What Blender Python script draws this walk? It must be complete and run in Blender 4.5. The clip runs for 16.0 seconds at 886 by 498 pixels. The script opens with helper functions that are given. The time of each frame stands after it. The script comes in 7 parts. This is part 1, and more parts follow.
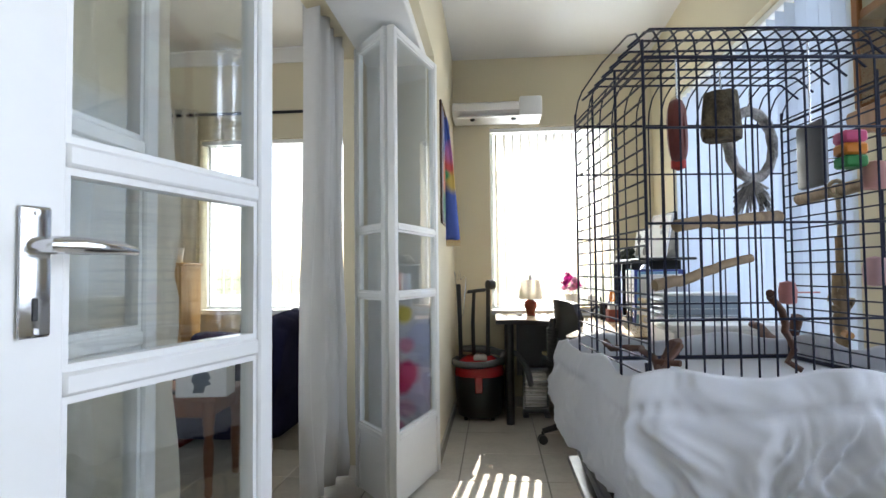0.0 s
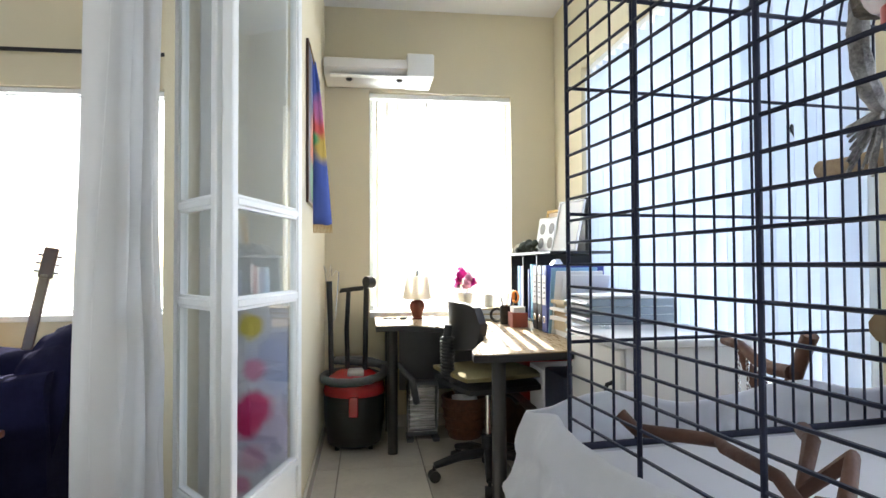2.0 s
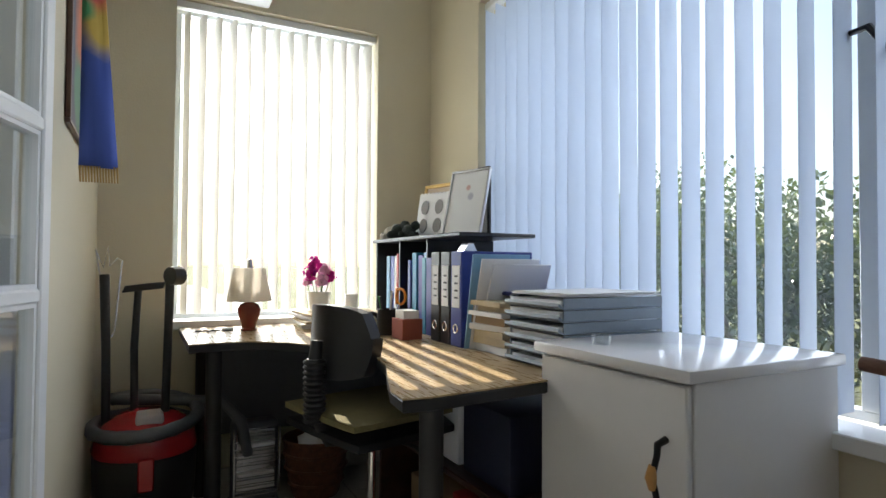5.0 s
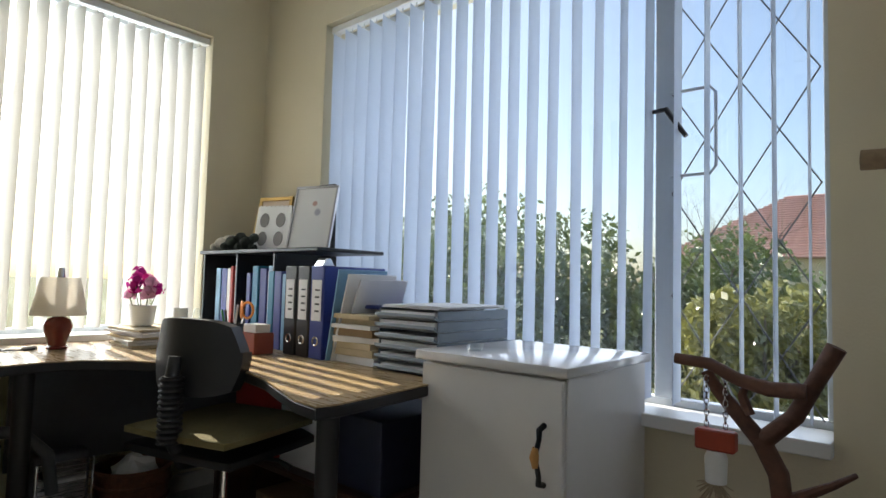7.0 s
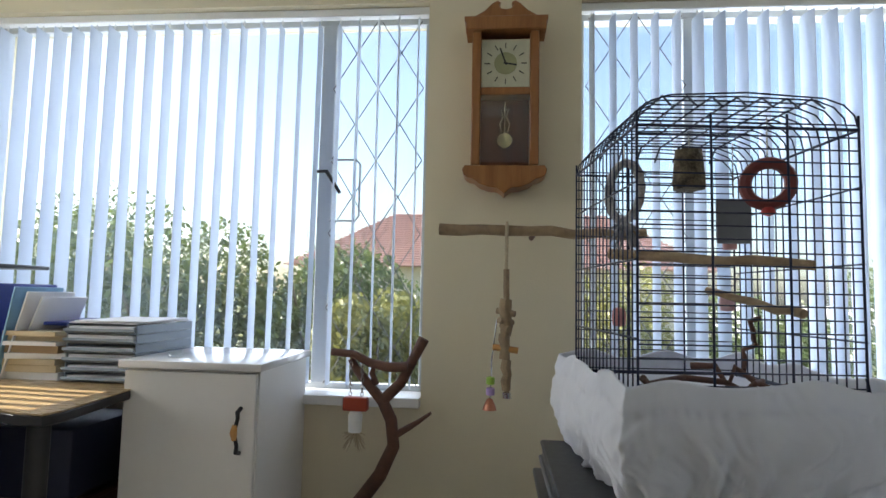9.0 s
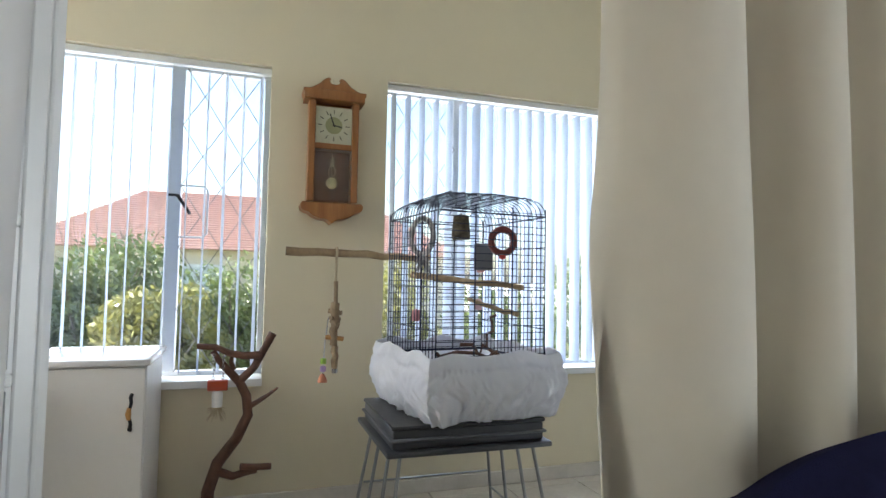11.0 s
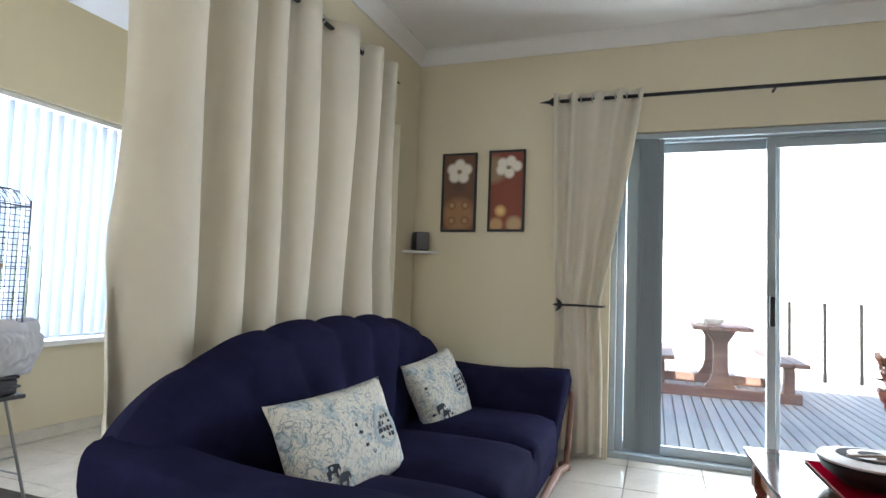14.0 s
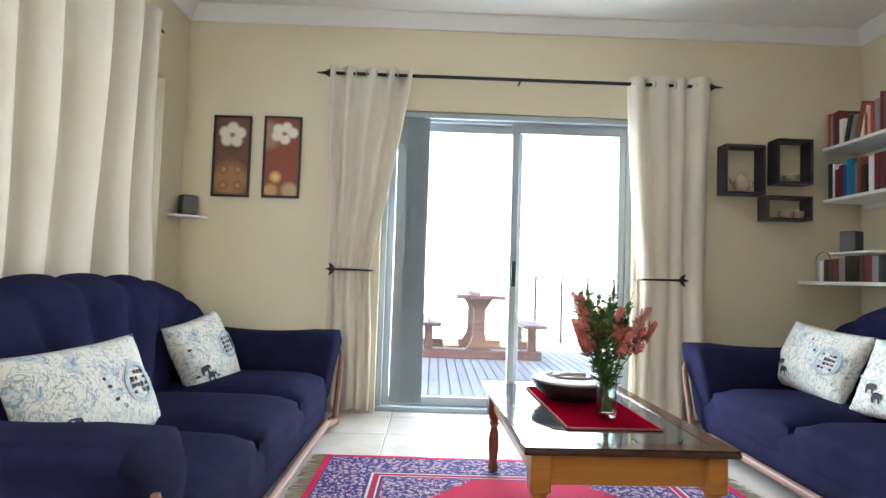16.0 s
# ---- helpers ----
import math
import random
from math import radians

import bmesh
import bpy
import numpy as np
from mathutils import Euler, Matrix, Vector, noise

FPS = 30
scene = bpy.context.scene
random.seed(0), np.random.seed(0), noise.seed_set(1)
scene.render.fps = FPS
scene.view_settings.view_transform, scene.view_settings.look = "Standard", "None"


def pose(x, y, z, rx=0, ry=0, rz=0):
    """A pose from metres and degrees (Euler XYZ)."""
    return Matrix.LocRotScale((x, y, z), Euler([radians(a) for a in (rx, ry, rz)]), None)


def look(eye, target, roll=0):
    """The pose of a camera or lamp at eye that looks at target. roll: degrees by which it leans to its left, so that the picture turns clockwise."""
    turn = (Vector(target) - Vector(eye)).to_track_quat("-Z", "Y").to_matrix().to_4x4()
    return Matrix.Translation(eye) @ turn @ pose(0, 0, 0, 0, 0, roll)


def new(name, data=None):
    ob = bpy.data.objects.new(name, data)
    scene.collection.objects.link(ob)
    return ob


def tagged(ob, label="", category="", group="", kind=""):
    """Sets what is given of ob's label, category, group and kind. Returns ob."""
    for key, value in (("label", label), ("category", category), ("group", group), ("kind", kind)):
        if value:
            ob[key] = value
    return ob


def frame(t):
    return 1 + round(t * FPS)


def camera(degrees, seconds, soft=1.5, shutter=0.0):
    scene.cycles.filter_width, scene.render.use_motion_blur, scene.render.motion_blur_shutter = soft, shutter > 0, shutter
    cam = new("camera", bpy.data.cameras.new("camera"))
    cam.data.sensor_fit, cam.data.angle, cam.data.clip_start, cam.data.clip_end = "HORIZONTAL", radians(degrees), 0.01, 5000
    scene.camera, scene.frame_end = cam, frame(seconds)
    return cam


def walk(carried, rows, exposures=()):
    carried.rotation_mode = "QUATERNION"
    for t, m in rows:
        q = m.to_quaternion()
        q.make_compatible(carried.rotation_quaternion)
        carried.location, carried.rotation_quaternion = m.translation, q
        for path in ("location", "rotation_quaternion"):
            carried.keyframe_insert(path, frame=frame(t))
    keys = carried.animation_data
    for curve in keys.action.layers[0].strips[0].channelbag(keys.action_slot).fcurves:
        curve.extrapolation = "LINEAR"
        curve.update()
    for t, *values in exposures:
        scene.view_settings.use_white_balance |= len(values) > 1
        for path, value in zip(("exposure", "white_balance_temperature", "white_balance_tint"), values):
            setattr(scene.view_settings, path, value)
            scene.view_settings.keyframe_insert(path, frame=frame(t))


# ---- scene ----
cam = camera(74.5, 16.0)
PATH = [
    (0, (0.312, 1.369, 1.012), (0.134, 3.359, 1.094), -0.6),
    (0.5, (0.324, 1.582, 1.034), (0.246, 3.58, 1.085), -0.5),
    (1, (0.329, 1.75, 1.047), (0.32, 3.75, 1.082), -0.0),
    (1.5, (0.304, 1.957, 1.02), (0.385, 3.955, 1.069), -0.8),
    (2, (0.265, 2.12, 1.029), (0.522, 4.095, 1.079), -0.3),
    (2.5, (0.242, 2.33, 1.014), (0.687, 4.271, 1.076), -0.2),
    (3, (0.225, 2.515, 0.981), (0.815, 4.393, 1.048), -0.6),
    (3.5, (0.237, 2.668, 0.983), (0.947, 4.53, 1.038), -0.4),
    (3.7, (0.253, 2.722, 0.993), (0.993, 4.58, 1.038), -0.3),
    (6, (0.026, 3.244, 0.96), (1.199, 4.861, 1.059), 1.4),
    (6.5, (-0.055, 3.23, 0.966), (1.299, 4.696, 1.086), 1.9),
    (7, (-0.133, 3.18, 0.966), (1.376, 4.487, 1.087), 1.5),
    (7.5, (-0.278, 3.127, 0.982), (1.387, 4.227, 1.104), 1.6),
    (8, (-0.385, 3.07, 1.009), (1.423, 3.916, 1.134), 1.6),
    (8.5, (-0.538, 3.083, 1.025), (1.392, 3.591, 1.155), 1.4),
    (9, (-0.702, 3.107, 1.009), (1.284, 3.292, 1.167), 1.2),
    (11.3, (-1.577, 3.531, 1.125), (0.262, 2.753, 1.23), 1.1),
    (11.5, (-1.632, 3.57, 1.121), (0.16, 2.689, 1.233), 1.1),
    (12, (-1.784, 3.717, 1.114), (-0.124, 2.608, 1.226), 1.2),
    (12.5, (-1.986, 3.825, 1.145), (-0.494, 2.497, 1.237), 1.4),
    (13, (-2.083, 3.942, 1.086), (-0.799, 2.414, 1.212), 1.5),
    (13.5, (-2.161, 4.117, 1.124), (-1.192, 2.371, 1.225), 1.9),
    (14, (-2.184, 4.238, 1.078), (-1.496, 2.364, 1.201), 2.1),
    (14.5, (-2.281, 4.309, 1.01), (-1.835, 2.365, 1.156), 2.1),
    (15, (-2.278, 4.355, 0.988), (-2.072, 2.37, 1.132), 2.0),
    (15.5, (-2.285, 4.367, 0.972), (-2.22, 2.372, 1.101), 2.0),
    (16, (-2.289, 4.354, 0.953), (-2.315, 2.357, 1.048), 1.9),
]
EXPOSURES = [(0, 1.75), (0.5, 1.98), (1, 2.12), (2, 2.25), (3, 2.0), (3.5, 1.7), (6, 0.95), (6.5, 0.9), (7, 0.84), (7.5, 0.82), (8, 1.08), (8.5, 1.36), (9, 1.42), (11.5, 2.05), (12.5, 2.15), (13.5, 2.36), (14.5, 2.28), (15, 2.36), (15.5, 2.65), (16, 2.95)]
walk(cam, [(t, look(eye, target, roll)) for t, eye, target, roll in PATH], EXPOSURES)

# ---- daylight: low winter sun from the north, clear sky ----
SUN_ELEV, SUN_AZ = 38.0, 6.0          # degrees; azimuth east of +y
world = bpy.data.worlds.new("world")
scene.world = world
world.use_nodes = True
wn = world.node_tree.nodes
sky = wn.new("ShaderNodeTexSky")
sky.sky_type = 'NISHITA'
sky.sun_disc = False
sky.dust_density = 2.5
sky.sun_elevation = radians(SUN_ELEV)
sky.sun_rotation = radians(SUN_AZ)
wn["Background"].inputs[1].default_value = 0.15
world.node_tree.links.new(sky.outputs[0], wn["Background"].inputs[0])
sun = new("sun", bpy.data.lights.new("sun", 'SUN'))
sun.data.energy, sun.data.angle, sun.data.color = 5.0, radians(0.35), (1.0, 0.93, 0.82)
se, sa = radians(SUN_ELEV), radians(SUN_AZ)
sun_way = Vector((math.sin(sa) * math.cos(se), math.cos(sa) * math.cos(se), math.sin(se)))
sun.matrix_world = look(sun_way * 30, (0, 0, 0))


def window_lamp(name, centre, inward, w, h, power, tint=(0.84, 0.915, 1.0)):
    """The sky's light in a window's opening."""
    lamp = new(name, bpy.data.lights.new(name, 'AREA'))
    lamp.data.shape, lamp.data.size, lamp.data.size_y, lamp.data.energy = 'RECTANGLE', w, h, power
    lamp.data.color = tint
    lamp.matrix_world = look(centre, Vector(centre) + Vector(inward))
    return lamp


window_lamp("sky_east_window", (1.80, 4.37, 1.38), (-1, 0, 0), 1.9, 1.45, 11, (0.82, 0.865, 1.0))
window_lamp("sky_south_east_window", (1.80, 1.82, 1.38), (-1, 0, 0), 1.9, 1.45, 18, (0.81, 0.86, 1.0))
window_lamp("sky_north_window", (0.74, 6.12, 1.42), (0, -1, 0), 0.9, 1.35, 11.5)
window_lamp("sky_living_north_window", (-1.45, 6.12, 1.42), (0, -1, 0), 1.2, 1.35, 5.5)
window_lamp("sky_sliding_door", (-2.79, -0.02, 1.05), (0, 1, 0), 1.7, 2.0, 24)

# ---- materials ----
def mat(name, col, rough=0.6, metal=0.0, var=0.12, scale=6.0, bump=0.0, bscale=60.0, spec=0.5, col2=None, stretch=None, per=0.0, sheen=0.0, trans=0.0):
    """A surface: base colour with mottling at two scales, grain relief, and a shift per piece."""
    m = bpy.data.materials.new(name)
    m.use_nodes = True
    nt = m.node_tree
    n, l = nt.nodes, nt.links
    b = n["Principled BSDF"]
    b.inputs["Roughness"].default_value, b.inputs["Metallic"].default_value = rough, metal
    b.inputs["Specular IOR Level"].default_value = spec
    b.inputs["Sheen Weight"].default_value = sheen
    b.inputs["Transmission Weight"].default_value = trans
    tc, mp = n.new("ShaderNodeTexCoord"), n.new("ShaderNodeMapping")
    l.new(tc.outputs["Object"], mp.inputs[0])
    if stretch:
        mp.inputs["Scale"].default_value = stretch
    na, nb = n.new("ShaderNodeTexNoise"), n.new("ShaderNodeTexNoise")
    for q, s, d in ((na, scale, 4), (nb, scale * 7.3, 6)):
        q.inputs["Scale"].default_value, q.inputs["Detail"].default_value = s, d
        l.new(mp.outputs[0], q.inputs["Vector"])
    add = n.new("ShaderNodeMath")
    add.operation = 'MULTIPLY_ADD'
    add.inputs[1].default_value = 0.45
    l.new(nb.outputs["Fac"], add.inputs[0])
    l.new(na.outputs["Fac"], add.inputs[2])
    last = add
    if per:
        oi, pm = n.new("ShaderNodeObjectInfo"), n.new("ShaderNodeMath")
        pm.operation = 'MULTIPLY_ADD'
        pm.inputs[1].default_value = per
        l.new(oi.outputs["Random"], pm.inputs[0])
        l.new(add.outputs[0], pm.inputs[2])
        last = pm
    ramp = n.new("ShaderNodeValToRGB")
    c2 = col2 or tuple(c * (1 - var) for c in col)
    ramp.color_ramp.elements[0].position, ramp.color_ramp.elements[1].position = 0.45, 1.0 + per * 0.6
    ramp.color_ramp.elements[0].color, ramp.color_ramp.elements[1].color = (*c2, 1), (*col, 1)
    l.new(last.outputs[0], ramp.inputs[0])
    l.new(ramp.outputs[0], b.inputs["Base Color"])
    rr = n.new("ShaderNodeMapRange")
    rr.inputs["To Min"].default_value, rr.inputs["To Max"].default_value = rough * 0.85, min(1, rough * 1.15)
    l.new(nb.outputs["Fac"], rr.inputs[0])
    l.new(rr.outputs[0], b.inputs["Roughness"])
    if bump:
        nc, bp = n.new("ShaderNodeTexNoise"), n.new("ShaderNodeBump")
        nc.inputs["Scale"].default_value, nc.inputs["Detail"].default_value = bscale, 5
        bp.inputs["Strength"].default_value, bp.inputs["Distance"].default_value = bump, 0.01
        l.new(mp.outputs[0], nc.inputs["Vector"])
        l.new(nc.outputs["Fac"], bp.inputs["Height"])
        l.new(bp.outputs[0], b.inputs["Normal"])
    return m


def wood(name, dark, light, rough=0.35, axis=0, grain=9.0, bump=0.1):
    st = [grain, grain, grain]
    st[axis] = grain * 0.08
    return mat(name, light, rough, col2=dark, scale=2.2, stretch=tuple(st), bump=bump, bscale=8)


def glass_mat(name, tint=(0.96, 0.98, 0.98)):
    """A thin pane: mostly clear, glossy at the angle."""
    m = bpy.data.materials.new(name)
    m.use_nodes = True
    n, l = m.node_tree.nodes, m.node_tree.links
    n.clear()
    out, mix, tr, gl, fr = (n.new(k) for k in ("ShaderNodeOutputMaterial", "ShaderNodeMixShader", "ShaderNodeBsdfTransparent", "ShaderNodeBsdfGlossy", "ShaderNodeLayerWeight"))
    tr.inputs[0].default_value = (*tint, 1)
    gl.inputs["Roughness"].default_value = 0.03
    fr.inputs[0].default_value = 0.25
    pw = n.new("ShaderNodeMath")
    pw.operation = 'MULTIPLY_ADD'
    pw.inputs[1].default_value, pw.inputs[2].default_value = 0.42, 0.045
    l.new(fr.outputs["Facing"], pw.inputs[0])
    l.new(pw.outputs[0], mix.inputs[0])
    l.new(tr.outputs[0], mix.inputs[1])
    l.new(gl.outputs[0], mix.inputs[2])
    l.new(mix.outputs[0], out.inputs[0])
    return m


def cloth_mat(name, col, through_it=0.35, weave=900.0, var=0.06, bump=0.15):
    """Thin woven cloth that lets some light through."""
    m = mat(name, col, 0.9, var=var, scale=3.0, bump=bump, bscale=weave, spec=0.15)
    n, l = m.node_tree.nodes, m.node_tree.links
    b, out = n["Principled BSDF"], n["Material Output"]
    tl, mix = n.new("ShaderNodeBsdfTranslucent"), n.new("ShaderNodeMixShader")
    tl.inputs[0].default_value = (*col, 1)
    mix.inputs[0].default_value = through_it
    l.new(b.outputs[0], mix.inputs[1])
    l.new(tl.outputs[0], mix.inputs[2])
    l.new(mix.outputs[0], out.inputs[0])
    return m


WALL = mat("cream_wall_paint", (0.70, 0.635, 0.465), 0.75, var=0.05, scale=1.2, bump=0.12, bscale=140)
WALL_OUT = mat("outside_plaster", (0.62, 0.58, 0.48), 0.9, var=0.15, bump=0.3)
CEIL = mat("ceiling_paint", (0.78, 0.78, 0.76), 0.85, var=0.04, scale=1.5, bump=0.08, bscale=90)
WHITE = mat("white_gloss_paint", (0.80, 0.81, 0.80), 0.32, var=0.06, scale=4, bump=0.05, bscale=25)
WHITE_MATT = mat("white_laminate", (0.74, 0.725, 0.70), 0.4, var=0.05, scale=5, bump=0.03)
GLOSS_TOP = mat("glossy_white_laminate", (0.74, 0.73, 0.72), 0.13, var=0.04, scale=5, bump=0.015)
TILE = mat("ceramic_tile", (0.66, 0.62, 0.55), 0.16, var=0.22, scale=5, bump=0.03, bscale=30, per=0.25)
GROUT = mat("grey_grout", (0.30, 0.28, 0.25), 0.9, var=0.3, scale=12, bump=0.3)
# one blind cloth twice: sky's blue and sun's warm white put into the colour
BLIND_SKYLIT = cloth_mat("skylit_blind_fabric", (0.66, 0.72, 0.81), 0.26, 500)
BLIND_SUNLIT = cloth_mat("sunlit_blind_fabric", (0.80, 0.785, 0.75), 0.32, 500)
LINING = cloth_mat("white_lined_linen", (0.86, 0.85, 0.83), 0.35, 700, var=0.06)
CURTAIN = cloth_mat("cream_curtain_linen", (0.80, 0.75, 0.635), 0.17, 700, var=0.1)
STEEL_WIN = mat("painted_window_steel", (0.62, 0.66, 0.70), 0.4, var=0.1)
BAR_STEEL = mat("grey_bar_paint", (0.20, 0.21, 0.22), 0.5, var=0.2)
ALU = mat("grey_aluminium", (0.36, 0.41, 0.44), 0.4, metal=0.3, var=0.1)
GLASS = glass_mat("window_glass")
SOFA = mat("navy_sofa_fabric", (0.0185, 0.0190, 0.057), 0.95, var=0.45, scale=7, bump=0.4, bscale=420, spec=0.04)
DARK_METAL = mat("dark_iron", (0.025, 0.024, 0.026), 0.45, metal=0.6, var=0.3)
CHROME = mat("chrome", (0.75, 0.75, 0.76), 0.15, metal=1.0, var=0.1)
BLACK_PL = mat("black_plastic", (0.018, 0.018, 0.02), 0.42, var=0.3, bump=0.05)
GREY_PL = mat("grey_plastic", (0.12, 0.125, 0.135), 0.45, var=0.2)
DESK_WOOD = wood("pine_desk_top", (0.30, 0.205, 0.10), (0.46, 0.335, 0.175), 0.28, axis=1)
DARK_WOOD = wood("dark_stained_wood", (0.035, 0.016, 0.01), (0.085, 0.035, 0.02), 0.35, axis=1)
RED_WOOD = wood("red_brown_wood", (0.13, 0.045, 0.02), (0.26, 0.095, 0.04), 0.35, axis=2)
ORANGE_WOOD = wood("orange_pine", (0.42, 0.19, 0.05), (0.62, 0.32, 0.10), 0.35, axis=0)
CLOCK_WOOD = wood("oak_clock_wood", (0.20, 0.075, 0.02), (0.36, 0.155, 0.05), 0.35, axis=2)
SHEET = cloth_mat("white_cotton_sheet", (0.84, 0.85, 0.89), 0.25, 600)
PAPER = mat("white_paper", (0.80, 0.80, 0.80), 0.8, var=0.06)


def blots(name, base, spots, rough=0.6, noise_amt=0.25):
    """Painted or printed colour patches: (colour, centre, radius) in the thing's own coordinates."""
    m = bpy.data.materials.new(name)
    m.use_nodes = True
    n, l = m.node_tree.nodes, m.node_tree.links
    b = n["Principled BSDF"]
    b.inputs["Roughness"].default_value = rough
    tc, nz = n.new("ShaderNodeTexCoord"), n.new("ShaderNodeTexNoise")
    nz.inputs["Scale"].default_value, nz.inputs["Detail"].default_value = 14, 5
    l.new(tc.outputs["Object"], nz.inputs["Vector"])
    last = None
    for col, c, r in spots:
        d, mr, mx, ad = n.new("ShaderNodeVectorMath"), n.new("ShaderNodeMapRange"), n.new("ShaderNodeMix"), n.new("ShaderNodeMath")
        d.operation = 'DISTANCE'
        d.inputs[1].default_value = c
        l.new(tc.outputs["Object"], d.inputs[0])
        ad.operation = 'MULTIPLY_ADD'
        ad.inputs[1].default_value = noise_amt * r * 2
        l.new(nz.outputs["Fac"], ad.inputs[0])
        l.new(d.outputs["Value"], ad.inputs[2])
        mr.inputs["From Min"].default_value, mr.inputs["From Max"].default_value = r * (1 + noise_amt), r * (0.55 + noise_amt)
        l.new(ad.outputs[0], mr.inputs[0])
        mx.data_type = 'RGBA'
        l.new(mr.outputs[0], mx.inputs["Factor"])
        if last:
            l.new(last.outputs[2], mx.inputs[6])
        else:
            mx.inputs[6].default_value = (*base, 1)
        mx.inputs[7].default_value = (*col, 1)
        last = mx
    l.new(last.outputs[2], b.inputs["Base Color"])
    return m


def plain(name, col, rough=0.5, metal=0.0):
    return mat(name, col, rough, metal, var=0.18, scale=14, bump=0.04, bscale=90)

# ---- mesh helpers ----
def add_box(bm, x0, x1, y0, y1, z0, z1, bevel=0.0, seg=1):
    geo = bmesh.ops.create_cube(bm, size=1)
    vs = geo["verts"]
    for v in vs:
        v.co = Vector(((x0 + x1) / 2 + v.co.x * (x1 - x0), (y0 + y1) / 2 + v.co.y * (y1 - y0), (z0 + z1) / 2 + v.co.z * (z1 - z0)))
    if bevel:
        es = list({e for v in vs for e in v.link_edges})
        bmesh.ops.bevel(bm, geom=es, offset=bevel, segments=seg, affect='EDGES', profile=0.5)
    return bm


def box(x0, x1, y0, y1, z0, z1, bevel=0.0, seg=1):
    return add_box(bmesh.new(), x0, x1, y0, y1, z0, z1, bevel, seg)


def add_rod(bm, a, b, r0, r1=None, n=8, caps=True):
    a, b = Vector(a), Vector(b)
    q = (b - a).to_track_quat('Z', 'Y').to_matrix()
    rings = []
    for p, r in ((a, r0), (b, r0 if r1 is None else r1)):
        rings.append([bm.verts.new(p + q @ Vector((r * math.cos(2 * math.pi * i / n), r * math.sin(2 * math.pi * i / n), 0))) for i in range(n)])
    for i in range(n):
        bm.faces.new((rings[0][i], rings[0][(i + 1) % n], rings[1][(i + 1) % n], rings[1][i]))
    if caps:
        bm.faces.new(rings[0][::-1])
        bm.faces.new(rings[1])
    return bm


def rod(a, b, r0, r1=None, n=8):
    return add_rod(bmesh.new(), a, b, r0, r1, n)


def add_tube(bm, pts, radii, n=8, closed=False):
    """A tube along a line of points."""
    pts = [Vector(p) for p in pts]
    if not hasattr(radii, "__len__"):
        radii = [radii] * len(pts)
    rings, up = [], Vector((0.123, 0.31, 0.94))
    for i, p in enumerate(pts):
        d = (pts[min(i + 1, len(pts) - 1)] - pts[max(i - 1, 0)]) if not closed else pts[(i + 1) % len(pts)] - pts[i - 1]
        d.normalize()
        s = d.cross(up)
        if s.length < 0.05:
            s = d.cross(Vector((1, 0, 0)))
        s.normalize()
        u = s.cross(d)
        up = u
        rings.append([bm.verts.new(p + radii[i] * (math.cos(2 * math.pi * k / n) * s + math.sin(2 * math.pi * k / n) * u)) for k in range(n)])
    m = len(rings)
    for i in range(m if closed else m - 1):
        a, b = rings[i], rings[(i + 1) % m]
        for k in range(n):
            bm.faces.new((a[k], a[(k + 1) % n], b[(k + 1) % n], b[k]))
    if not closed:
        bm.faces.new(rings[0][::-1])
        bm.faces.new(rings[-1])
    return bm


def tube(pts, radii, n=8, closed=False):
    return add_tube(bmesh.new(), pts, radii, n, closed)


def lathe(profile, n=20, at=(0, 0, 0), bm=None):
    """A turned body from (radius, height) pairs."""
    bm = bm or bmesh.new()
    at = Vector(at)
    rings = [[bm.verts.new(at + Vector((r * math.cos(2 * math.pi * i / n), r * math.sin(2 * math.pi * i / n), z))) for i in range(n)] for r, z in profile]
    for a, b in zip(rings, rings[1:]):
        for i in range(n):
            bm.faces.new((a[i], a[(i + 1) % n], b[(i + 1) % n], b[i]))
    if profile[0][0] > 1e-4:
        bm.faces.new(rings[0][::-1])
    if profile[-1][0] > 1e-4:
        bm.faces.new(rings[-1])
    return bm


def prism(outline, axis, lo, hi, bevel=0.0, seg=2):
    """An outline in two axes, drawn out along the third."""
    bm = bmesh.new()
    def at(u, v, w):
        return {'x': (w, u, v), 'y': (u, w, v), 'z': (u, v, w)}[axis]
    a = [bm.verts.new(at(u, v, lo)) for u, v in outline]
    b = [bm.verts.new(at(u, v, hi)) for u, v in outline]
    k = len(outline)
    bm.faces.new(a[::-1])
    bm.faces.new(b)
    for i in range(k):
        bm.faces.new((a[i], a[(i + 1) % k], b[(i + 1) % k], b[i]))
    bmesh.ops.recalc_face_normals(bm, faces=bm.faces)
    if bevel:
        es = [e for e in bm.edges if (e.verts[0] in a) == (e.verts[1] in a)]
        bmesh.ops.bevel(bm, geom=es, offset=bevel, segments=seg, affect='EDGES', profile=0.5)
    return bm


def finish(bm, name, material, smooth=None):
    bmesh.ops.recalc_face_normals(bm, faces=bm.faces)
    me = bpy.data.meshes.new(name)
    if smooth:
        cut = radians(smooth)
        for f in bm.faces:
            f.smooth = True
        for e in bm.edges:
            if len(e.link_faces) == 2 and e.calc_face_angle(0) > cut:
                e.smooth = False
    bm.to_mesh(me)
    bm.free()
    if material:
        me.materials.append(material)
    return me


def part(name, bm, material, parent, label="", smooth=40):
    ob = new(name, finish(bm, name, material, smooth))
    ob.parent = parent
    if label:
        tagged(ob, label)
    return ob


def thing(name, label, category, at=(0, 0, 0), turn=0, group="", kind=""):
    """An Empty at a thing's base."""
    ob = new(name)
    ob.empty_display_size = 0.1
    ob.matrix_world = pose(*at, 0, 0, turn)
    return tagged(ob, label, category, group, kind)


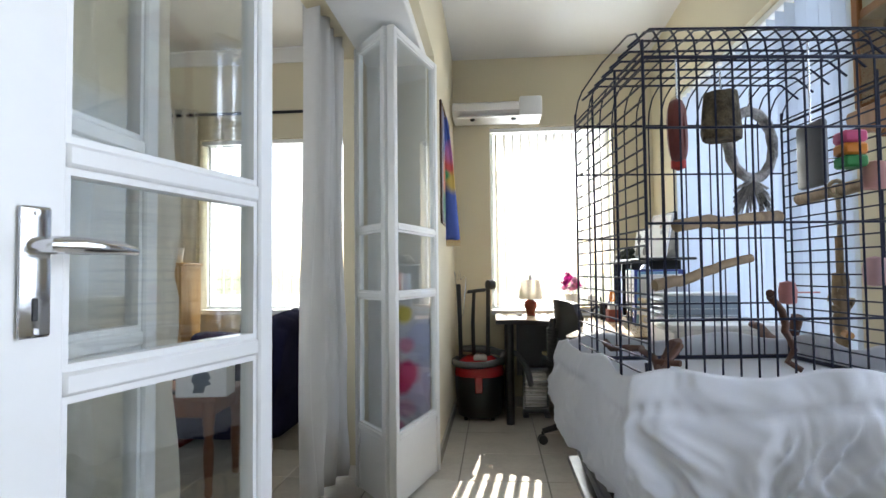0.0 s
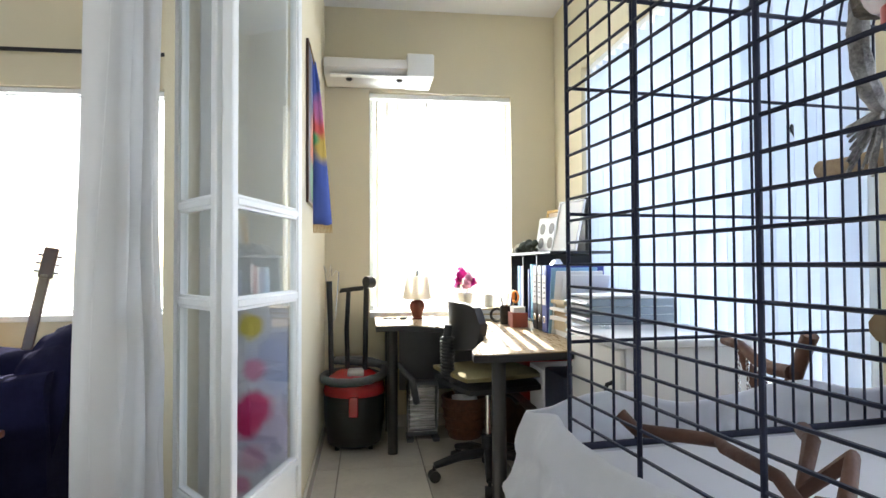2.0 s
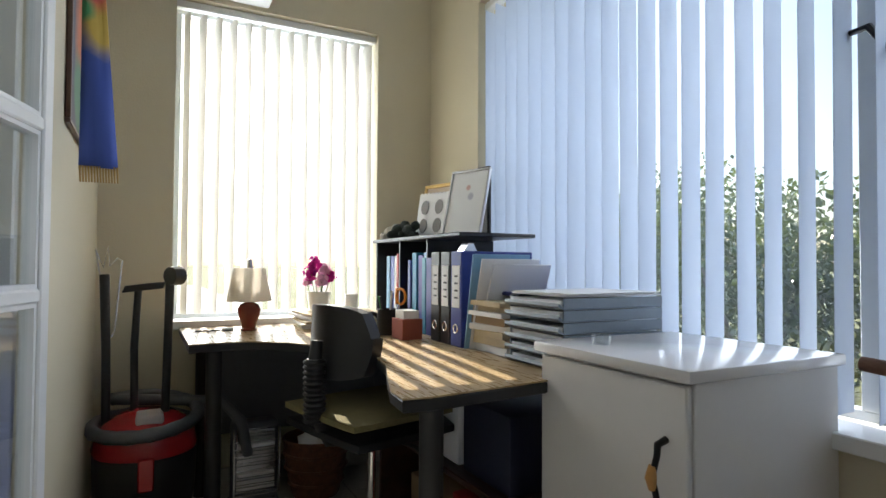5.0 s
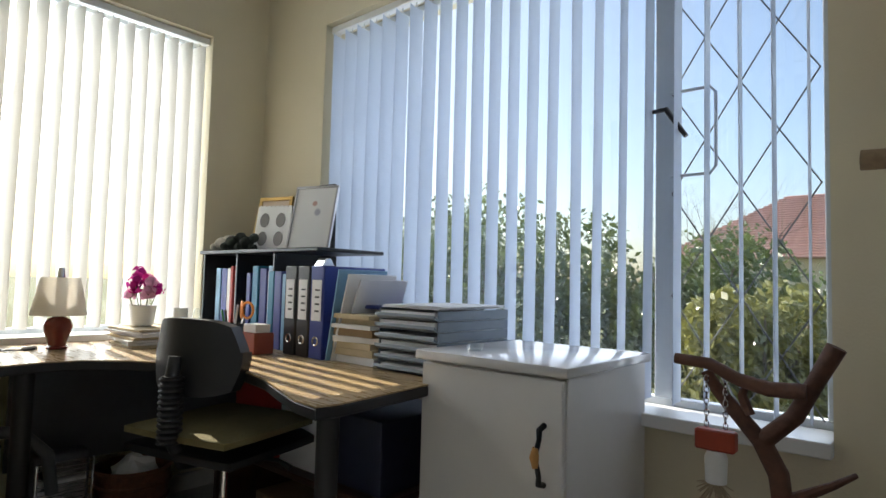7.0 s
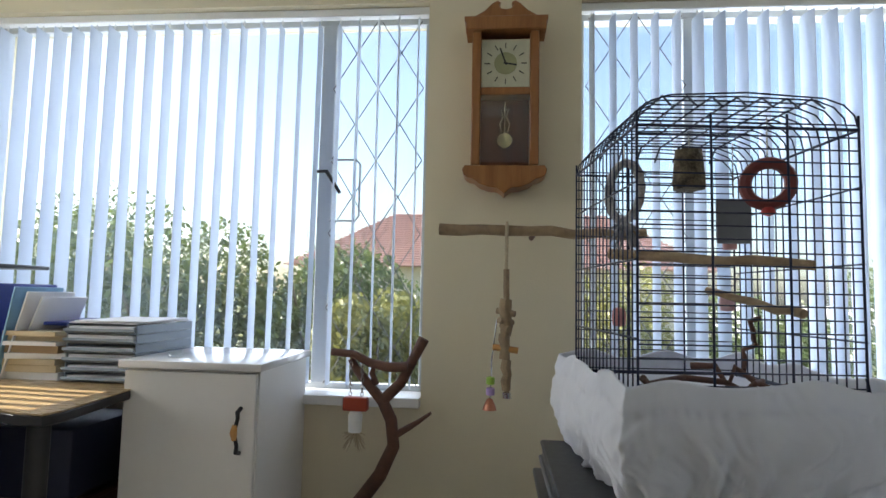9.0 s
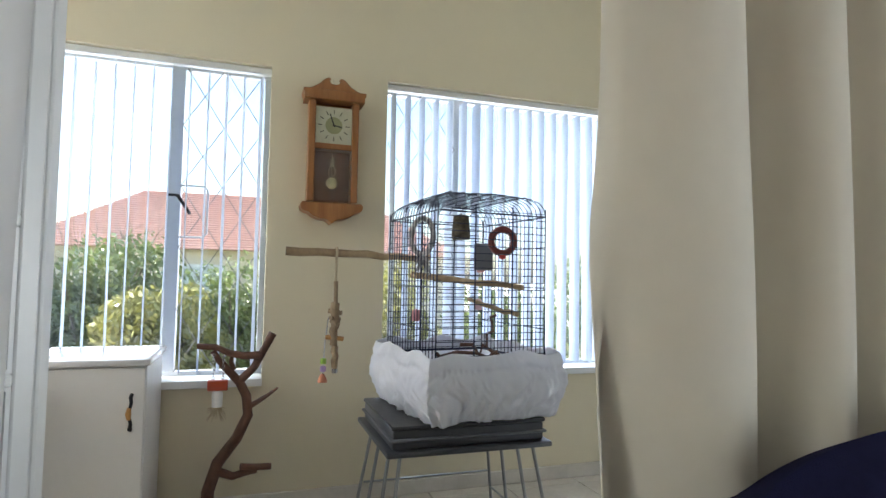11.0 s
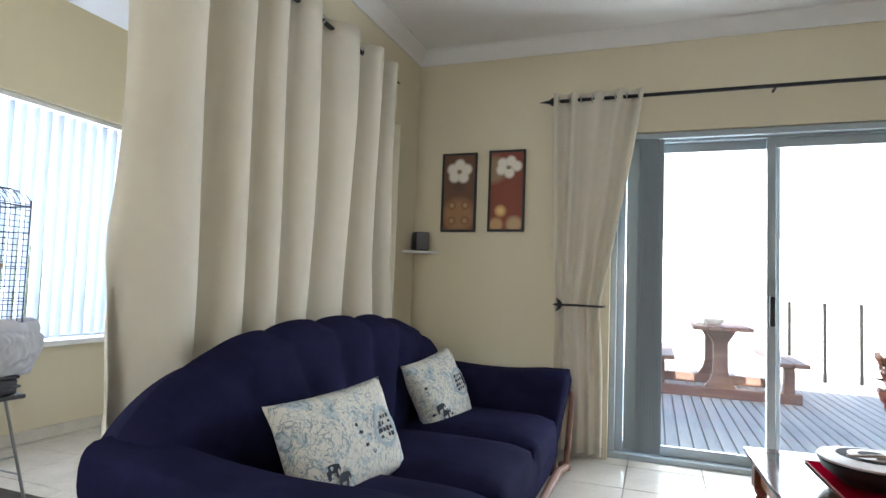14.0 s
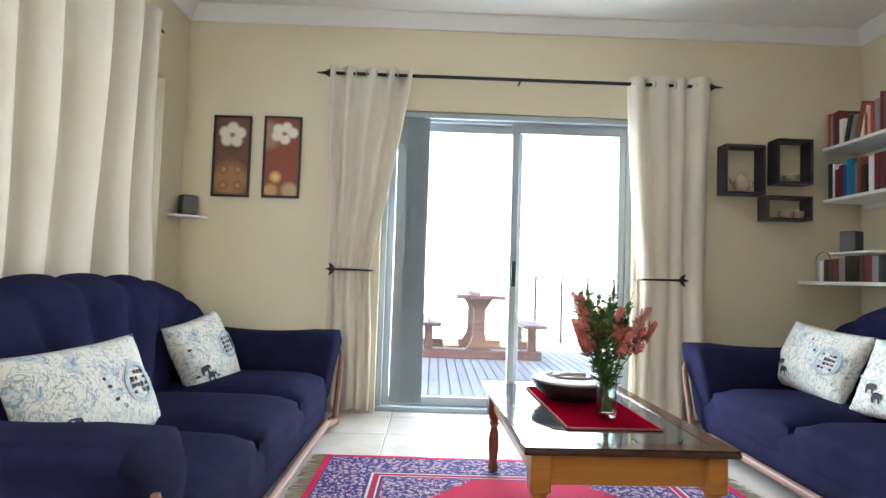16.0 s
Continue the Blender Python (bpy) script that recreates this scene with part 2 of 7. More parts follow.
def single(name, bm, material, label, category, at=(0, 0, 0), turn=0, group="", kind="", smooth=40):
    ob = new(name, finish(bm, name, material, smooth))
    ob.matrix_world = pose(*at, 0, 0, turn)
    return tagged(ob, label, category, group, kind)


def setting(name, bm, material, label="", smooth=None):
    return tagged(new(name, finish(bm, name, material, smooth)), label or name.replace("_", " "), name.split("_")[0], "", "structure")


def wall(name, axis, at0, at1, lo, hi, z0, z1, holes, label):
    """A wall across the axis from at0 to at1, along lo..hi, with openings (lo, hi, z0, z1) right through it."""
    bm = bmesh.new()
    def slab(a, b, c, d):
        if b - a > 1e-4 and d - c > 1e-4:
            if axis == 'x':
                add_box(bm, at0, at1, a, b, c, d)
            else:
                add_box(bm, a, b, at0, at1, c, d)
    p = lo
    for a, b, c, d in sorted(holes):
        slab(p, a, z0, z1)
        slab(a, b, z0, c)
        slab(a, b, d, z1)
        p = b
    slab(p, hi, z0, z1)
    return setting(name, bm, WALL, label)


# ---- the rooms: sunroom x 0..1.5, living room x -5.3..-0.5 ----
E, N, S, W = 1.5, 5.84, 0.28, -5.3
PW, PL = 0.0, -0.50                     # the dividing wall's two faces
ZS, ZN, ZL, LINTEL, LINTEL_E = 2.89, 2.665, 2.80, 2.13, 2.162
EW1, EW2 = (3.385, 5.35), (0.86, 2.795)   # windows of the east wall
SILL = 0.62
NW_, LW = (0.28, 1.205), (-2.05, -0.85)
DOOR = (-3.68, -1.90)

wall("wall_east", 'x', E, E + 0.25, S - 0.25, N + 0.25, -0.1, 3.0, [(*EW1, SILL, LINTEL_E), (*EW2, SILL, LINTEL_E)], "cream painted east wall with two windows")
wall("wall_north", 'y', N, N + 0.25, W - 0.25, E, -0.1, 3.0, [(*NW_, 0.72, LINTEL), (*LW, 0.73, 2.10)], "cream painted north wall with two windows")
wall("wall_south", 'y', S - 0.25, S, W - 0.25, E, -0.1, 3.0, [(*DOOR, -0.1, 2.12)], "cream painted south wall with a sliding door")
wall("wall_west", 'x', W - 0.25, W, S, N, -0.1, 3.0, [], "cream painted west wall")
wall("wall_divider", 'x', PL, PW, S, N, -0.1, 3.0, [(0.60, 4.44, -0.1, 2.18)], "cream painted dividing wall with a wide door opening")
# the sunroom's ceiling is level in the south and falls gently to the north wall
setting("ceiling_sunroom", prism([(S, ZS), (2.0, ZS), (N, ZN), (N, ZN + 0.1), (2.0, ZS + 0.1), (S, ZS + 0.1)], 'x', PW, E), CEIL, "white painted sunroom ceiling")
setting("ceiling_living_room", box(W, PL, S, N, ZL, ZL + 0.1), CEIL, "white painted living room ceiling")
setting("roof_slab", box(W - 0.5, E + 0.5, S - 0.28, N + 0.5, 3.0, 3.12), WALL_OUT, "plain flat roof slab")


def cornice(name, a, b, inward, z):
    """A coved strip under the ceiling from a to b."""
    a, b, n = Vector(a), Vector(b), Vector(inward)
    prof = [(0.0, -0.095), (0.012, -0.095), (0.018, -0.08), (0.035, -0.062), (0.055, -0.045), (0.075, -0.02), (0.09, -0.015), (0.09, 0.0), (0.0, 0.0)]
    bm = bmesh.new()
    rows = [[bm.verts.new((p.x + n.x * u, p.y + n.y * u, z + v)) for u, v in prof] for p in (a, b)]
    k = len(prof)
    for i in range(k):
        bm.faces.new((rows[0][i], rows[0][(i + 1) % k], rows[1][(i + 1) % k], rows[1][i]))
    return setting(name, bm, CEIL, "white coved ceiling cornice", smooth=35)


cornice("trim_cornice_south", (W, S, 0), (PL, S, 0), (0, 1, 0), ZL)
cornice("trim_cornice_east", (PL, S, 0), (PL, N, 0), (-1, 0, 0), ZL)
cornice("trim_cornice_west", (W, S, 0), (W, N, 0), (1, 0, 0), ZL)
cornice("trim_cornice_north", (W, N, 0), (PL, N, 0), (0, -1, 0), ZL)

# ---- windows, blinds, doors, curtains ----
def window(name, axis, face, lo, hi, z0, z1, bars_lo=None, mull=None, label=""):
    """A steel window in the wall whose inner face is at face: frame, mullion, panes, sill, diamond burglar bars in its side light."""
    sgn = 1 if face > 0 else -1
    d = face + sgn * 0.13
    def bx(u0, u1, w0, w1, a, b):
        if axis == 'x':
            return box(min(a, b), max(a, b), u0, u1, w0, w1, 0.003)
        return box(u0, u1, min(a, b), max(a, b), w0, w1, 0.003)
    top = thing(name, label or "grey-white painted steel window with clear panes", "window", (0, 0, 0), 0, "", "structure")
    t = 0.028
    for u0, u1, w0, w1 in ((lo, hi, z0, z0 + t), (lo, hi, z1 - t, z1), (lo, lo + t, z0 + t, z1 - t), (hi - t, hi, z0 + t, z1 - t)):
        part("window_frame", bx(u0, u1, w0, w1, d, d + sgn * 0.04), STEEL_WIN, top)
    cuts = [lo + t, hi - t]
    if mull:
        part("mullion", bx(mull - 0.03, mull + 0.03, z0 + t, z1 - t, d - sgn * 0.006, d + sgn * 0.046), STEEL_WIN, top)
        cuts = [lo + t, mull - 0.03, mull + 0.03, hi - t]
    for a, b in zip(cuts[::2], cuts[1::2]):
        p = part("pane", bx(a, b, z0 + t, z1 - t, d + sgn * 0.018, d + sgn * 0.022), GLASS, top)
        p.visible_shadow = False
    part("window_sill", bx(lo - 0.0, hi + 0.0, z0 - 0.03, z0 + 0.006, face - sgn * 0.035, d), WHITE, top, "white painted window sill")
    if bars_lo:
        a, b = bars_lo
        bar = bmesh.new()
        cw, ch = (b - a) / 2.0, 0.30
        xd = d - sgn * 0.03
        def seg(u0, w0, u1, w1):
            pts = [(u0, w0), (u1, w1)]
            if w1 > z1 - 0.03:
                k = (z1 - 0.03 - w0) / (w1 - w0)
                pts[1] = (u0 + (u1 - u0) * k, z1 - 0.03)
            v = [(xd, u, w) if axis == 'x' else (u, xd, w) for u, w in pts]
            add_rod(bar, v[0], v[1], 0.0023, n=6)
        w = z0 + 0.03
        while w < z1 - 0.05:
            for k in range(2):
                u = a + k * cw
                seg(u, w, u + cw / 2, w + ch / 2)
                seg(u + cw / 2, w + ch / 2, u + cw, min(w + ch, z1 + 1)) if w + ch / 2 < z1 - 0.04 else None
                seg(u + cw, w, u + cw / 2, w + ch / 2)
                seg(u + cw / 2, w + ch / 2, u, w + ch) if w + ch / 2 < z1 - 0.04 else None
            w += ch
        part("burglar_bars", bar, BAR_STEEL, top, "thin grey diamond burglar bars")
    return top


WIN_E1 = window("window_1", 'x', E, *EW1, SILL, LINTEL_E, (EW1[0] + 0.03, 3.79), 3.82)
WIN_E2 = window("window_2", 'x', E, *EW2, SILL, LINTEL_E, (2.38, EW2[1] - 0.03), 2.35)
WIN_N = window("window_3", 'y', N, *NW_, 0.72, LINTEL)
WIN_L = window("window_4", 'y', N, *LW, 0.73, 2.10)

# the casement's catch: a bent guard and a dark lever on the east window
part("catch_guard", tube([(E + 0.09, 3.79, 1.30), (E + 0.09, 3.68, 1.30), (E + 0.09, 3.665, 1.32), (E + 0.09, 3.665, 1.53), (E + 0.09, 3.68, 1.55), (E + 0.09, 3.79, 1.55)], 0.005), STEEL_WIN, WIN_E1, "bent white steel rod")
part("catch_lever", tube([(E + 0.08, 3.84, 1.50), (E + 0.075, 3.80, 1.50), (E + 0.07, 3.74, 1.41)], [0.007, 0.009, 0.007]), BLACK_PL, WIN_E1, "black lever handle")


def vane_mesh(name, w, h, cloth):
    """One cloth vane hanging from its hook: a slightly cupped strip with a weighted hem."""
    bm = bmesh.new()
    cols = [(-w / 2, 0.0), (-w / 4, 0.004), (0, 0.0055), (w / 4, 0.004), (w / 2, 0.0)]
    back = [(u, v - 0.0012) for u, v in cols]
    rows = []
    for z in (0.0, -0.015, -h + 0.03, -h):
        rows.append([bm.verts.new((u, v, z)) for u, v in cols + back[::-1]])
    n = len(rows[0])
    for a, b in zip(rows, rows[1:]):
        for i in range(n):
            bm.faces.new((a[i], a[(i + 1) % n], b[(i + 1) % n], b[i]))
    bm.faces.new(rows[0])
    bm.faces.new(rows[-1][::-1])
    return finish(bm, name, cloth, 60)


def blind(axis, face, lo, hi, z0, z1, pitch, turn, label, cloth=BLIND_SKYLIT):
    """A vertical blind in a recess: rail, vanes on hooks."""
    top = thing("vertical_blind", label, "blind")
    y = face + 0.05
    zr = z1 - 0.035
    rail = box(y - 0.02, y + 0.02, lo, hi, zr, z1 - 0.002, 0.004) if axis == 'x' else box(lo, hi, y - 0.02, y + 0.02, zr, z1 - 0.002, 0.004)
    part("headrail", rail, WHITE, top, "white aluminium headrail")
    me = vane_mesh("vane", 0.089, zr - 0.02 - z0, cloth)
    hook = finish(rod((0, 0, 0.0), (0, 0, 0.03), 0.003, n=6), "hook", WHITE)
    n = int((hi - lo - 0.09) / pitch)
    for i in range(n + 1):
        u = lo + 0.045 + (hi - lo - 0.09) * i / n
        v = new("vane", me)
        v.parent = top
        a = turn + random.uniform(-3, 3)
        p = (y, u, zr - 0.02) if axis == 'x' else (u, y, zr - 0.02)
        v.matrix_basis = pose(*p, random.uniform(-0.25, 0.25), random.uniform(-0.25, 0.25), a)
        k = new("hook", hook)
        k.parent = v
    return top


blind('x', E, *EW1, SILL + 0.03, LINTEL_E, 0.080, 7, "white vertical blind with turned cloth vanes, sky's blue in its colour")
blind('x', E, *EW2, SILL + 0.03, LINTEL_E, 0.080, 7, "white vertical blind with turned cloth vanes, sky's blue in its colour")
blind('y', N, *NW_, 0.75, LINTEL, 0.062, 106, "white vertical blind glowing against the sun, sunlit white in its colour", BLIND_SUNLIT)
blind('y', N, *LW, 0.76, 2.10, 0.066, 110, "white vertical blind glowing against the sun, sunlit white in its colour", BLIND_SUNLIT)


# glazed folding doors of the dividing wall
def leaf_parts(top, w, t=0.035, lock=0.036, rails=(0.913, 1.213)):
    """One narrow glazed leaf along +x from its hinge: stiles, rails, three panes, bottom panel."""
    h, st = 2.10, 0.036
    r1, r2 = rails
    def b(x0, x1, z0, z1, m=WHITE, name="rail", y0=0.0, y1=t, bev=0.004):
        return part(name, box(x0, x1, y0, y1, z0, z1, bev), m, top)
    b(0, st, 0.012, h, name="stile")
    b(w - lock, w, 0.012, h, name="stile")
    w = w - lock + st
    for z0, z1 in ((0.29, 0.315), (r1 - 0.0125, r1 + 0.0125), (r2 - 0.0125, r2 + 0.0125), (h - 0.032, h)):
        b(st, w - st, z0, z1)
    b(st, w - st, 0.012, 0.29, name="bottom_panel", y0=0.008, y1=t - 0.008)
    for z0, z1 in ((0.315, r1 - 0.0125), (r1 + 0.0125, r2 - 0.0125), (r2 + 0.0125, h - 0.032)):
        b(st, w - st, z0, z1, GLASS, "pane", t / 2 - 0.002, t / 2 + 0.002, 0).visible_shadow = False
        for u0, u1, v0, v1 in ((st, st + 0.008, z0, z1), (w - st - 0.008, w - st, z0, z1), (st + 0.008, w - st - 0.008, z0, z0 + 0.008), (st + 0.008, w - st - 0.008, z1 - 0.008, z1)):
            b(u0, u1, v0, v1, WHITE, "glazing_bead", 0.006, t - 0.006, 0)


def leaf(a, b, label, lock=0.036, rails=(0.913, 1.213)):
    """A leaf whose hinge stands at a and whose free edge is at b, in plan."""
    d = Vector((b[0] - a[0], b[1] - a[1]))
    top = thing("glazed_door_leaf", label, "door leaf", (a[0], a[1], 0.002), math.degrees(math.atan2(d.y, d.x)), "folding doors of the dividing wall")
    leaf_parts(top, d.length, lock=lock, rails=rails)
    return top


leaf((-0.36, 4.11), (-0.165, 3.85), "white glazed folding door leaf, folded back")
leaf((-0.115, 3.84), (0.022, 4.36), "white glazed folding door leaf with a painting behind it")
handle_leaf = leaf((-0.077, 2.285), (-0.173, 1.860), "open white glazed door leaf with a chrome lever handle", 0.075, (0.90, 1.136))
for y0 in (0.66, 1.202, 1.744):
    leaf((-0.24, y0), (-0.24, y0 + 0.538), "closed white glazed folding door leaf")
# lock plate and lever, on the face that looks into the sunroom
w_ = 0.425
part("back_plate", box(w_ - 0.044, w_ - 0.012, 0.036, 0.041, 0.952, 1.078, 0.003, 2), CHROME, handle_leaf, "worn chrome lock plate")
part("lever", tube([(w_ - 0.027, 0.04, 1.040), (w_ - 0.027, 0.068, 1.040), (w_ - 0.045, 0.076, 1.040), (w_ - 0.09, 0.076, 1.039), (w_ - 0.115, 0.072, 1.037)], [0.009, 0.009, 0.009, 0.007, 0.005], 10), CHROME, handle_leaf, "chrome lever handle")
part("keyhole", box(w_ - 0.030, w_ - 0.024, 0.0405, 0.042, 0.968, 0.990, 0.001), BLACK_PL, handle_leaf)
for z_ in (0.958, 1.072):
    part("screw", rod((w_ - 0.028, 0.0405, z_), (w_ - 0.028, 0.0425, z_), 0.003, n=10), CHROME, handle_leaf)
# frame of the opening
for nm, b_ in (("trim_jamb_north", (-0.36, -0.04, 4.40, 4.44, 0, 2.18)), ("trim_jamb_south", (-0.36, -0.04, 0.60, 0.65, 0, 2.18)), ("trim_head", (-0.36, -0.04, 0.65, 4.40, 2.115, 2.18))):
    setting(nm, box(*b_, 0.004), WHITE, "white painted door frame")


def curtain(name, a, b, z0, z1, folds, amp, label, waist=None, seed=1, rows=26, group="", eyelet=True, soft=0.02, flip=False, cloth=CURTAIN):
    """A hanging curtain along the plan line a..b in folds; waist (z, middle, share) draws it in at a tieback."""
    rnd = random.Random(seed)
    a, b = Vector((*a, 0)), Vector((*b, 0))
    d = (b - a)
    L = d.length
    u = d / L
    nrm = Vector((-u.y, u.x, 0))
    cols = folds * 10
    ph = [rnd.uniform(-0.5, 0.5) for _ in range(6)]
    bm = bmesh.new()
    grid = []
    for r in range(rows + 1):
        z = z1 + (z0 - z1) * r / rows
        row = []
        for c in range(cols + 1):
            s = c / cols
            w = s + 0.012 * math.sin(7 * s + ph[0] + 2.2 * z) * (z1 - z) + 0.022 * math.sin(11 * s + 4 * ph[5])
            p, k = s, 1.0
            if waist:
                zw, mid, share = waist
                q = min(1, max(0, (z1 - z) / (z1 - zw))) ** 1.15 if z > zw else 0.9 + 0.1 * math.exp(-((z - zw) / 0.3) ** 2)
                k = 1 - (1 - share) * q
                p = mid + (s - mid) * k
            off = amp * (0.55 + 0.45 * k) * (2 * abs(math.sin(math.pi * folds * w + ph[1] / 2)) ** 0.85 - 1) * (-1 if flip else 1) * (1 + 0.25 * math.sin(9 * s + ph[2]))
            off += soft * math.sin(3.1 * s * folds / 2 + 1.7 * z + ph[3]) * (z1 - z) / (z1 - z0)
            row.append(bm.verts.new(a + u * (p * L) + nrm * off + Vector((0, 0, z + 0.004 * math.sin(11 * s + ph[4])))))
        grid.append(row)
    for r in range(rows):
        for c in range(cols):
            bm.faces.new((grid[r][c], grid[r][c + 1], grid[r + 1][c + 1], grid[r + 1][c]))
    top = thing(name, label, "curtain", (0, 0, 0), 0, group)
    cl = part("cloth", bm, cloth, top, smooth=180)
    so = cl.modifiers.new("thickness", 'SOLIDIFY')
    so.thickness = 0.003
    if eyelet:
        for i in range(folds * 2):
            s = (i + 0.5 - 2 * ph[1] / (2 * math.pi)) / (folds * 2)
            if 0.01 < s < 0.99:
                p = a + u * (s * L)
                ring = [p + Vector((0, 0, z1 - 0.05)) + 0.024 * (math.cos(q) * nrm + math.sin(q) * Vector((0, 0, 1))) for q in [2 * math.pi * j / 14 for j in range(14)]]
                part("eyelet", tube(ring, 0.005, 6, True), CHROME, top)
    return top


def finial(parent, at, way):
    """A spear-shaped rod end with two barbs."""
    at, way = Vector(at), Vector(way)
    up = Vector((0, 0, 1))
    bm = bmesh.new()
    add_tube(bm, [at, at + way * 0.02, at + way * 0.045, at + way * 0.13], [0.012, 0.022, 0.016, 0.002], 8)
    for s in (-1, 1):
        add_tube(bm, [at + way * 0.075, at + way * 0.045 + up * 0.022 * s, at + way * 0.02 + up * 0.034 * s], [0.006, 0.006, 0.002], 6)
    part("finial", bm, DARK_METAL, parent, "spear-shaped iron finial")


def curtain_rod(a, b, label, brackets, wall_way):
    top = thing("curtain_rod", label, "curtain rod")
    part("pole", rod(a, b, 0.012, n=12), DARK_METAL, top)
    d = (Vector(b) - Vector(a)).normalized()
    finial(top, b, d)
    finial(top, a, -d)
    for k in brackets:
        p = Vector(a).lerp(Vector(b), k)
        bm = rod(p, p + Vector(wall_way), 0.008)
        part("bracket", bm, DARK_METAL, top)
    return top


curtain_rod((-1.56, 0.39, 2.33), (-4.12, 0.39, 2.33), "dark iron curtain rod over the sliding door", (0.04, 0.5, 0.96), (0, -0.11, 0))
curtain("curtain", (-1.53, 0.40), (-2.10, 0.40), 0.05, 2.38, 4, 0.035, "cream linen curtain tied back beside the sliding door", (0.98, 0.12, 0.50), 3, group="curtains of the sliding door")
curtain("curtain", (-4.16, 0.40), (-3.58, 0.40), 0.05, 2.38, 4, 0.035, "cream linen curtain tied back beside the sliding door", (0.98, 0.30, 0.78), 5, group="curtains of the sliding door")
curtain_rod((-0.60, 3.0, 2.375), (-0.60, 0.98, 2.375), "dark iron curtain rod along the dividing wall", (0.02, 0.98), (0.10, 0, 0))
curtain("curtain", (-0.60, 0.93), (-0.60, 2.86), 0.04, 2.425, 7, 0.075, "long cream linen curtain with eyelets behind the sofa", None, 8, soft=0.03)
curtain("curtain", (-0.47, 3.80), (-0.47, 4.28), 0.04, 2.43, 4, 0.045, "bunched white-lined linen curtain beside the folding doors", None, 11, eyelet=False, cloth=LINING)
curtain_rod((-2.75, 5.74, 2.28), (-0.60, 5.74, 2.28), "dark iron curtain rod over the north window", (0.03, 0.97), (0, 0.10, 0))
curtain("curtain", (-2.52, 5.74), (-2.00, 5.74), 0.04, 2.33, 5, 0.035, "cream linen curtain drawn aside at the north window", None, 13)


def tieback(at, way, label):
    top = thing("curtain_tieback", label, "tieback")
    at = Vector(at)
    w = Vector(way)
    up = Vector((0, 0, 1))
    part("arm", tube([at - w * 0.02 + Vector((0, 0.02, 0)), at + w * 0.12 + Vector((0, 0.025, 0)), at + w * 0.25 + Vector((0, 0.02, -0.002)), at + w * 0.255 + Vector((0, -0.13, -0.002))], [0.008, 0.008, 0.007, 0.007]), DARK_METAL, top)
    bm = bmesh.new()
    for ang in (-50, 0, 50):
        q = radians(ang)
        v = -w * math.cos(q) + up * math.sin(q)
        add_tube(bm, [at + Vector((0, 0.02, 0)), at + v * 0.025 + Vector((0, 0.025, 0)), at + v * 0.055 + Vector((0, 0.025, 0))], [0.008, 0.013, 0.002], 8)
    part("fleur", bm, DARK_METAL, top, "iron fleur-de-lis end")
    return top


tieback((-1.62, 0.455, 0.98), (-1, 0, 0), "black iron fleur-de-lis curtain tieback")
tieback((-3.93, 0.455, 0.98), (1, 0, 0), "black iron fleur-de-lis curtain tieback")

# sliding door
sd = thing("door_1", "grey aluminium sliding door, its panel slid open", "door", (0, 0, 0), 0, "", "structure")
x0, x1 = DOOR
def sbox(name, *a, m=ALU, lab=""):
    return part(name, box(*a, 0.003), m, sd, lab)
sbox("head_track", x0, x1, S - 0.16, S - 0.06, 2.06, 2.12)
sbox("sill_track", x0, x1, S - 0.16, S - 0.05, 0.0, 0.035)
sbox("jamb", x0, x0 + 0.04, S - 0.16, S - 0.06, 0.035, 2.06)
sbox("jamb", x1 - 0.04, x1, S - 0.16, S - 0.06, 0.035, 2.06)
for nm, a, b, y in (("fixed_panel", -2.90, -1.94, S - 0.14), ("sliding_panel", x0 + 0.04, -2.82, S - 0.10)):
    for u0, u1, v0, v1 in ((a, a + 0.05, 0.035, 2.06), (b - 0.05, b, 0.035, 2.06), (a + 0.05, b - 0.05, 0.035, 0.10), (a + 0.05, b - 0.05, 2.0, 2.06)):
        sbox(nm + "_frame", u0, u1, y, y + 0.03, v0, v1)
    g = part("pane", box(a + 0.05, b - 0.05, y + 0.013, y + 0.017, 0.10, 2.0), GLASS, sd)
    g.visible_shadow = False
sbox("pull_handle", -2.862, -2.832, S - 0.07, S - 0.035, 0.90, 1.08, m=BLACK_PL, lab="black pull handle")
# closed stack of the door's own grey vertical blind at the fixed side
stack = thing("vertical_blind", "grey vertical blind gathered in a stack at the sliding door", "blind")
part("headrail", box(x0 + 0.02, x1 - 0.02, S - 0.05, S - 0.01, 2.075, 2.115, 0.003), ALU, stack)
GREY_CLOTH = cloth_mat("grey_blind_fabric", (0.34, 0.40, 0.44), 0.1, 400)
for i in range(9):
    v = part("vane", box(-0.0008, 0.0008, -0.045, 0.045, 0.07, 2.07), GREY_CLOTH, stack)
    v.matrix_basis = pose(-2.035 - i * 0.019, S - 0.03, 0, 0, 0, 58 + random.uniform(-4, 4))

# skirting
for nm, b_ in (("baseboard_south", (-1.88, PL - 0.0, S, S + 0.014, 0, 0.075)), ("baseboard_south_west", (W, -3.72, S, S + 0.014, 0, 0.075)), ("baseboard_west", (W, W + 0.014, S + 0.014, N, 0, 0.075)), ("baseboard_east", (E - 0.014, E, S, N, 0, 0.075)), ("baseboard_divider", (PW, PW + 0.014, 4.45, N, 0, 0.075)), ("baseboard_north", (PW + 0.014, E - 0.014, N - 0.014, N, 0, 0.075))):
    setting(nm, box(*b_, 0.003), TILE, "tile skirting")

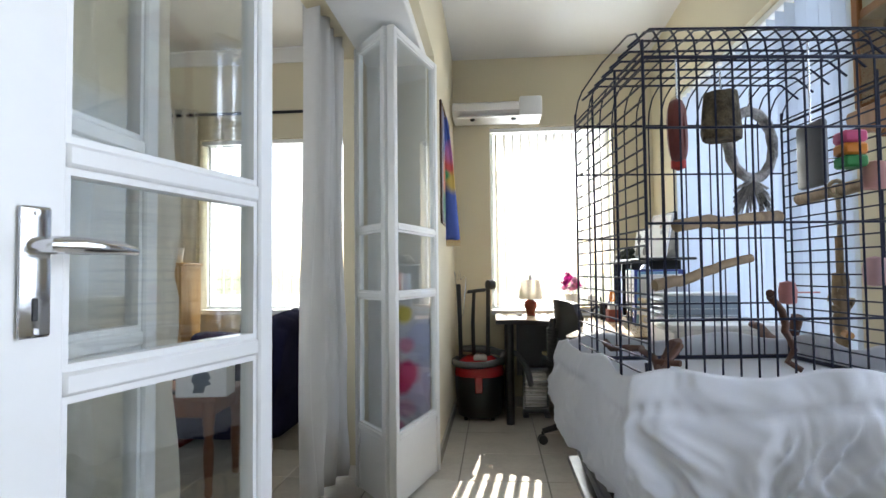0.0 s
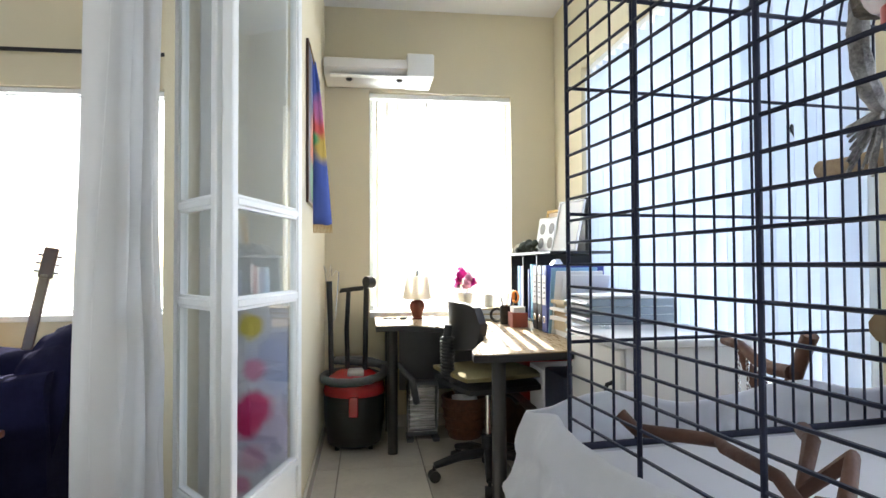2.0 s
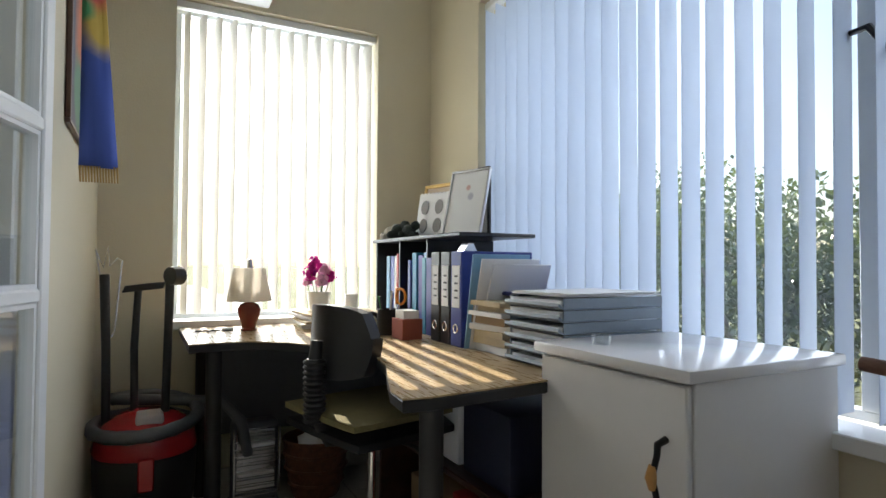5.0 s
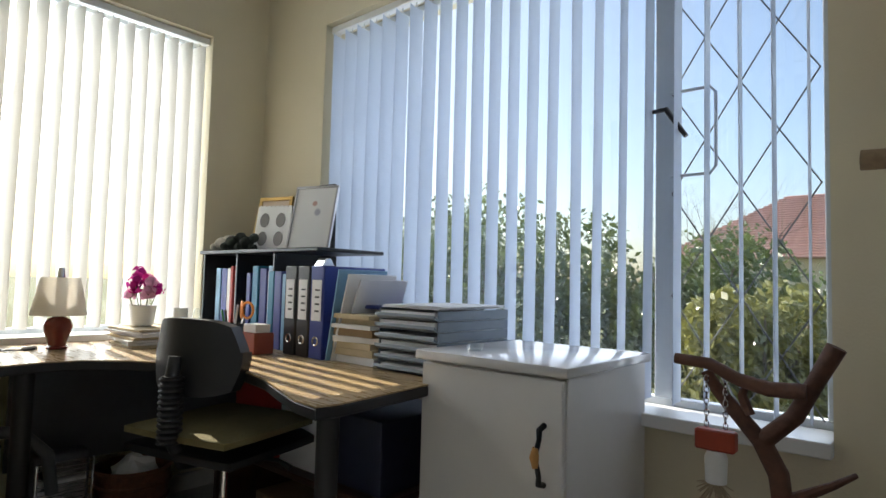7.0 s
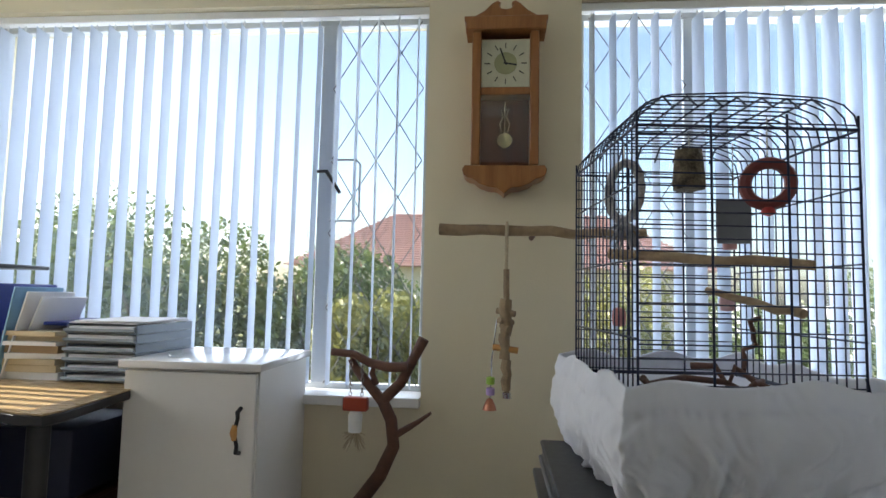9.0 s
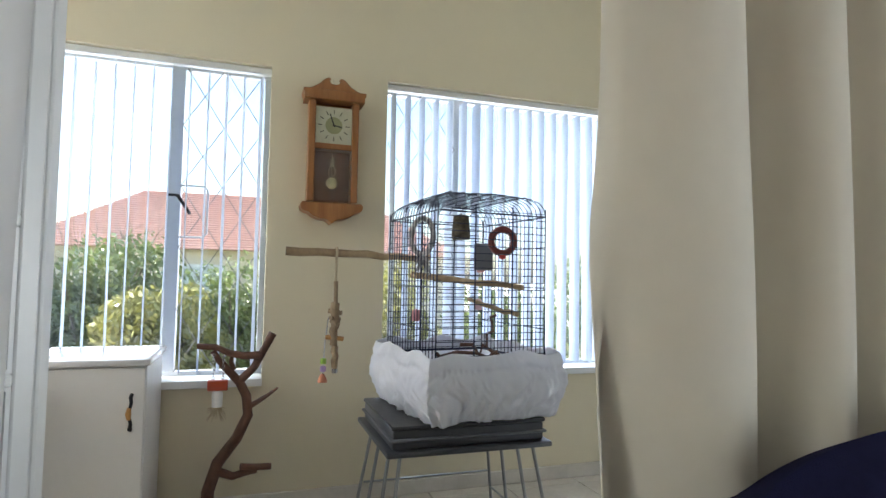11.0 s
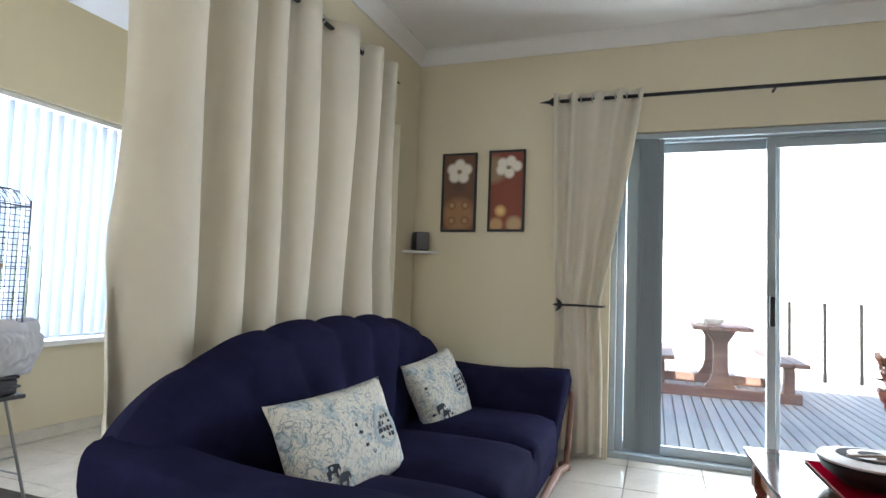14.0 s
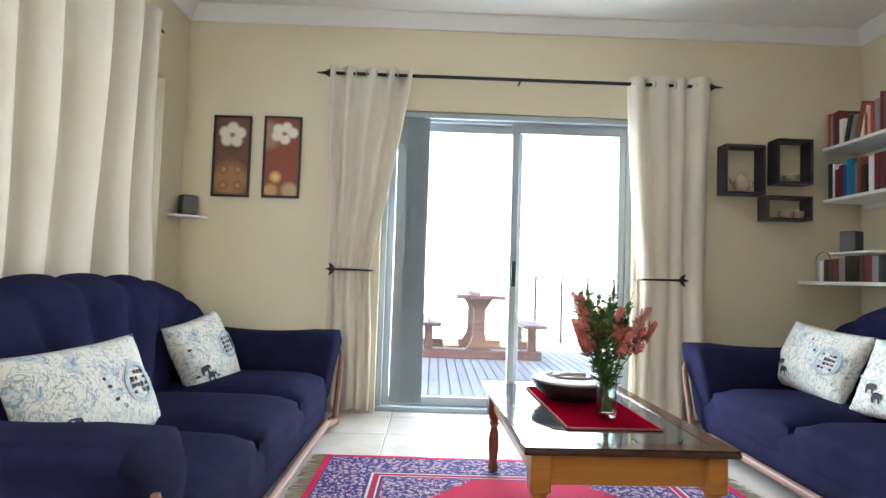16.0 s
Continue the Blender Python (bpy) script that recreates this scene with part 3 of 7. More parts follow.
# ---- outside ----
GRASS = mat("dry_lawn", (0.16, 0.17, 0.06), 0.95, var=0.4, scale=1.5, bump=0.5, bscale=20)
setting("ground", box(-300, 300, -300, 300, -0.8, -0.35), GRASS, "dry green lawn around the house")
# pale sheets added over the lawn: outdoor glare put into their colour
PALE = mat("pale_glare_ground", (0.80, 0.78, 0.73), 0.9, var=0.2, scale=2, bump=0.2, bscale=15)
setting("pavement_south", box(-290, 290, -290, -6.0, -0.40, -0.33), PALE, "pale ground added to whiten the view beyond the deck")
# glowing sheet added far south: whites out the horizon like bright haze
HAZE_GLOW = bpy.data.materials.new("glowing_haze_sheet")
HAZE_GLOW.use_nodes = True
HAZE_GLOW.node_tree.nodes["Principled BSDF"].inputs["Base Color"].default_value = (0.8, 0.82, 0.84, 1)
HAZE_GLOW.node_tree.nodes["Principled BSDF"].inputs["Emission Color"].default_value = (0.92, 0.96, 1.0, 1)
HAZE_GLOW.node_tree.nodes["Principled BSDF"].inputs["Emission Strength"].default_value = 0.35
setting("backdrop_south", box(-290, 290, -282, -281, -0.4, 26), HAZE_GLOW, "glowing pale sheet standing in for bright haze in the distance")
# the same added pale ground, so the north windows look out on white
setting("pavement_north", box(-30, 3.0, 6.6, 40, -0.40, -0.33), PALE, "pale ground added to whiten the view through the north windows")
DECK = mat("weathered_deck", (0.42, 0.40, 0.38), 0.8, var=0.35, scale=3, stretch=(12, 1, 12), bump=0.3, bscale=10, per=0.4)
deck = setting("floor_deck", box(-7.2, 1.2, -6.0, 0.0, -0.35, -0.075), DARK_WOOD, "weathered timber deck outside the sliding door")
bd = finish(box(-0.044, 0.044, -6.0, 0.02, -0.072, -0.045, 0.004), "deck_board", DECK)
for i in range(84):
    o = new("deck_board", bd)
    o.parent = deck
    o.location.x = -7.14 + i * 0.0985
def leaf_mat(name, col, col2):
    """Glossy leaf that lets some sun through."""
    m = mat(name, col, 0.32, scale=2.2, col2=col2, per=0.3)
    n, l = m.node_tree.nodes, m.node_tree.links
    tl, mix = n.new("ShaderNodeBsdfTranslucent"), n.new("ShaderNodeMixShader")
    tl.inputs[0].default_value = (col[0] * 1.3, col[1] * 1.3, col[2], 1)
    mix.inputs[0].default_value = 0.25
    l.new(n["Principled BSDF"].outputs[0], mix.inputs[1])
    l.new(tl.outputs[0], mix.inputs[2])
    l.new(mix.outputs[0], n["Material Output"].inputs[0])
    return m


LEAF = leaf_mat("garden_foliage", (0.15, 0.20, 0.08), (0.06, 0.09, 0.04))
LEAF2 = leaf_mat("yellow_green_foliage", (0.28, 0.28, 0.11), (0.14, 0.16, 0.06))
BARK = mat("grey_bark", (0.23, 0.19, 0.15), 0.9, var=0.4, bump=0.4)


def shrub(at, r, h, leaves, m, label, seed, size=0.040, group="shrubs of the garden"):
    """A bush: stems and an uneven cloud of separate leaves."""
    rnd = random.Random(seed)
    top = thing("shrub", label, "shrub", at, 0, group)
    st = bmesh.new()
    for i in range(5):
        q = rnd.uniform(0, 6.28)
        add_tube(st, [(0, 0, 0), (0.25 * r * math.cos(q), 0.25 * r * math.sin(q), h * 0.4), (0.6 * r * math.cos(q), 0.6 * r * math.sin(q), h * 0.8)], [0.03, 0.02, 0.008], 5)
    part("stem", st, BARK, top)
    vs, fs = [], []
    lobes = [(rnd.uniform(-0.6, 0.6) * r, rnd.uniform(-0.6, 0.6) * r, rnd.uniform(0.25, 0.85) * h, rnd.uniform(0.35, 0.6) * r) for _ in range(13)]
    for i in range(leaves):
        lx, ly, lz, lr = rnd.choice(lobes)
        d = Vector((rnd.gauss(0, 1), rnd.gauss(0, 1), rnd.gauss(0, 0.8))).normalized() * lr * rnd.uniform(0.55, 1.08)
        p = Vector((lx, ly, lz)) + d
        if p.z < 0:
            p.z = rnd.uniform(0, 0.3)
        n = Vector((rnd.gauss(0, 1), rnd.gauss(0, 1), rnd.gauss(0, 1) + 0.6)).normalized()
        s = n.orthogonal().normalized()
        t = n.cross(s)
        k = size * rnd.uniform(0.6, 1.4)
        b = len(vs)
        vs += [p - s * k, p + t * k * 0.45, p + s * k, p - t * k * 0.45]
        fs.append((b, b + 1, b + 2, b + 3))
    me = bpy.data.meshes.new("foliage")
    me.from_pydata([tuple(v) for v in vs], [], fs)
    me.materials.append(m)
    o = new("foliage", me)
    o.parent = top
    return top


for i, (x, y, r, h, m) in enumerate(((5.2, 6.6, 1.2, 2.1, LEAF), (5.6, 8.3, 1.4, 2.3, LEAF), (5.0, 10.2, 1.3, 2.2, LEAF), (5.4, 5.0, 0.9, 1.9, LEAF), (4.6, 4.2, 0.6, 1.45, LEAF2), (5.9, 3.6, 0.9, 1.6, LEAF), (4.8, 2.6, 0.6, 0.95, LEAF2), (6.2, 1.9, 0.9, 1.6, LEAF2), (5.6, 0.4, 0.9, 1.5, LEAF), (5.8, -1.5, 1.1, 1.8, LEAF), (6.6, -3.6, 1.2, 1.9, LEAF), (6.4, 12.8, 1.5, 2.4, LEAF))):
    shrub((x, y, -0.35), r, h, 9500, m, "dense green garden shrub" if m is LEAF else "yellow-green garden shrub in sun", 40 + i)
# strap-leaved plant under the window
rnd = random.Random(5)
sp = bmesh.new()
for i in range(70):
    q, L = rnd.uniform(0, 6.28), rnd.uniform(0.5, 0.9)
    dx, dy = math.cos(q), math.sin(q)
    pts = [Vector((0, 0, 0)), Vector((dx * L * 0.3, dy * L * 0.3, L * 0.7)), Vector((dx * L * 0.65, dy * L * 0.65, L * 0.85)), Vector((dx * L, dy * L, L * 0.6))]
    sd_ = Vector((-dy, dx, 0))
    vv = [(bm_w, p) for bm_w, p in zip((0.02, 0.022, 0.016, 0.002), pts)]
    ring = [(sp.verts.new(p - sd_ * w), sp.verts.new(p + sd_ * w)) for w, p in vv]
    for (a, b), (c, d) in zip(ring, ring[1:]):
        sp.faces.new((a, b, d, c))
single("strap_leaf_plant", sp, LEAF2, "strap-leaved garden plant beside the shrubs", "plant", (4.3, 5.6, -0.35))


def bare_tree(at, h, label, seed):
    """A leafless tree: trunk and limbs that fork four times."""
    rnd = random.Random(seed)
    top = thing("bare_tree", label, "tree", at)
    limbs = bmesh.new()
    trunk = bmesh.new()
    def grow(bm, p, d, L, r, depth):
        pts, rad = [p], [r]
        for k in range(3):
            d = (d + Vector((rnd.gauss(0, 0.16), rnd.gauss(0, 0.16), rnd.gauss(0.05, 0.1)))).normalized()
            p = p + d * L / 3
            pts.append(p)
            rad.append(r * (1 - 0.15 * (k + 1)))
        add_tube(bm, pts, rad, 6 if depth < 2 else 4)
        if depth < 5:
            for k in range(3 if depth < 4 else 2):
                nd = (d + Vector((rnd.gauss(0, 0.55), rnd.gauss(0, 0.55), rnd.gauss(0.15, 0.3)))).normalized()
                grow(limbs, p - d * L * rnd.uniform(0, 0.4), nd, L * rnd.uniform(0.6, 0.85), rad[-1] * 0.68, depth + 1)
    grow(trunk, Vector((0, 0, 0)), Vector((0, 0, 1)), h * 0.32, 0.075, 0)
    part("trunk", trunk, BARK, top)
    part("limbs", limbs, BARK, top)


bare_tree((8.4, 4.75, -0.35), 3.9, "leafless garden tree with thin grey branches", 4)
bare_tree((9.5, -0.6, -0.35), 3.3, "leafless garden tree with thin grey branches", 9)

# neighbour's house with a red roof
# roof red paled towards pink: distance haze put into the tile colour
ROOF = mat("hazed_red_roof_tile", (0.60, 0.38, 0.33), 0.85, var=0.25, scale=4, bump=0.3, bscale=12)
house = thing("neighbour_house", "cream house with a red tiled hipped roof behind the shrubs", "house", (18.5, 4.5, -0.5))
part("wall", box(-2.5, 2.5, -7.0, 4.2, 0, 2.35), WALL_OUT, house)
rf = bmesh.new()
lo_ = [rf.verts.new(v) for v in ((-3, -7.5, 2.3), (3, -7.5, 2.3), (3, 4.7, 2.3), (-3, 4.7, 2.3))]
hi_ = [rf.verts.new(v) for v in ((0, -4.8, 4.2), (0, 2.0, 4.2))]
for f in ((0, 1, 'a'), (1, 2, 'ba'), (2, 3, 'b'), (3, 0, 'ab')):
    rf.faces.new([lo_[f[0]], lo_[f[1]]] + [hi_['ab'.index(c)] for c in f[2]])
rf.faces.new(lo_[::-1])
roof_ob = part("roof", rf, ROOF, house, "red tiled roof", smooth=None)
courses = bmesh.new()
for i in range(26):
    k = i / 26
    xx, zz = -3 + 3 * k, 2.31 + 1.9 * k
    add_box(courses, xx - 0.02, xx + 0.05, -7.5 + 2.7 * k, 4.7 - 2.7 * k, zz, zz + 0.03)
part("tile_courses", courses, ROOF, house)
for y_ in (-3.2, 0.2):
    wv = part("window", box(-2.56, -2.48, y_ - 0.6, y_ + 0.6, 0.9, 1.9), STEEL_WIN, house)
    part("pane", box(-2.57, -2.565, y_ - 0.52, y_ + 0.52, 0.98, 1.82), GLASS, wv)


# timber picnic table, benches and rail on the deck
# red timber greyed down: bright haze over the deck put into its colour
REDDECK = wood("hazed_red_timber", (0.13, 0.065, 0.05), (0.24, 0.14, 0.12), 0.5, axis=0)
picnic = thing("picnic_table", "red-stained timber picnic table with benches on the deck", "picnic table", (-2.86, -2.9, -0.045))
for yy in (0.0, -1.15):
    part("base_beam", box(-0.78, 0.74, yy - 0.05, yy + 0.05, 0.0, 0.11, 0.008), REDDECK, picnic)
    part("pedestal", prism([(-0.16, 0.11), (0.16, 0.11), (0.10, 0.20), (0.075, 0.30), (0.075, 0.60), (0.16, 0.74), (-0.16, 0.74), (-0.075, 0.60), (-0.075, 0.30), (-0.10, 0.20)], 'y', yy - 0.04, yy + 0.04, 0.006, 1), REDDECK, picnic, "shaped timber pedestal")
    for xx in (-0.66, 0.62):
        part("bench_leg", box(xx - 0.05, xx + 0.05, yy - 0.05, yy + 0.05, 0.11, 0.40, 0.006), REDDECK, picnic)
for i in range(4):
    part("table_plank", box(-0.30 + i * 0.15, -0.156 + i * 0.15, -1.4, 0.25, 0.74, 0.785, 0.006), REDDECK, picnic)
for x0_ in (-0.81, 0.47):
    for i in range(2):
        part("bench_plank", box(x0_ + i * 0.15, x0_ + 0.144 + i * 0.15, -1.4, 0.25, 0.40, 0.445, 0.006), REDDECK, picnic)
single("bowl", lathe([(0.04, 0), (0.09, 0.03), (0.11, 0.08), (0.105, 0.08), (0.08, 0.035), (0.0, 0.02)], 18), WHITE, "white bowl on the deck table", "bowl", (-2.80, -2.95, 0.740))
single("jug", lathe([(0.05, 0), (0.07, 0.05), (0.05, 0.1), (0.055, 0.13), (0.045, 0.13), (0.0, 0.02)], 16), WHITE, "white jug on the deck table", "jug", (-2.66, -3.05, 0.740))
rail = thing("deck_railing", "dark metal railing with slim posts around the deck", "railing")
for i in range(9):
    part("post", rod((-3.92 - i * 0.42, -5.0, -0.045), (-3.92 - i * 0.42, -5.0, 1.02), 0.022), DARK_METAL, rail)
for z_ in (0.25, 0.5, 0.75):
    part("wire", rod((-7.28, -5.0, z_), (-3.92, -5.0, z_), 0.004, n=6), DARK_METAL, rail)

# ---- sunroom: desk corner ----
DZ = 0.70
desk = thing("corner_desk", "pine-topped corner desk with black edge and legs", "desk")
outline = [(0.31, 5.83), (0.31, 5.23), (0.42, 5.25), (0.52, 5.235), (0.62, 5.15), (0.71, 5.02), (0.775, 4.87), (0.79, 4.74), (0.76, 4.58), (0.70, 4.42), (0.655, 4.29), (0.645, 4.20), (0.70, 4.19), (1.49, 4.28), (1.49, 5.83)]
part("desk_top", prism(outline, 'z', DZ - 0.004, DZ), DESK_WOOD, desk, "varnished pine top")
part("edge_board", prism(outline, 'z', DZ - 0.032, DZ - 0.004, 0.004, 1), BLACK_PL, desk, "black edging")
for x, y in ((0.40, 5.32), (0.76, 4.30), (1.42, 4.36), (1.42, 5.70), (0.40, 5.76)):
    part("leg", rod((x, y, 0.0), (x, y, DZ - 0.032), 0.028, n=14), BLACK_PL, desk)
part("modesty_panel", box(0.46, 1.40, 5.74, 5.755, 0.25, DZ - 0.034), GREY_PL, desk)
# low shelf under the east wing with boxes
shelf_u = thing("under_desk_shelf", "dark shelf of boxes under the desk", "shelf")
part("board", box(1.02, 1.48, 4.40, 5.30, 0.32, 0.34, 0.003), DARK_WOOD, shelf_u)
for y in (4.40, 5.28):
    part("side", box(1.02, 1.48, y, y + 0.02, 0.0, 0.32, 0.003), DARK_WOOD, shelf_u)
RED_PL, BLUE_PL, GREEN_PL = plain("red_plastic", (0.45, 0.03, 0.025)), plain("blue_plastic", (0.025, 0.045, 0.26)), plain("green_plastic", (0.03, 0.25, 0.06))
TEAL_PL, LBLUE, ORANGE_PL = plain("teal_plastic", (0.02, 0.22, 0.38)), plain("light_blue_card", (0.22, 0.42, 0.62)), plain("orange_plastic", (0.75, 0.25, 0.02))
NAVY_PL = plain("dark_navy_plastic", (0.02, 0.025, 0.06))
CARD = plain("brown_card", (0.36, 0.25, 0.14), 0.85)
MANILA = plain("manila_card", (0.60, 0.50, 0.33), 0.85)
rnd = random.Random(3)
for i, (y0, w, h, m, lb) in enumerate(((4.43, 0.26, 0.22, NAVY_PL, "dark blue storage box"), (4.72, 0.22, 0.2, PAPER, "white storage box"), (4.97, 0.27, 0.24, RED_PL, "red storage box"))):
    single("storage_box", box(1.06, 1.40, y0, y0 + w, 0.341, 0.341 + h, 0.008, 2), m, lb + " on the shelf under the desk", "box")
for i, (y0, w, h, m, lb) in enumerate(((4.44, 0.30, 0.26, RED_PL, "red storage crate"), (4.78, 0.28, 0.22, CARD, "brown cardboard box"))):
    single("storage_box", box(1.05, 1.42, y0, y0 + w, 0.002, h, 0.008, 2), m, lb + " standing under the desk", "box")
bin_ = thing("waste_basket", "red-brown woven waste basket with white paper inside", "basket", (0.84, 5.58, 0.001))
WEAVE = mat("brown_weave", (0.20, 0.075, 0.035), 0.6, var=0.5, scale=40, bump=0.8, bscale=60)
part("basket", lathe([(0.0, 0.0), (0.095, 0.0), (0.10, 0.01), (0.125, 0.12), (0.135, 0.235), (0.128, 0.235), (0.118, 0.12), (0.094, 0.015), (0.0, 0.012)], 28), WEAVE, bin_)
for z_, r_ in ((0.06, 0.113), (0.12, 0.126), (0.18, 0.132), (0.235, 0.134)):
    part("woven_band", tube([Vector((r_ * math.cos(q), r_ * math.sin(q), z_)) for q in [2 * math.pi * k / 28 for k in range(28)]], 0.007, 6, True), WEAVE, bin_)
crump = bmesh.new()
bmesh.ops.create_icosphere(crump, subdivisions=3, radius=0.085, matrix=Matrix.Translation((0.0, -0.02, 0.20)))
for v in crump.verts:
    v.co += 0.03 * noise.noise_vector(v.co * 22)
part("crumpled_paper", crump, PAPER, bin_, "crumpled white paper", smooth=None)

# white cabinet
cab = thing("cabinet", "small white laminate cabinet with one door", "cabinet")
part("body", box(1.05, 1.49, 3.825, 4.255, 0.06, 0.765, 0.002), WHITE_MATT, cab)
part("plinth", box(1.07, 1.49, 3.835, 4.245, 0.0, 0.06), WHITE_MATT, cab)
part("top", box(1.02, 1.497, 3.81, 4.27, 0.765, 0.79, 0.006, 2), GLOSS_TOP, cab, "glossy white laminate top")
cdoor = part("door", box(1.032, 1.048, 3.828, 4.252, 0.065, 0.758, 0.003), WHITE_MATT, cab)
part("handle", tube([(1.03, 3.872, 0.655), (1.008, 3.872, 0.648), (1.002, 3.868, 0.63), (0.998, 3.876, 0.59), (1.002, 3.868, 0.55), (1.008, 3.872, 0.53), (1.03, 3.872, 0.523)], [0.007, 0.007, 0.006, 0.006, 0.006, 0.007, 0.007], 10), DARK_METAL, cdoor, "dark curved metal handle")
part("grip", tube([(0.997, 3.874, 0.612), (0.995, 3.876, 0.59), (0.997, 3.874, 0.568)], [0.007, 0.011, 0.007], 12), ORANGE_WOOD, cdoor, "turned wooden grip")
single("glass_dish", lathe([(0.018, 0), (0.022, 0.0), (0.024, 0.022), (0.020, 0.022), (0.018, 0.004), (0, 0.003)], 16), GLASS, "small clear glass dish on the cabinet", "dish", (1.12, 4.14, 0.791))

# table lamp
lamp = thing("table_lamp", "small lamp with red ceramic base and cream shade", "lamp", (0.56, 5.60, DZ))
CERAMIC = plain("red_brown_ceramic", (0.17, 0.03, 0.022), 0.12)
SHADE = cloth_mat("lamp_shade_cloth", (0.86, 0.83, 0.77), 0.6, 500)
part("base", lathe([(0.033, 0), (0.036, 0.006), (0.028, 0.012), (0.032, 0.03), (0.044, 0.065), (0.047, 0.085), (0.038, 0.105), (0.018, 0.115), (0.012, 0.13)], 24), CERAMIC, lamp, "glazed red-brown ceramic base")
part("shade", lathe([(0.088, 0.12), (0.089, 0.12), (0.062, 0.255), (0.060, 0.255), (0.087, 0.121)], 28), SHADE, lamp, "cream cloth shade")
part("finial", lathe([(0.004, 0.13), (0.004, 0.25), (0.014, 0.255), (0.010, 0.29), (0.0, 0.295)], 12), CHROME, lamp)
cable = [(0.50, 5.60, DZ + 0.004), (0.46, 5.57, DZ + 0.004), (0.42, 5.60, DZ + 0.004), (0.39, 5.585, DZ + 0.004), (0.36, 5.60, DZ + 0.004), (0.40, 5.62, DZ + 0.004)]
single("lamp_cable", tube(cable, 0.003, 6), BLACK_PL, "black lamp cable lying on the desk", "cable")
single("cable_switch", box(0.455, 0.50, 5.592, 5.608, DZ, DZ + 0.014, 0.004, 2), WHITE, "white cable switch on the desk", "switch")

# flowers in a pot on a pile of papers
pile = thing("paper_pile", "pile of papers and magazines on the desk", "papers", (0.86, 5.55, DZ))
for i in range(7):
    part("sheet", box(-0.10, 0.24, -0.13, 0.13, i * 0.010, i * 0.010 + 0.008, 0.001), PAPER if i % 3 else MANILA, pile).matrix_basis = pose(rnd.uniform(-.01, .01), rnd.uniform(-.01, .01), 0.0005, 0, 0, rnd.uniform(-12, 12))
pot = thing("flower_pot", "white pot of pink and magenta artificial flowers", "flowers", (0.85, 5.60, DZ + 0.072))
part("pot", lathe([(0.032, 0), (0.04, 0.002), (0.05, 0.075), (0.053, 0.08), (0.047, 0.08), (0.035, 0.01), (0, 0.008)], 20), WHITE, pot)
MAG, PINK = cloth_mat("magenta_petal", (0.60, 0.03, 0.30), 0.3, 300), cloth_mat("pink_petal", (0.82, 0.45, 0.62), 0.3, 300)
def bloom(parent, c, r, m, seed):
    rn = random.Random(seed)
    bm = bmesh.new()
    c = Vector(c)
    for k in range(26):
        d = Vector((rn.gauss(0, 1), rn.gauss(0, 1), rn.gauss(0.2, 1))).normalized()
        s = d.orthogonal().normalized()
        t = d.cross(s)
        p = c + d * r * rn.uniform(0.35, 1.0)
        w = r * 0.42
        vs = [bm.verts.new(p + s * w * math.cos(q) + t * w * math.sin(q) + d * w * 0.25 * math.cos(2 * q)) for q in (0, 1.05, 2.1, 3.14, 4.19, 5.24)]
        bm.faces.new(vs)
    return part("bloom", bm, m, parent)
for i, (dx, dy, dz, r, m) in enumerate(((-0.02, 0, 0.20, 0.035, MAG), (0.025, 0.01, 0.17, 0.035, PINK), (-0.04, -0.02, 0.16, 0.034, MAG), (0.005, -0.03, 0.13, 0.033, PINK), (0.045, -0.01, 0.145, 0.03, MAG), (-0.05, 0.01, 0.12, 0.026, PINK))):
    bloom(pot, (dx, dy, dz), r, m, i)
    part("stem", tube([(dx * 0.3, dy * 0.3, 0.04), (dx * 0.8, dy * 0.8, dz * 0.7), (dx, dy, dz)], 0.002, 5), LEAF, pot)
single("white_mug", lathe([(0.025, 0), (0.03, 0.002), (0.03, 0.07), (0.027, 0.07), (0.025, 0.008), (0, 0.006)], 18), WHITE, "white mug standing on the paper pile", "mug", (0.99, 5.58, DZ + 0.070))
single("pencil_tube", lathe([(0.016, 0), (0.018, 0.10), (0.014, 0.12), (0.006, 0.13), (0, 0.13)], 12), GLASS, "clear plastic bottle on the desk", "bottle", (1.14, 5.74, DZ))

# black rack with files, and pictures standing on it
rack = thing("file_rack", "black rack full of coloured files on the desk", "rack")
part("top_board", box(1.16, 1.49, 4.90, 5.78, 1.075, 1.09, 0.003), BLACK_PL, rack)
part("base_board", box(1.18, 1.49, 5.20, 5.78, DZ, DZ + 0.012, 0.002), BLACK_PL, rack)
for y in (5.20, 5.48, 5.765):
    part("upright", box(1.18, 1.49, y, y + 0.013, DZ + 0.012, 1.075, 0.002), BLACK_PL, rack)
y = 5.225
for i, (w, h, m, lb) in enumerate(((0.035, 0.31, LBLUE, "light blue file"), (0.02, 0.29, PAPER, "white file"), (0.05, 0.30, BLUE_PL, "dark blue file"), (0.045, 0.31, TEAL_PL, "bright blue file"), (0.03, 0.28, BLUE_PL, "dark blue file"), (0.045, 0.32, PAPER, "white file"), (0.022, 0.31, RED_PL, "red file"), (0.03, 0.30, PAPER, "white file"), (0.05, 0.30, BLUE_PL, "dark blue file"), (0.04, 0.30, LBLUE, "light blue file"))):
    if 5.445 < y + w and y < 5.495:
        y = 5.50
    if y + w < 5.762:
        single("file", box(1.19 + rnd.uniform(0, 0.02), 1.47, y, y + w, DZ + 0.013, DZ + 0.013 + h, 0.003), m, lb + " standing in the black rack", "file")
    y += w + 0.004


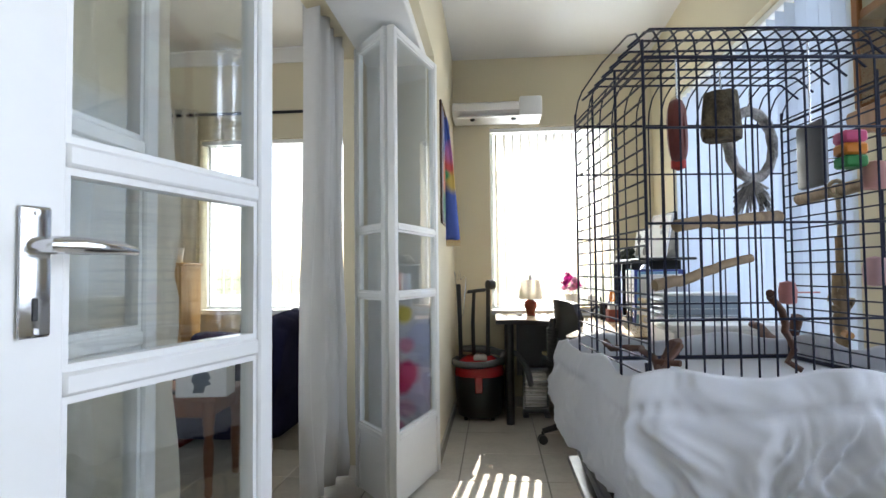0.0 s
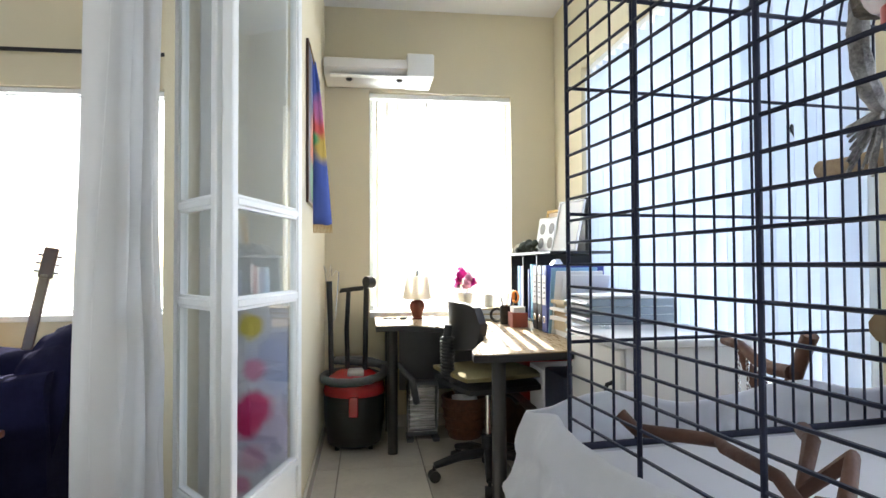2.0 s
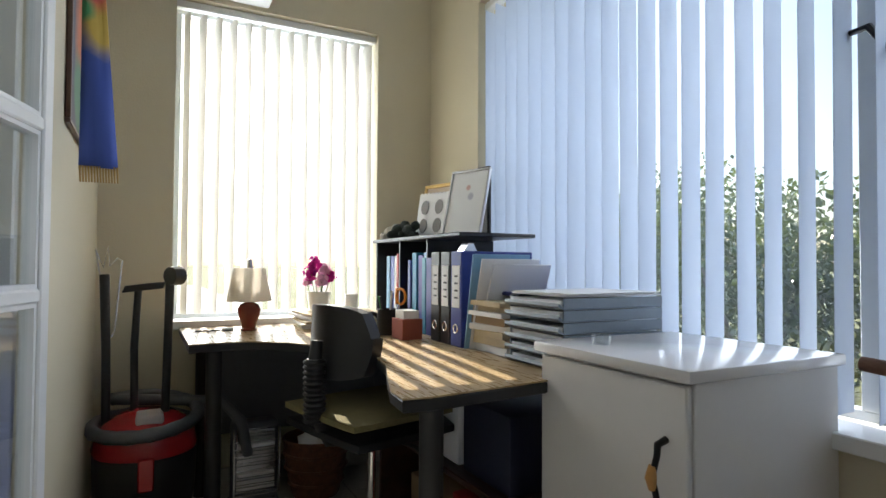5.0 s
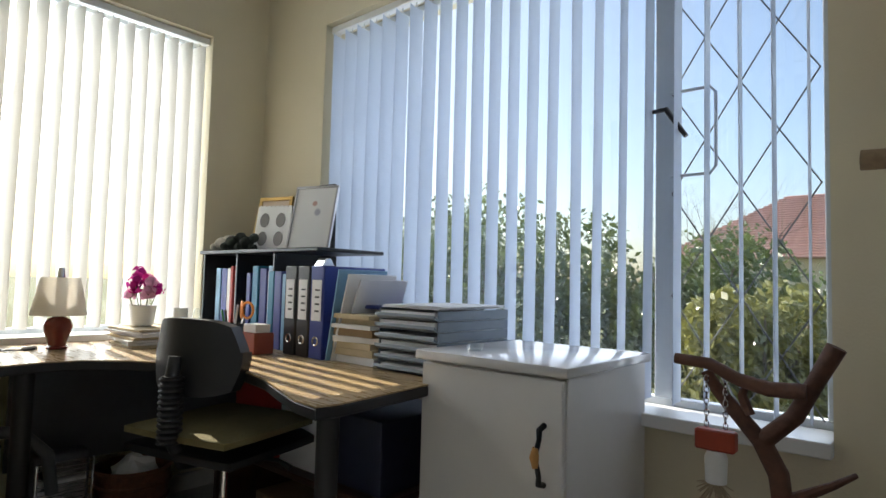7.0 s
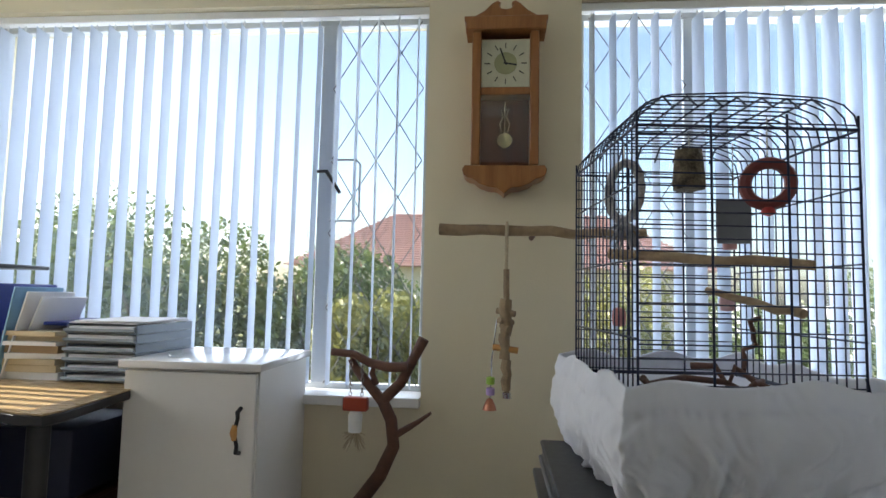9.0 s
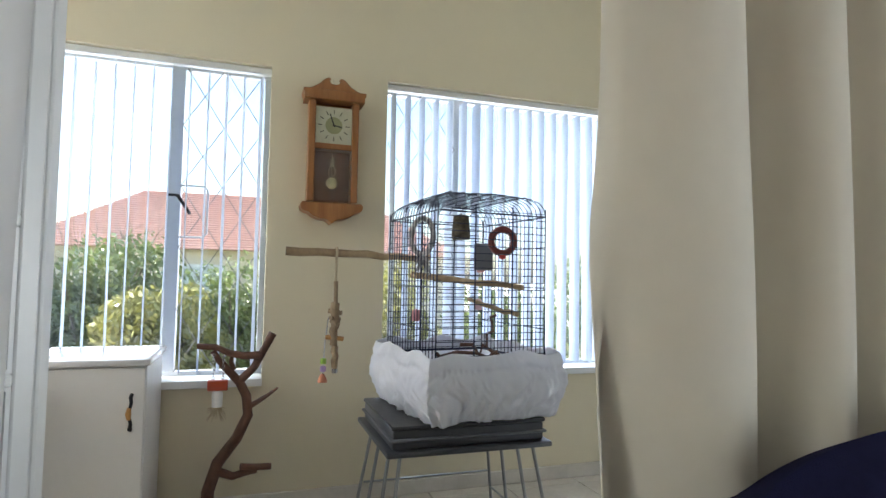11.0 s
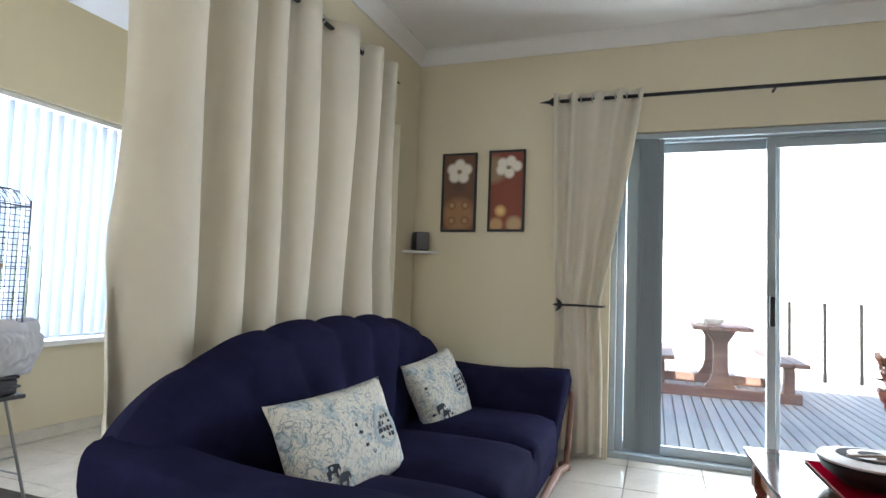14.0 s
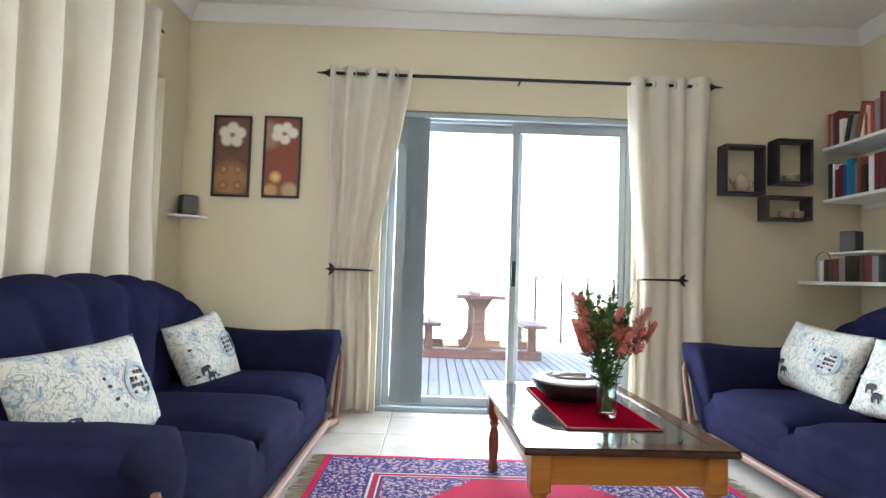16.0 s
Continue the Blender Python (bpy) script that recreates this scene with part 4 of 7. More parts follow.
def picture(name, at, turn, tilt, w, h, t, frame_m, print_m, label, cat="picture", border=0.018):
    """A framed print: four frame strips, a print, a backing; its face looks along -y before turning."""
    top = thing(name, label, cat)
    top.matrix_world = pose(*at, tilt, 0, turn)
    part("backing", box(-w / 2 + 0.004, w / 2 - 0.004, 0.0, t * 0.5, 0.004, h - 0.004), BLACK_PL, top)
    for a, b, c, d in ((-w / 2, w / 2, 0, border), (-w / 2, w / 2, h - border, h), (-w / 2, -w / 2 + border, border, h - border), (w / 2 - border, w / 2, border, h - border)):
        part("frame_strip", box(a, b, -t * 0.5, t * 0.5, c, d, 0.002), frame_m, top)
    part("print", box(-w / 2 + border, w / 2 - border, -0.002, 0.0, border, h - border), print_m, top)
    return top


CERT = blots("certificate", (0.78, 0.78, 0.76), [((0.55, 0.35, 0.30), (0, 0, 0.21), 0.015), ((0.45, 0.45, 0.5), (0.02, 0, 0.17), 0.02)])
SILVER, GOLD = plain("silver_frame", (0.55, 0.55, 0.57), 0.3, 0.8), plain("gold_frame", (0.45, 0.30, 0.10), 0.35, 0.7)
picture("certificate_frame", (1.33, 5.20, 1.092), 290, -14, 0.21, 0.29, 0.015, SILVER, CERT, "framed certificate leaning on the rack", border=0.010)
picture("gilt_picture", (1.37, 5.56, 1.092), 285, -12, 0.20, 0.27, 0.016, GOLD, blots("old_photo", (0.55, 0.45, 0.35), [((0.3, 0.2, 0.15), (0, 0, 0.12), 0.06)]), "gilt photo frame leaning on the rack")
single("dark_folder", box(-0.01, 0.01, -0.11, 0.11, 0, 0.30, 0.004), BLACK_PL, "black folder standing behind the certificate", "folder", (1.455, 5.30, 1.091), 5)
mount = thing("photo_mount", "white scalloped frame with oval photo openings", "photo frame")
mount.matrix_world = pose(1.30, 5.43, 1.091, -10, 0, 290)
wave = [(-0.09 + 0.18 * i / 24, 0.20 + 0.010 * abs(math.sin(i * math.pi / 3))) for i in range(25)]
part("board", prism([(0.09, 0.0), (-0.09, 0.0)][::-1] + wave[::-1], 'y', -0.006, 0.006), WHITE, mount)
PHOTO = plain("grey_photo", (0.22, 0.21, 0.20))
for cx in (-0.045, 0.04):
    for cz in (0.055, 0.14):
        ov = [(cx + 0.024 * math.cos(q), cz + 0.033 * math.sin(q)) for q in [2 * math.pi * k / 20 for k in range(20)]]
        part("photo", prism(ov, 'y', -0.0085, -0.0065), PHOTO, mount)
# small toys on the rack
CREAM_FUR = mat("cream_plush", (0.60, 0.55, 0.46), 0.95, var=0.3, scale=30, bump=0.6, bscale=120)
DARK_TOY = mat("dark_green_plush", (0.03, 0.04, 0.03), 0.9, var=0.4, scale=30, bump=0.5, bscale=120)
def plush(m, at, k, label):
    bm = bmesh.new()
    for c, r in (((0, 0, 0.035), 0.034), ((0.0, -0.035, 0.06), 0.024), ((0.02, 0.03, 0.018), 0.018), ((-0.02, 0.03, 0.018), 0.018), ((0.02, -0.03, 0.016), 0.016), ((-0.02, -0.03, 0.016), 0.016)):
        bmesh.ops.create_icosphere(bm, subdivisions=2, radius=r * k, matrix=Matrix.Translation(Vector(c) * k))
    for v in bm.verts:
        v.co += 0.003 * noise.noise_vector(v.co * 90)
    single("plush_toy", bm, m, label, "toy", at, 40)
plush(CREAM_FUR, (1.22, 5.70, 1.092), 0.9, "cream plush toy animal on the rack")
plush(DARK_TOY, (1.22, 5.60, 1.092), 1.0, "dark plush toy animal on the rack")
plush(DARK_TOY, (1.23, 5.50, 1.092), 0.9, "dark plush toy animal on the rack")

# lever arch files
def arch_file(y, w, m, label, text=True, lean=0):
    top = thing("lever_arch_file", label, "file", (1.10, y, DZ), 0)
    top.matrix_world = pose(1.10, y, DZ, lean, 0, 0)
    part("cover", box(0, 0.285, 0, w, 0, 0.318, 0.004), m, top)
    ring = [Vector((-0.001, w / 2 + 0.014 * math.cos(q), 0.06 + 0.014 * math.sin(q))) for q in [2 * math.pi * k / 16 for k in range(16)]]
    part("finger_ring", tube(ring, 0.003, 6, True), CHROME, top)
    lab = part("spine_label", box(-0.0015, 0.0, w * 0.16, w * 0.84, 0.13, 0.27), PAPER, top, "white spine label")
    for k in range(4):
        part("text_bar", box(-0.0022, -0.0016, w * 0.28, w * 0.6, 0.16 + k * 0.024, 0.166 + k * 0.024), BLACK_PL, lab)
arch_file(4.935, 0.070, BLACK_PL, "black lever arch file with a white label")
arch_file(4.858, 0.070, BLACK_PL, "black lever arch file with a white label")
arch_file(4.776, 0.076, BLUE_PL, "blue lever arch file with a white label")
for i, (y, w, m, h, lb) in enumerate(((5.155, 0.035, TEAL_PL, 0.30, "bright blue plastic sleeve"), (5.102, 0.05, BLUE_PL, 0.30, "blue file"), (5.058, 0.04, LBLUE, 0.29, "light blue card folder"), (5.010, 0.044, PAPER, 0.31, "white folder"))):
    o = single("file", box(0, 0.28, 0, w, 0, h, 0.003), m, lb + " leaning in the row on the desk", "file", (1.15, y, DZ))
clip_ = single("spring_clip", prism([(0, 0), (0.06, 0), (0.042, 0.03), (0.02, 0.03)], 'y', 0, 0.05, 0.003, 1), CHROME, "large chrome spring clip on a file", "clip", (1.16, 4.87, DZ + 0.319))
# pen pots and a red box in front
penpot = thing("pen_pot", "black wire pen pot with scissors and pens", "pen pot", (1.02, 5.22, DZ))
part("pot", lathe([(0.035, 0), (0.04, 0.001), (0.042, 0.10), (0.039, 0.10), (0.034, 0.006), (0, 0.005)], 20), DARK_METAL, penpot)
for i, (m, dx, dy, h) in enumerate(((BLUE_PL, 0.015, 0.01, 0.16), (GREEN_PL, -0.015, 0.012, 0.15), (WHITE, 0.0, -0.018, 0.17), (BLACK_PL, -0.02, -0.01, 0.15))):
    part("pen", rod((dx * 0.5, dy * 0.5, 0.008), (dx * 2, dy * 2, h), 0.004), m, penpot)
sc = bmesh.new()
for s in (-1, 1):
    c = Vector((0.03, -0.035 + s * 0.02, 0.15))
    add_tube(sc, [c + Vector((0.010 * math.cos(q), 0.022 * math.cos(q) * s, 0.030 * math.sin(q))) for q in [2 * math.pi * k / 12 for k in range(12)]], 0.005, 6, True)
part("scissor_handles", sc, ORANGE_PL, penpot, "orange scissor handles")
part("scissor_blades", rod((0.01, -0.01, 0.01), (0.03, -0.03, 0.125), 0.005), CHROME, penpot)
single("tape_roll", tube([Vector((0.035 * math.cos(q), 0, 0.04 + 0.035 * math.sin(q))) for q in [2 * math.pi * k / 18 for k in range(18)]], 0.008, 8, True), BLACK_PL, "black roll of tape standing on the desk", "tape", (0.98, 5.30, DZ + 0.003))
redbox = thing("card_box", "small red printed card box with white cards", "box", (1.00, 5.03, DZ))
part("box", box(0, 0.08, 0, 0.10, 0, 0.075, 0.002), plain("red_card", (0.35, 0.09, 0.06), 0.6), redbox)
part("cards", box(0.01, 0.07, 0.01, 0.09, 0.0755, 0.105, 0.001), PAPER, redbox)

# loose papers and a leaning pile
def sheets(name, at, turn, n, w, d, t, mats, label, cat, seed, tilt=0):
    rn = random.Random(seed)
    top = thing(name, label, cat)
    top.matrix_world = pose(*at, 0, tilt, turn)
    z = 0
    for i in range(n):
        tt = t * rn.uniform(0.7, 1.4)
        part("sheet", box(-w / 2, w / 2, -d / 2, d / 2, z, z + tt, 0.0008), mats[i % len(mats)], top).matrix_basis = pose(rn.uniform(-.012, .012), rn.uniform(-.012, .012), 0, 0, 0, rn.uniform(-7, 7))
        z += tt + 0.0006
    return top
sheets("book_pile", (1.25, 4.645, DZ + 0.001), 4, 8, 0.27, 0.19, 0.018, (PAPER, MANILA, MANILA, PAPER, CARD), "leaning pile of books, pads and papers", "papers", 2)
for i, (a, xx, yy, h) in enumerate(((-16, 1.10, 4.755, 0.31), (-22, 1.11, 4.74, 0.30), (-30, 1.13, 4.725, 0.29))):
    o = single("plastic_sleeve", box(0, 0.22, -0.003, 0.003, 0, h, 0.001), PAPER if i else LBLUE, "sheaf of white papers in a plastic sleeve", "papers")
    o.matrix_world = pose(xx, yy, DZ + 0.002, -a * 0.0 + 10 + 5 * i, 0, 0)
single("blue_folder", box(-0.15, 0.15, -0.11, 0.11, 0, 0.012, 0.003), BLUE_PL, "blue folder lying on the book pile", "folder", (1.33, 4.64, DZ + 0.178), -8)
tray = thing("letter_trays", "stack of six grey letter trays full of papers", "letter trays", (1.10, 4.275, DZ + 0.001))
TRAY = plain("grey_blue_tray", (0.26, 0.31, 0.36), 0.4)
for i in range(6):
    z = i * 0.0315
    tr = part("tray", box(0.02, 0.365, 0.0, 0.245, z, z + 0.004, 0.001), TRAY, tray)
    part("side", box(0.02, 0.365, 0.0, 0.004, z + 0.004, z + 0.030), TRAY, tr)
    part("side", box(0.02, 0.365, 0.241, 0.245, z + 0.004, z + 0.030), TRAY, tr)
    part("front_lip", prism([(0.0, 0.010), (0.02, 0.0), (0.02, 0.004), (0.003, 0.018)], 'y', 0.0, 0.245), TRAY, tr).location.z = z
    part("paper_ream", box(0.012 + rnd.uniform(0, 0.01), 0.35, 0.01, 0.235, z + 0.0045, z + rnd.uniform(0.018, 0.028)), PAPER, tr)
sheets("top_papers", (1.29, 4.40, DZ + 0.191), 3, 3, 0.34, 0.24, 0.003, (PAPER,), "loose white papers on the letter trays", "papers", 6)

# ---- office chair ----
CUSH = mat("olive_seat_cushion", (0.20, 0.17, 0.07), 0.95, var=0.35, scale=12, bump=0.4, bscale=200)
chair = thing("office_chair", "black office chair with an olive seat cushion", "office chair", (0.815, 4.905, 0), 15)
bm = bmesh.new()
rows = []
for r in range(9):
    v = r / 8
    row = []
    for c in range(9):
        u = c / 8 - 0.5
        wdt = 0.36 * (0.80 + 0.2 * math.sin(math.pi * min(1, v * 0.9 + 0.1)))
        row.append((0.05 * (2 * u) ** 2 + 0.015 * math.sin(math.pi * v), u * wdt, 0.625 + 0.222 * v - 0.02 * (2 * u) ** 4 * (1 if v > 0.5 else -1)))
    rows.append(row)
fr = [[bm.verts.new((-0.155 + p[0] + 0.03, p[1], p[2])) for p in row] for row in rows]
bk = [[bm.verts.new((-0.155 + p[0] - 0.006, p[1], p[2])) for p in row] for row in rows]
for g in (fr, bk):
    for r in range(8):
        for c in range(8):
            bm.faces.new((g[r][c], g[r][c + 1], g[r + 1][c + 1], g[r + 1][c]))
edge = [(0, c) for c in range(9)] + [(r, 8) for r in range(1, 9)] + [(8, c) for c in range(7, -1, -1)] + [(r, 0) for r in range(7, 0, -1)]
for (a, b), (c, d) in zip(edge, edge[1:] + edge[:1]):
    bm.faces.new((fr[a][b], fr[c][d], bk[c][d], bk[a][b]))
part("backrest", bm, BLACK_PL, chair, "curved black backrest")
part("back_strut", tube([(-0.175, 0, 0.74), (-0.185, 0, 0.66), (-0.18, 0, 0.52), (-0.13, 0, 0.43), (0.0, 0, 0.41)], [0.018, 0.022, 0.024, 0.022, 0.02], 10), BLACK_PL, chair)
bel = part("bellows", rod((-0.182, 0, 0.495), (-0.182, 0, 0.685), 0.027, n=12), BLACK_PL, chair, "ribbed rubber sleeve")
for i in range(12):
    z = 0.50 + i * 0.016
    part("rib", tube([Vector((-0.182 + 0.030 * math.cos(q), 0.030 * math.sin(q), z)) for q in [2 * math.pi * k / 12 for k in range(12)]], 0.006, 5, True), BLACK_PL, bel)
def cushion(w, d, h, ex=4.0):
    bm = bmesh.new()
    bmesh.ops.create_cube(bm, size=2)
    bmesh.ops.subdivide_edges(bm, edges=bm.edges, cuts=6, use_grid_fill=True)
    for v in bm.verts:
        x, y, z = v.co
        k = (1 - 0.75 * abs(x) ** ex) * (1 - 0.75 * abs(y) ** ex)
        v.co = Vector((x * w / 2 * (1 - 0.03 * abs(y) ** 3), y * d / 2 * (1 - 0.03 * abs(x) ** 3), z * h / 2 * max(0.3, k)))
    return bm
c_ = cushion(0.44, 0.44, 0.07)
bmesh.ops.translate(c_, verts=c_.verts, vec=(0.05, 0, 0.455))
part("seat", c_, BLACK_PL, chair, "black seat pan", smooth=60)
c_ = cushion(0.42, 0.42, 0.06)
bmesh.ops.translate(c_, verts=c_.verts, vec=(0.03, 0, 0.51))
part("seat_cushion", c_, CUSH, chair, "olive cloth cushion", smooth=60)
part("gas_stem", rod((0.03, 0, 0.10), (0.03, 0, 0.42), 0.014, n=12), CHROME, chair, "chrome gas lift stem")
part("hub", rod((0.03, 0, 0.07), (0.03, 0, 0.20), 0.032, n=14), BLACK_PL, chair)
part("height_lever", tube([(0.03, -0.02, 0.42), (0.05, -0.2, 0.42), (0.06, -0.24, 0.40)], [0.006, 0.006, 0.010]), BLACK_PL, chair)
for k in range(5):
    q = 2 * math.pi * k / 5 + 0.5
    ex, ey = 0.03 + 0.27 * math.cos(q), 0.27 * math.sin(q)
    lg = part("star_leg", tube([(0.03, 0, 0.12), (0.03 + 0.14 * math.cos(q), 0.14 * math.sin(q), 0.11), (ex, ey, 0.075)], [0.026, 0.022, 0.016]), BLACK_PL, chair)
    cs = rod((ex - 0.022 * math.sin(q), ey + 0.022 * math.cos(q), 0.028), (ex + 0.022 * math.sin(q), ey - 0.022 * math.cos(q), 0.028), 0.027, n=14)
    add_rod(cs, (ex, ey, 0.03), (ex, ey, 0.075), 0.008)
    part("caster", cs, BLACK_PL, lg, "black twin caster")

# ---- vacuum cleaner ----
vac = thing("vacuum_cleaner", "black and red drum vacuum cleaner with upright tubes", "vacuum cleaner", (0.19, 5.50, 0))
VRED = plain("glossy_red_plastic", (0.42, 0.018, 0.022), 0.2)
part("drum", lathe([(0.135, 0.02), (0.15, 0.03), (0.168, 0.16), (0.172, 0.29), (0.165, 0.30), (0.0, 0.30)], 28), BLACK_PL, vac, "black drum")
part("motor_head", lathe([(0.172, 0.30), (0.175, 0.315), (0.165, 0.36), (0.14, 0.40), (0.09, 0.43), (0.05, 0.435), (0, 0.435)], 28), VRED, vac, "red motor head")
part("lid", box(-0.035, 0.055, -0.12, 0.0, 0.405, 0.44, 0.012, 3), plain("pale_plastic", (0.55, 0.5, 0.5), 0.3), vac)
part("latch", box(-0.025, 0.025, -0.185, -0.165, 0.20, 0.31, 0.005), VRED, vac, "red clip")
hose = []
for k in range(40):
    q = 2 * math.pi * k / 30 + 0.4
    hose.append((0.175 * math.cos(q), 0.165 * math.sin(q), 0.36 + 0.0022 * k + 0.02 * math.sin(q)))
part("hose", tube(hose, [0.022 + 0.0025 * (k % 2) for k in range(40)], 10), GREY_PL, vac, "ribbed grey hose")
part("hose_tail", tube([hose[-1], (0.26, 0.02, 0.44), (0.33, -0.02, 0.36), (0.36, 0.02, 0.22)], 0.021, 10), GREY_PL, vac)
for k in range(4):
    q = math.pi / 4 + k * math.pi / 2
    part("wheel", rod((0.13 * math.cos(q) - 0.012, 0.13 * math.sin(q), 0.02), (0.13 * math.cos(q) + 0.012, 0.13 * math.sin(q), 0.02), 0.019, n=12), BLACK_PL, vac)
part("tube", tube([(-0.13, 0.03, 0.37), (-0.135, 0.05, 0.65), (-0.145, 0.06, 0.93)], [0.015, 0.015, 0.017], 12), BLACK_PL, vac, "black suction tube")
t2 = part("tube", tube([(-0.04, 0.07, 0.40), (-0.045, 0.09, 0.65), (-0.035, 0.11, 0.87)], [0.014, 0.014, 0.013], 12), BLACK_PL, vac, "black suction tube")
part("floor_head", prism([(-0.09, 0.86), (0.05, 0.875), (0.06, 0.90), (0.0, 0.895), (-0.08, 0.885)], 'y', 0.09, 0.14, 0.004, 1), BLACK_PL, t2, "flat floor nozzle")
t3 = part("tube", tube([(0.06, -0.03, 0.40), (0.065, -0.02, 0.65), (0.07, -0.01, 0.90), (0.085, -0.012, 0.925)], [0.015, 0.015, 0.016, 0.016], 12), BLACK_PL, vac, "black suction tube")
part("round_brush", rod((0.068, -0.03, 0.925), (0.105, 0.0, 0.925), 0.034, n=16), BLACK_PL, t3, "round dusting brush")
part("wire_clip", tube([(-0.16, 0.06, 0.93), (-0.175, 0.06, 1.02), (-0.15, 0.07, 0.955), (-0.135, 0.07, 1.03), (-0.13, 0.07, 0.96), (-0.105, 0.08, 0.99), (-0.09, 0.08, 0.98), (-0.10, 0.07, 0.85), (-0.11, 0.07, 0.72), (-0.12, 0.06, 0.70)], 0.0035, 6), CHROME, vac, "bent wire clip")

# ---- heater ----
heat = thing("bar_heater", "grey bar heater with chrome guard", "heater", (0.585, 5.56, 0), 0)
part("case", box(-0.09, 0.09, -0.02, 0.06, 0.02, 0.34, 0.015, 3), GREY_PL, heat)
part("reflector", box(-0.075, 0.075, -0.024, -0.019, 0.07, 0.31, 0.002), CHROME, heat)
for z in (0.13, 0.245):
    part("element", rod((-0.07, -0.034, z), (0.07, -0.034, z), 0.009, n=10), plain("white_quartz", (0.75, 0.73, 0.7), 0.4), heat)
for i in range(9):
    z = 0.075 + i * 0.028
    part("guard_wire", rod((-0.085, -0.05, z), (0.085, -0.05, z), 0.0022, n=6), CHROME, heat)
part("guard_frame", tube([(-0.085, -0.05, 0.06), (0.085, -0.05, 0.06), (0.088, -0.05, 0.32), (-0.088, -0.05, 0.32)], 0.004, 8, True), CHROME, heat)
for s in (-1, 1):
    part("foot", box(s * 0.075 - 0.02, s * 0.075 + 0.02, -0.07, 0.08, 0.0, 0.022, 0.004), GREY_PL, heat)

# ---- wall unit, pennant, poster, painting ----
unit = thing("wall_heater_unit", "slim white wall unit above the window", "wall unit")
part("case", prism([(5.82, 2.145), (5.82, 2.27), (5.62, 2.265), (5.54, 2.235), (5.53, 2.18), (5.60, 2.145)], 'x', 0.015, 0.655, 0.006, 2), WHITE_MATT, unit)
part("air_flap", box(0.05, 0.62, 5.545, 5.60, 2.138, 2.1445, 0.002), WHITE, unit)
part("end_cap", box(0.50, 0.662, 5.525, 5.815, 2.135, 2.275, 0.012, 2), WHITE, unit, "glossy white end cap")
for x in (0.16, 0.46):
    part("knob", lathe([(0.016, 0), (0.02, -0.008), (0.012, -0.018), (0, -0.018)], 12, (x, 5.62, 2.143)), BLACK_PL, unit, "small dark knob")
FLAGM = blots("pennant_print", (0.05, 0.10, 0.42), [((0.62, 0.45, 0.10), (0.075, 0, 0.36), 0.10), ((0.65, 0.10, 0.10), (0.03, 0, 0.46), 0.09), ((0.45, 0.16, 0.45), (0.09, 0, 0.52), 0.10), ((0.08, 0.35, 0.15), (0.0, 0, 0.38), 0.04), ((0.05, 0.10, 0.42), (0.05, 0, 0.70), 0.10)])
pen = thing("pennant", "narrow blue, yellow, pink cloth pennant with gold fringe", "pennant", (0.022, 4.72, 1.20))
bm = bmesh.new()
gr = [[bm.verts.new((0.008 + (0.012 + 0.070 * (1 - r / 14) ** 0.8) * c / 5, 0.006 * math.sin(c * 1.3 + r * 0.4), 0.72 * r / 14)) for c in range(6)] for r in range(15)]
for r in range(14):
    for c in range(5):
        bm.faces.new((gr[r][c], gr[r][c + 1], gr[r + 1][c + 1], gr[r + 1][c]))
cl = part("cloth", bm, FLAGM, pen)
so = cl.modifiers.new("thickness", 'SOLIDIFY')
so.thickness = 0.003
fringe = bmesh.new()
for i in range(14):
    x = 0.010 + i * 0.006
    add_rod(fringe, (x, 0, 0.004), (x + 0.002, 0, -0.035), 0.003, 0.002, 5)
part("fringe", fringe, GOLD, pen, "gold thread fringe")
part("cord", rod((0.012, 0, 0.71), (-0.004, 0.0, 0.80), 0.002, n=5), GOLD, pen)
POSTER = blots("poster_print", (0.05, 0.06, 0.10), [((0.50, 0.13, 0.06), (0, 0, 0.28), 0.22), ((0.45, 0.30, 0.10), (0.1, 0, 0.2), 0.12), ((0.06, 0.2, 0.12), (-0.1, 0, 0.12), 0.12), ((0.10, 0.12, 0.30), (0, 0, 0.58), 0.2)])
picture("poster", (0.008, 5.0, 1.30), 90, 0, 0.60, 0.72, 0.012, DARK_WOOD, POSTER, "dark multicoloured framed poster on the wall", "poster", 0.012)
CANVAS = blots("watercolour_canvas", (0.74, 0.74, 0.80), [((0.52, 0.55, 0.78), (0.09, 0, 0.66), 0.14), ((0.66, 0.58, 0.76), (0.06, 0, 0.42), 0.13), ((0.72, 0.30, 0.45), (0.01, 0, 0.64), 0.055), ((0.70, 0.05, 0.20), (0.0, 0, 0.50), 0.085), ((0.66, 0.02, 0.14), (-0.02, 0, 0.44), 0.06), ((0.74, 0.42, 0.55), (0.0, 0, 0.33), 0.06), ((0.74, 0.60, 0.10), (-0.01, 0, 0.80), 0.06), ((0.72, 0.25, 0.42), (-0.03, 0, 0.24), 0.045)], 0.7, 0.4)
pnt = single("canvas_painting", box(-0.125, 0.125, -0.012, 0.012, 0, 0.90, 0.003), CANVAS, "watercolour canvas leaning behind the folded door", "painting")
pnt.matrix_world = pose(-0.15, 4.29, 0.004, -4, 0, 0)

